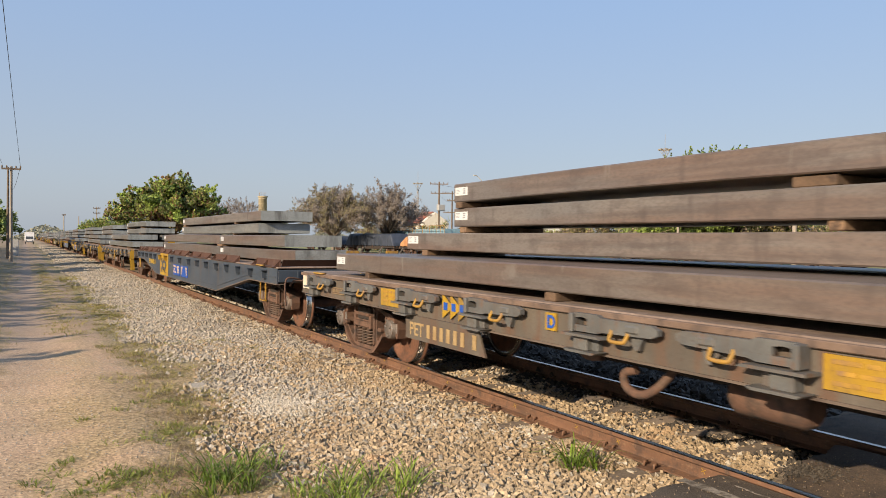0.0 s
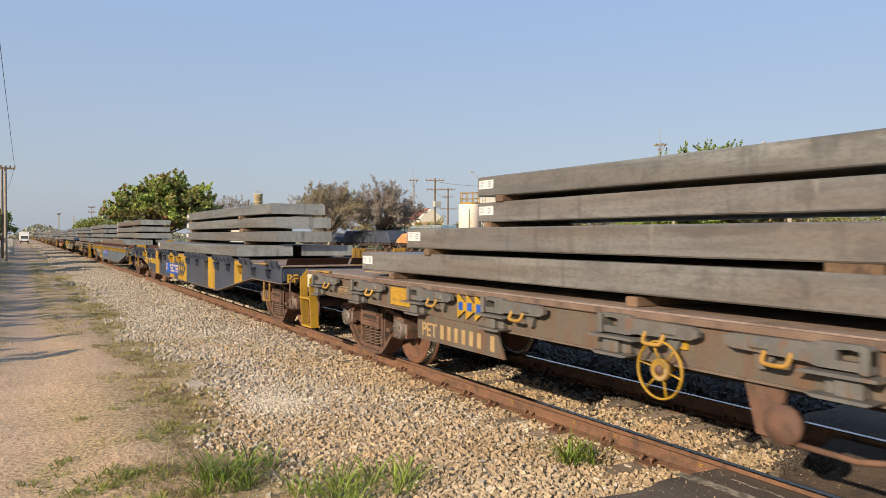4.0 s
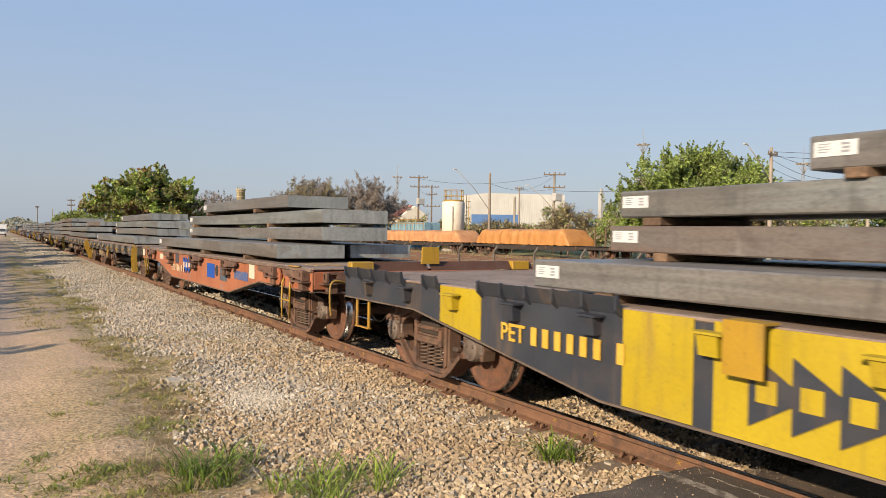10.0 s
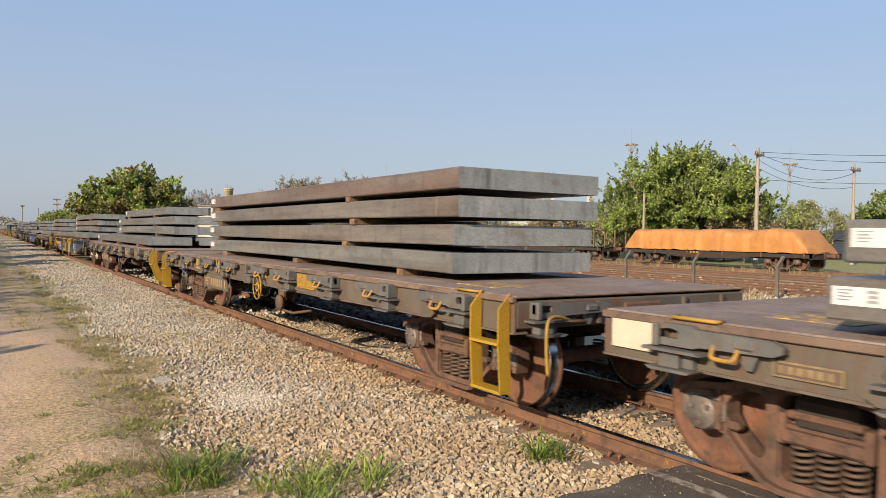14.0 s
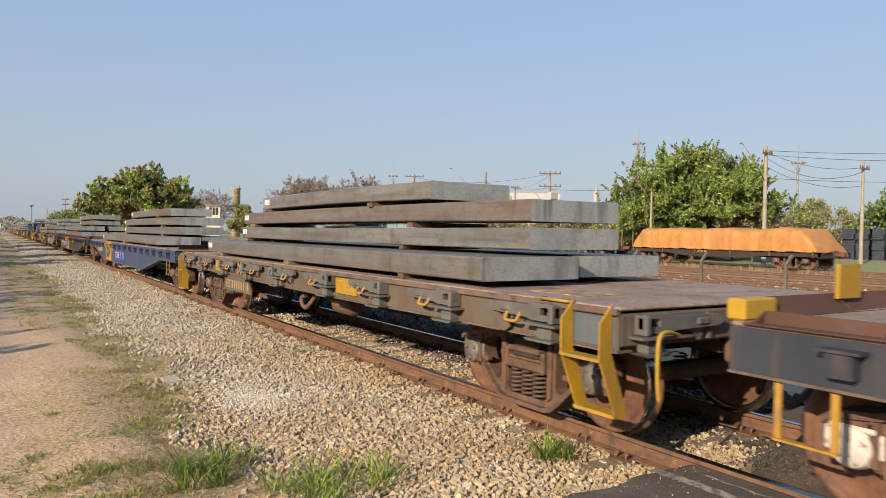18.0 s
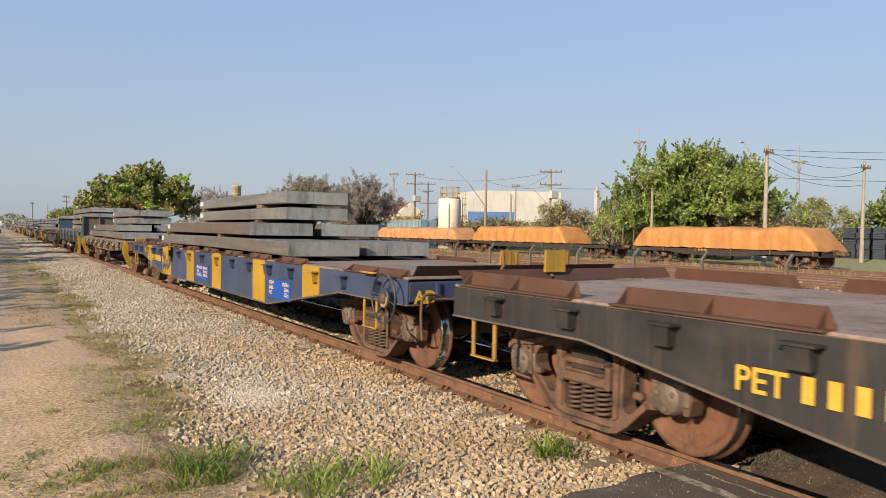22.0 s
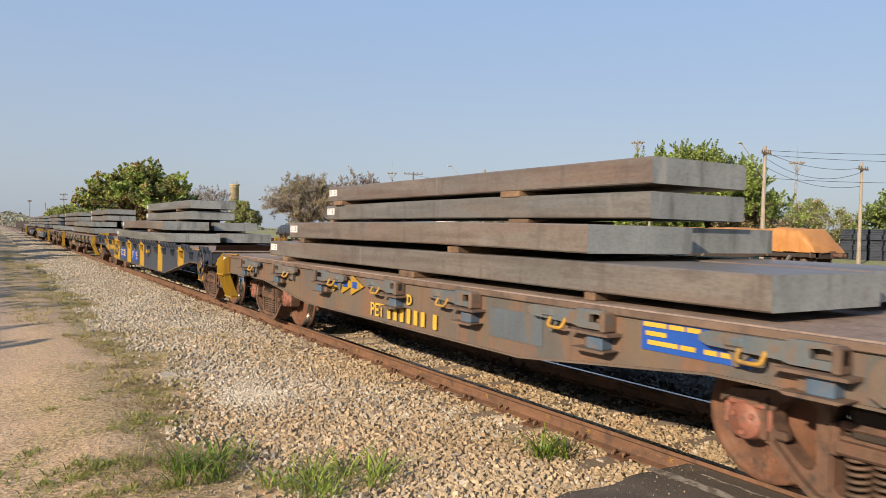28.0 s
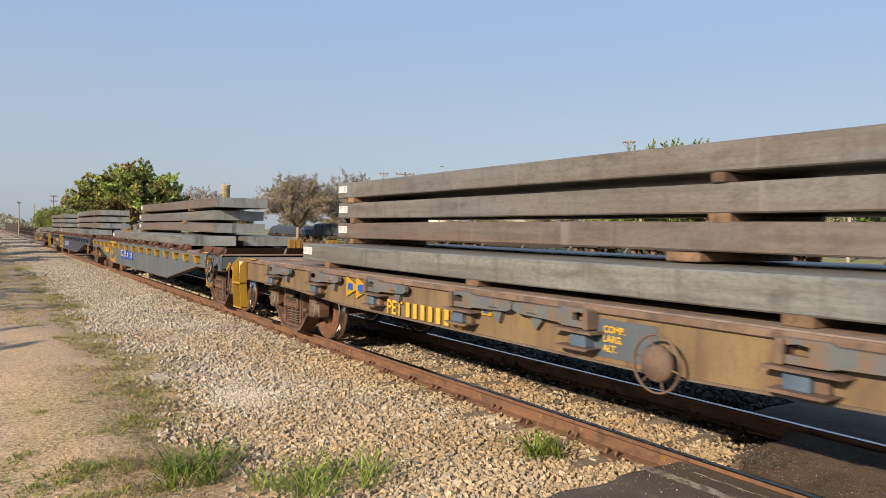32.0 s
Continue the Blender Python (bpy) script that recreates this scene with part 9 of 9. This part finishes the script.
def sleepers():
    """Old wooden sleepers under the line, their ends bare in the gravel, with tie plates and clips."""
    sl = shape("sleeper", lambda b: box(b, -1.4, 1.4, -0.115, 0.115, -0.13, 0.0, 0.012), "sleeper")

    def tie(b):
        box(b, -0.17, 0.17, -0.09, 0.09, 0.0, 0.016, 0.004)
        for s in (-1, 1):
            for y in (-0.055, 0.055):
                tube(b, [(s * 0.1, y, 0.01), (s * 0.1, y, 0.05), (s * 0.06, y, 0.045)], 0.014, 5)
    tp = shape("tie_plate", tie, "rail")
    track = thing("track_bed", "wooden sleepers with rusty tie plates under the line", "track", kind="structure")
    for k in range(95):
        y = (k + 0.5) * 0.58 + 2.9
        s = put("sleeper", sl, track, (TRACK + 0.05 * math.sin(k * 2.7), y, -0.178))
        if y < 26:
            for d in (-1, 1):
                put("tie_plate", tp, s, (d * (GAUGE / 2 + 0.036), 0, 0.0))


sleepers()
# chalk crosses on the near rail's web
bm = bmesh.new()
for k in range(14):
    y = 3.9 + k * 0.83 + 0.15 * math.sin(k * 2.2)
    for a in (0.9, -0.5):
        c, s = math.cos(a), math.sin(a)
        x = TRACK - GAUGE / 2 - 0.036 - 0.0125
        w = 0.028
        vs = [bm.verts.new((x, y + c * u - s * v, -0.085 + s * u + c * v)) for u, v in ((-w, -0.003), (w, -0.003), (w, 0.003), (-w, 0.003))]
        bm.faces.new(vs)
tagged(part("chalk_marks", bm, "yellow"), "yellow chalk crosses on the rail web", "marks", kind="structure")

# stacked dark crates by the yard's edge
bm0 = shape("crate", lambda b: [box(b, -0.6, 0.6, -0.5, 0.5, z, z + 0.09, 0.01) for z in (0.0, 0.16, 0.32)] + [box(b, x - 0.06, x + 0.06, -0.5, 0.5, 0.09, 0.32) for x in (-0.5, 0, 0.5)], "tarp_navy")
for i in range(4):
    for j in range(6):
        ob = tagged(new("crate", bm0), "black slatted plastic crate in a stack", "crate", "stacked crates")
        ob.location = (59.0 + 0.2 * math.sin(j * 3), 28.9 + i * 1.15, 0.1 + j * 0.42)


# ---------- what moves ----------
def motions():
    end = 32.0
    for ob, x, y, z in MOVERS:
        walk(ob, [(0.0, pose(x, y, z)), (end, pose(x, y - SPEED * end, z))])
    turn = math.degrees(SPEED / FPS / WHEEL)
    for ob, (x, y, z), front in WHEELSETS:
        a = max(0, math.ceil((front - 42.0) / SPEED * FPS))
        b = min(round(end * FPS), math.ceil((front + 21.0) / SPEED * FPS))
        rows = [(0.0, pose(x, y, z))] if a > 0 else []
        rows += [(k / FPS, pose(x, y, z, (k - max(a, 0)) * turn)) for k in range(a, b + 1)]
        if b < round(end * FPS):
            rows.append((end, rows[-1][1]))
        walk(ob, rows)


motions()
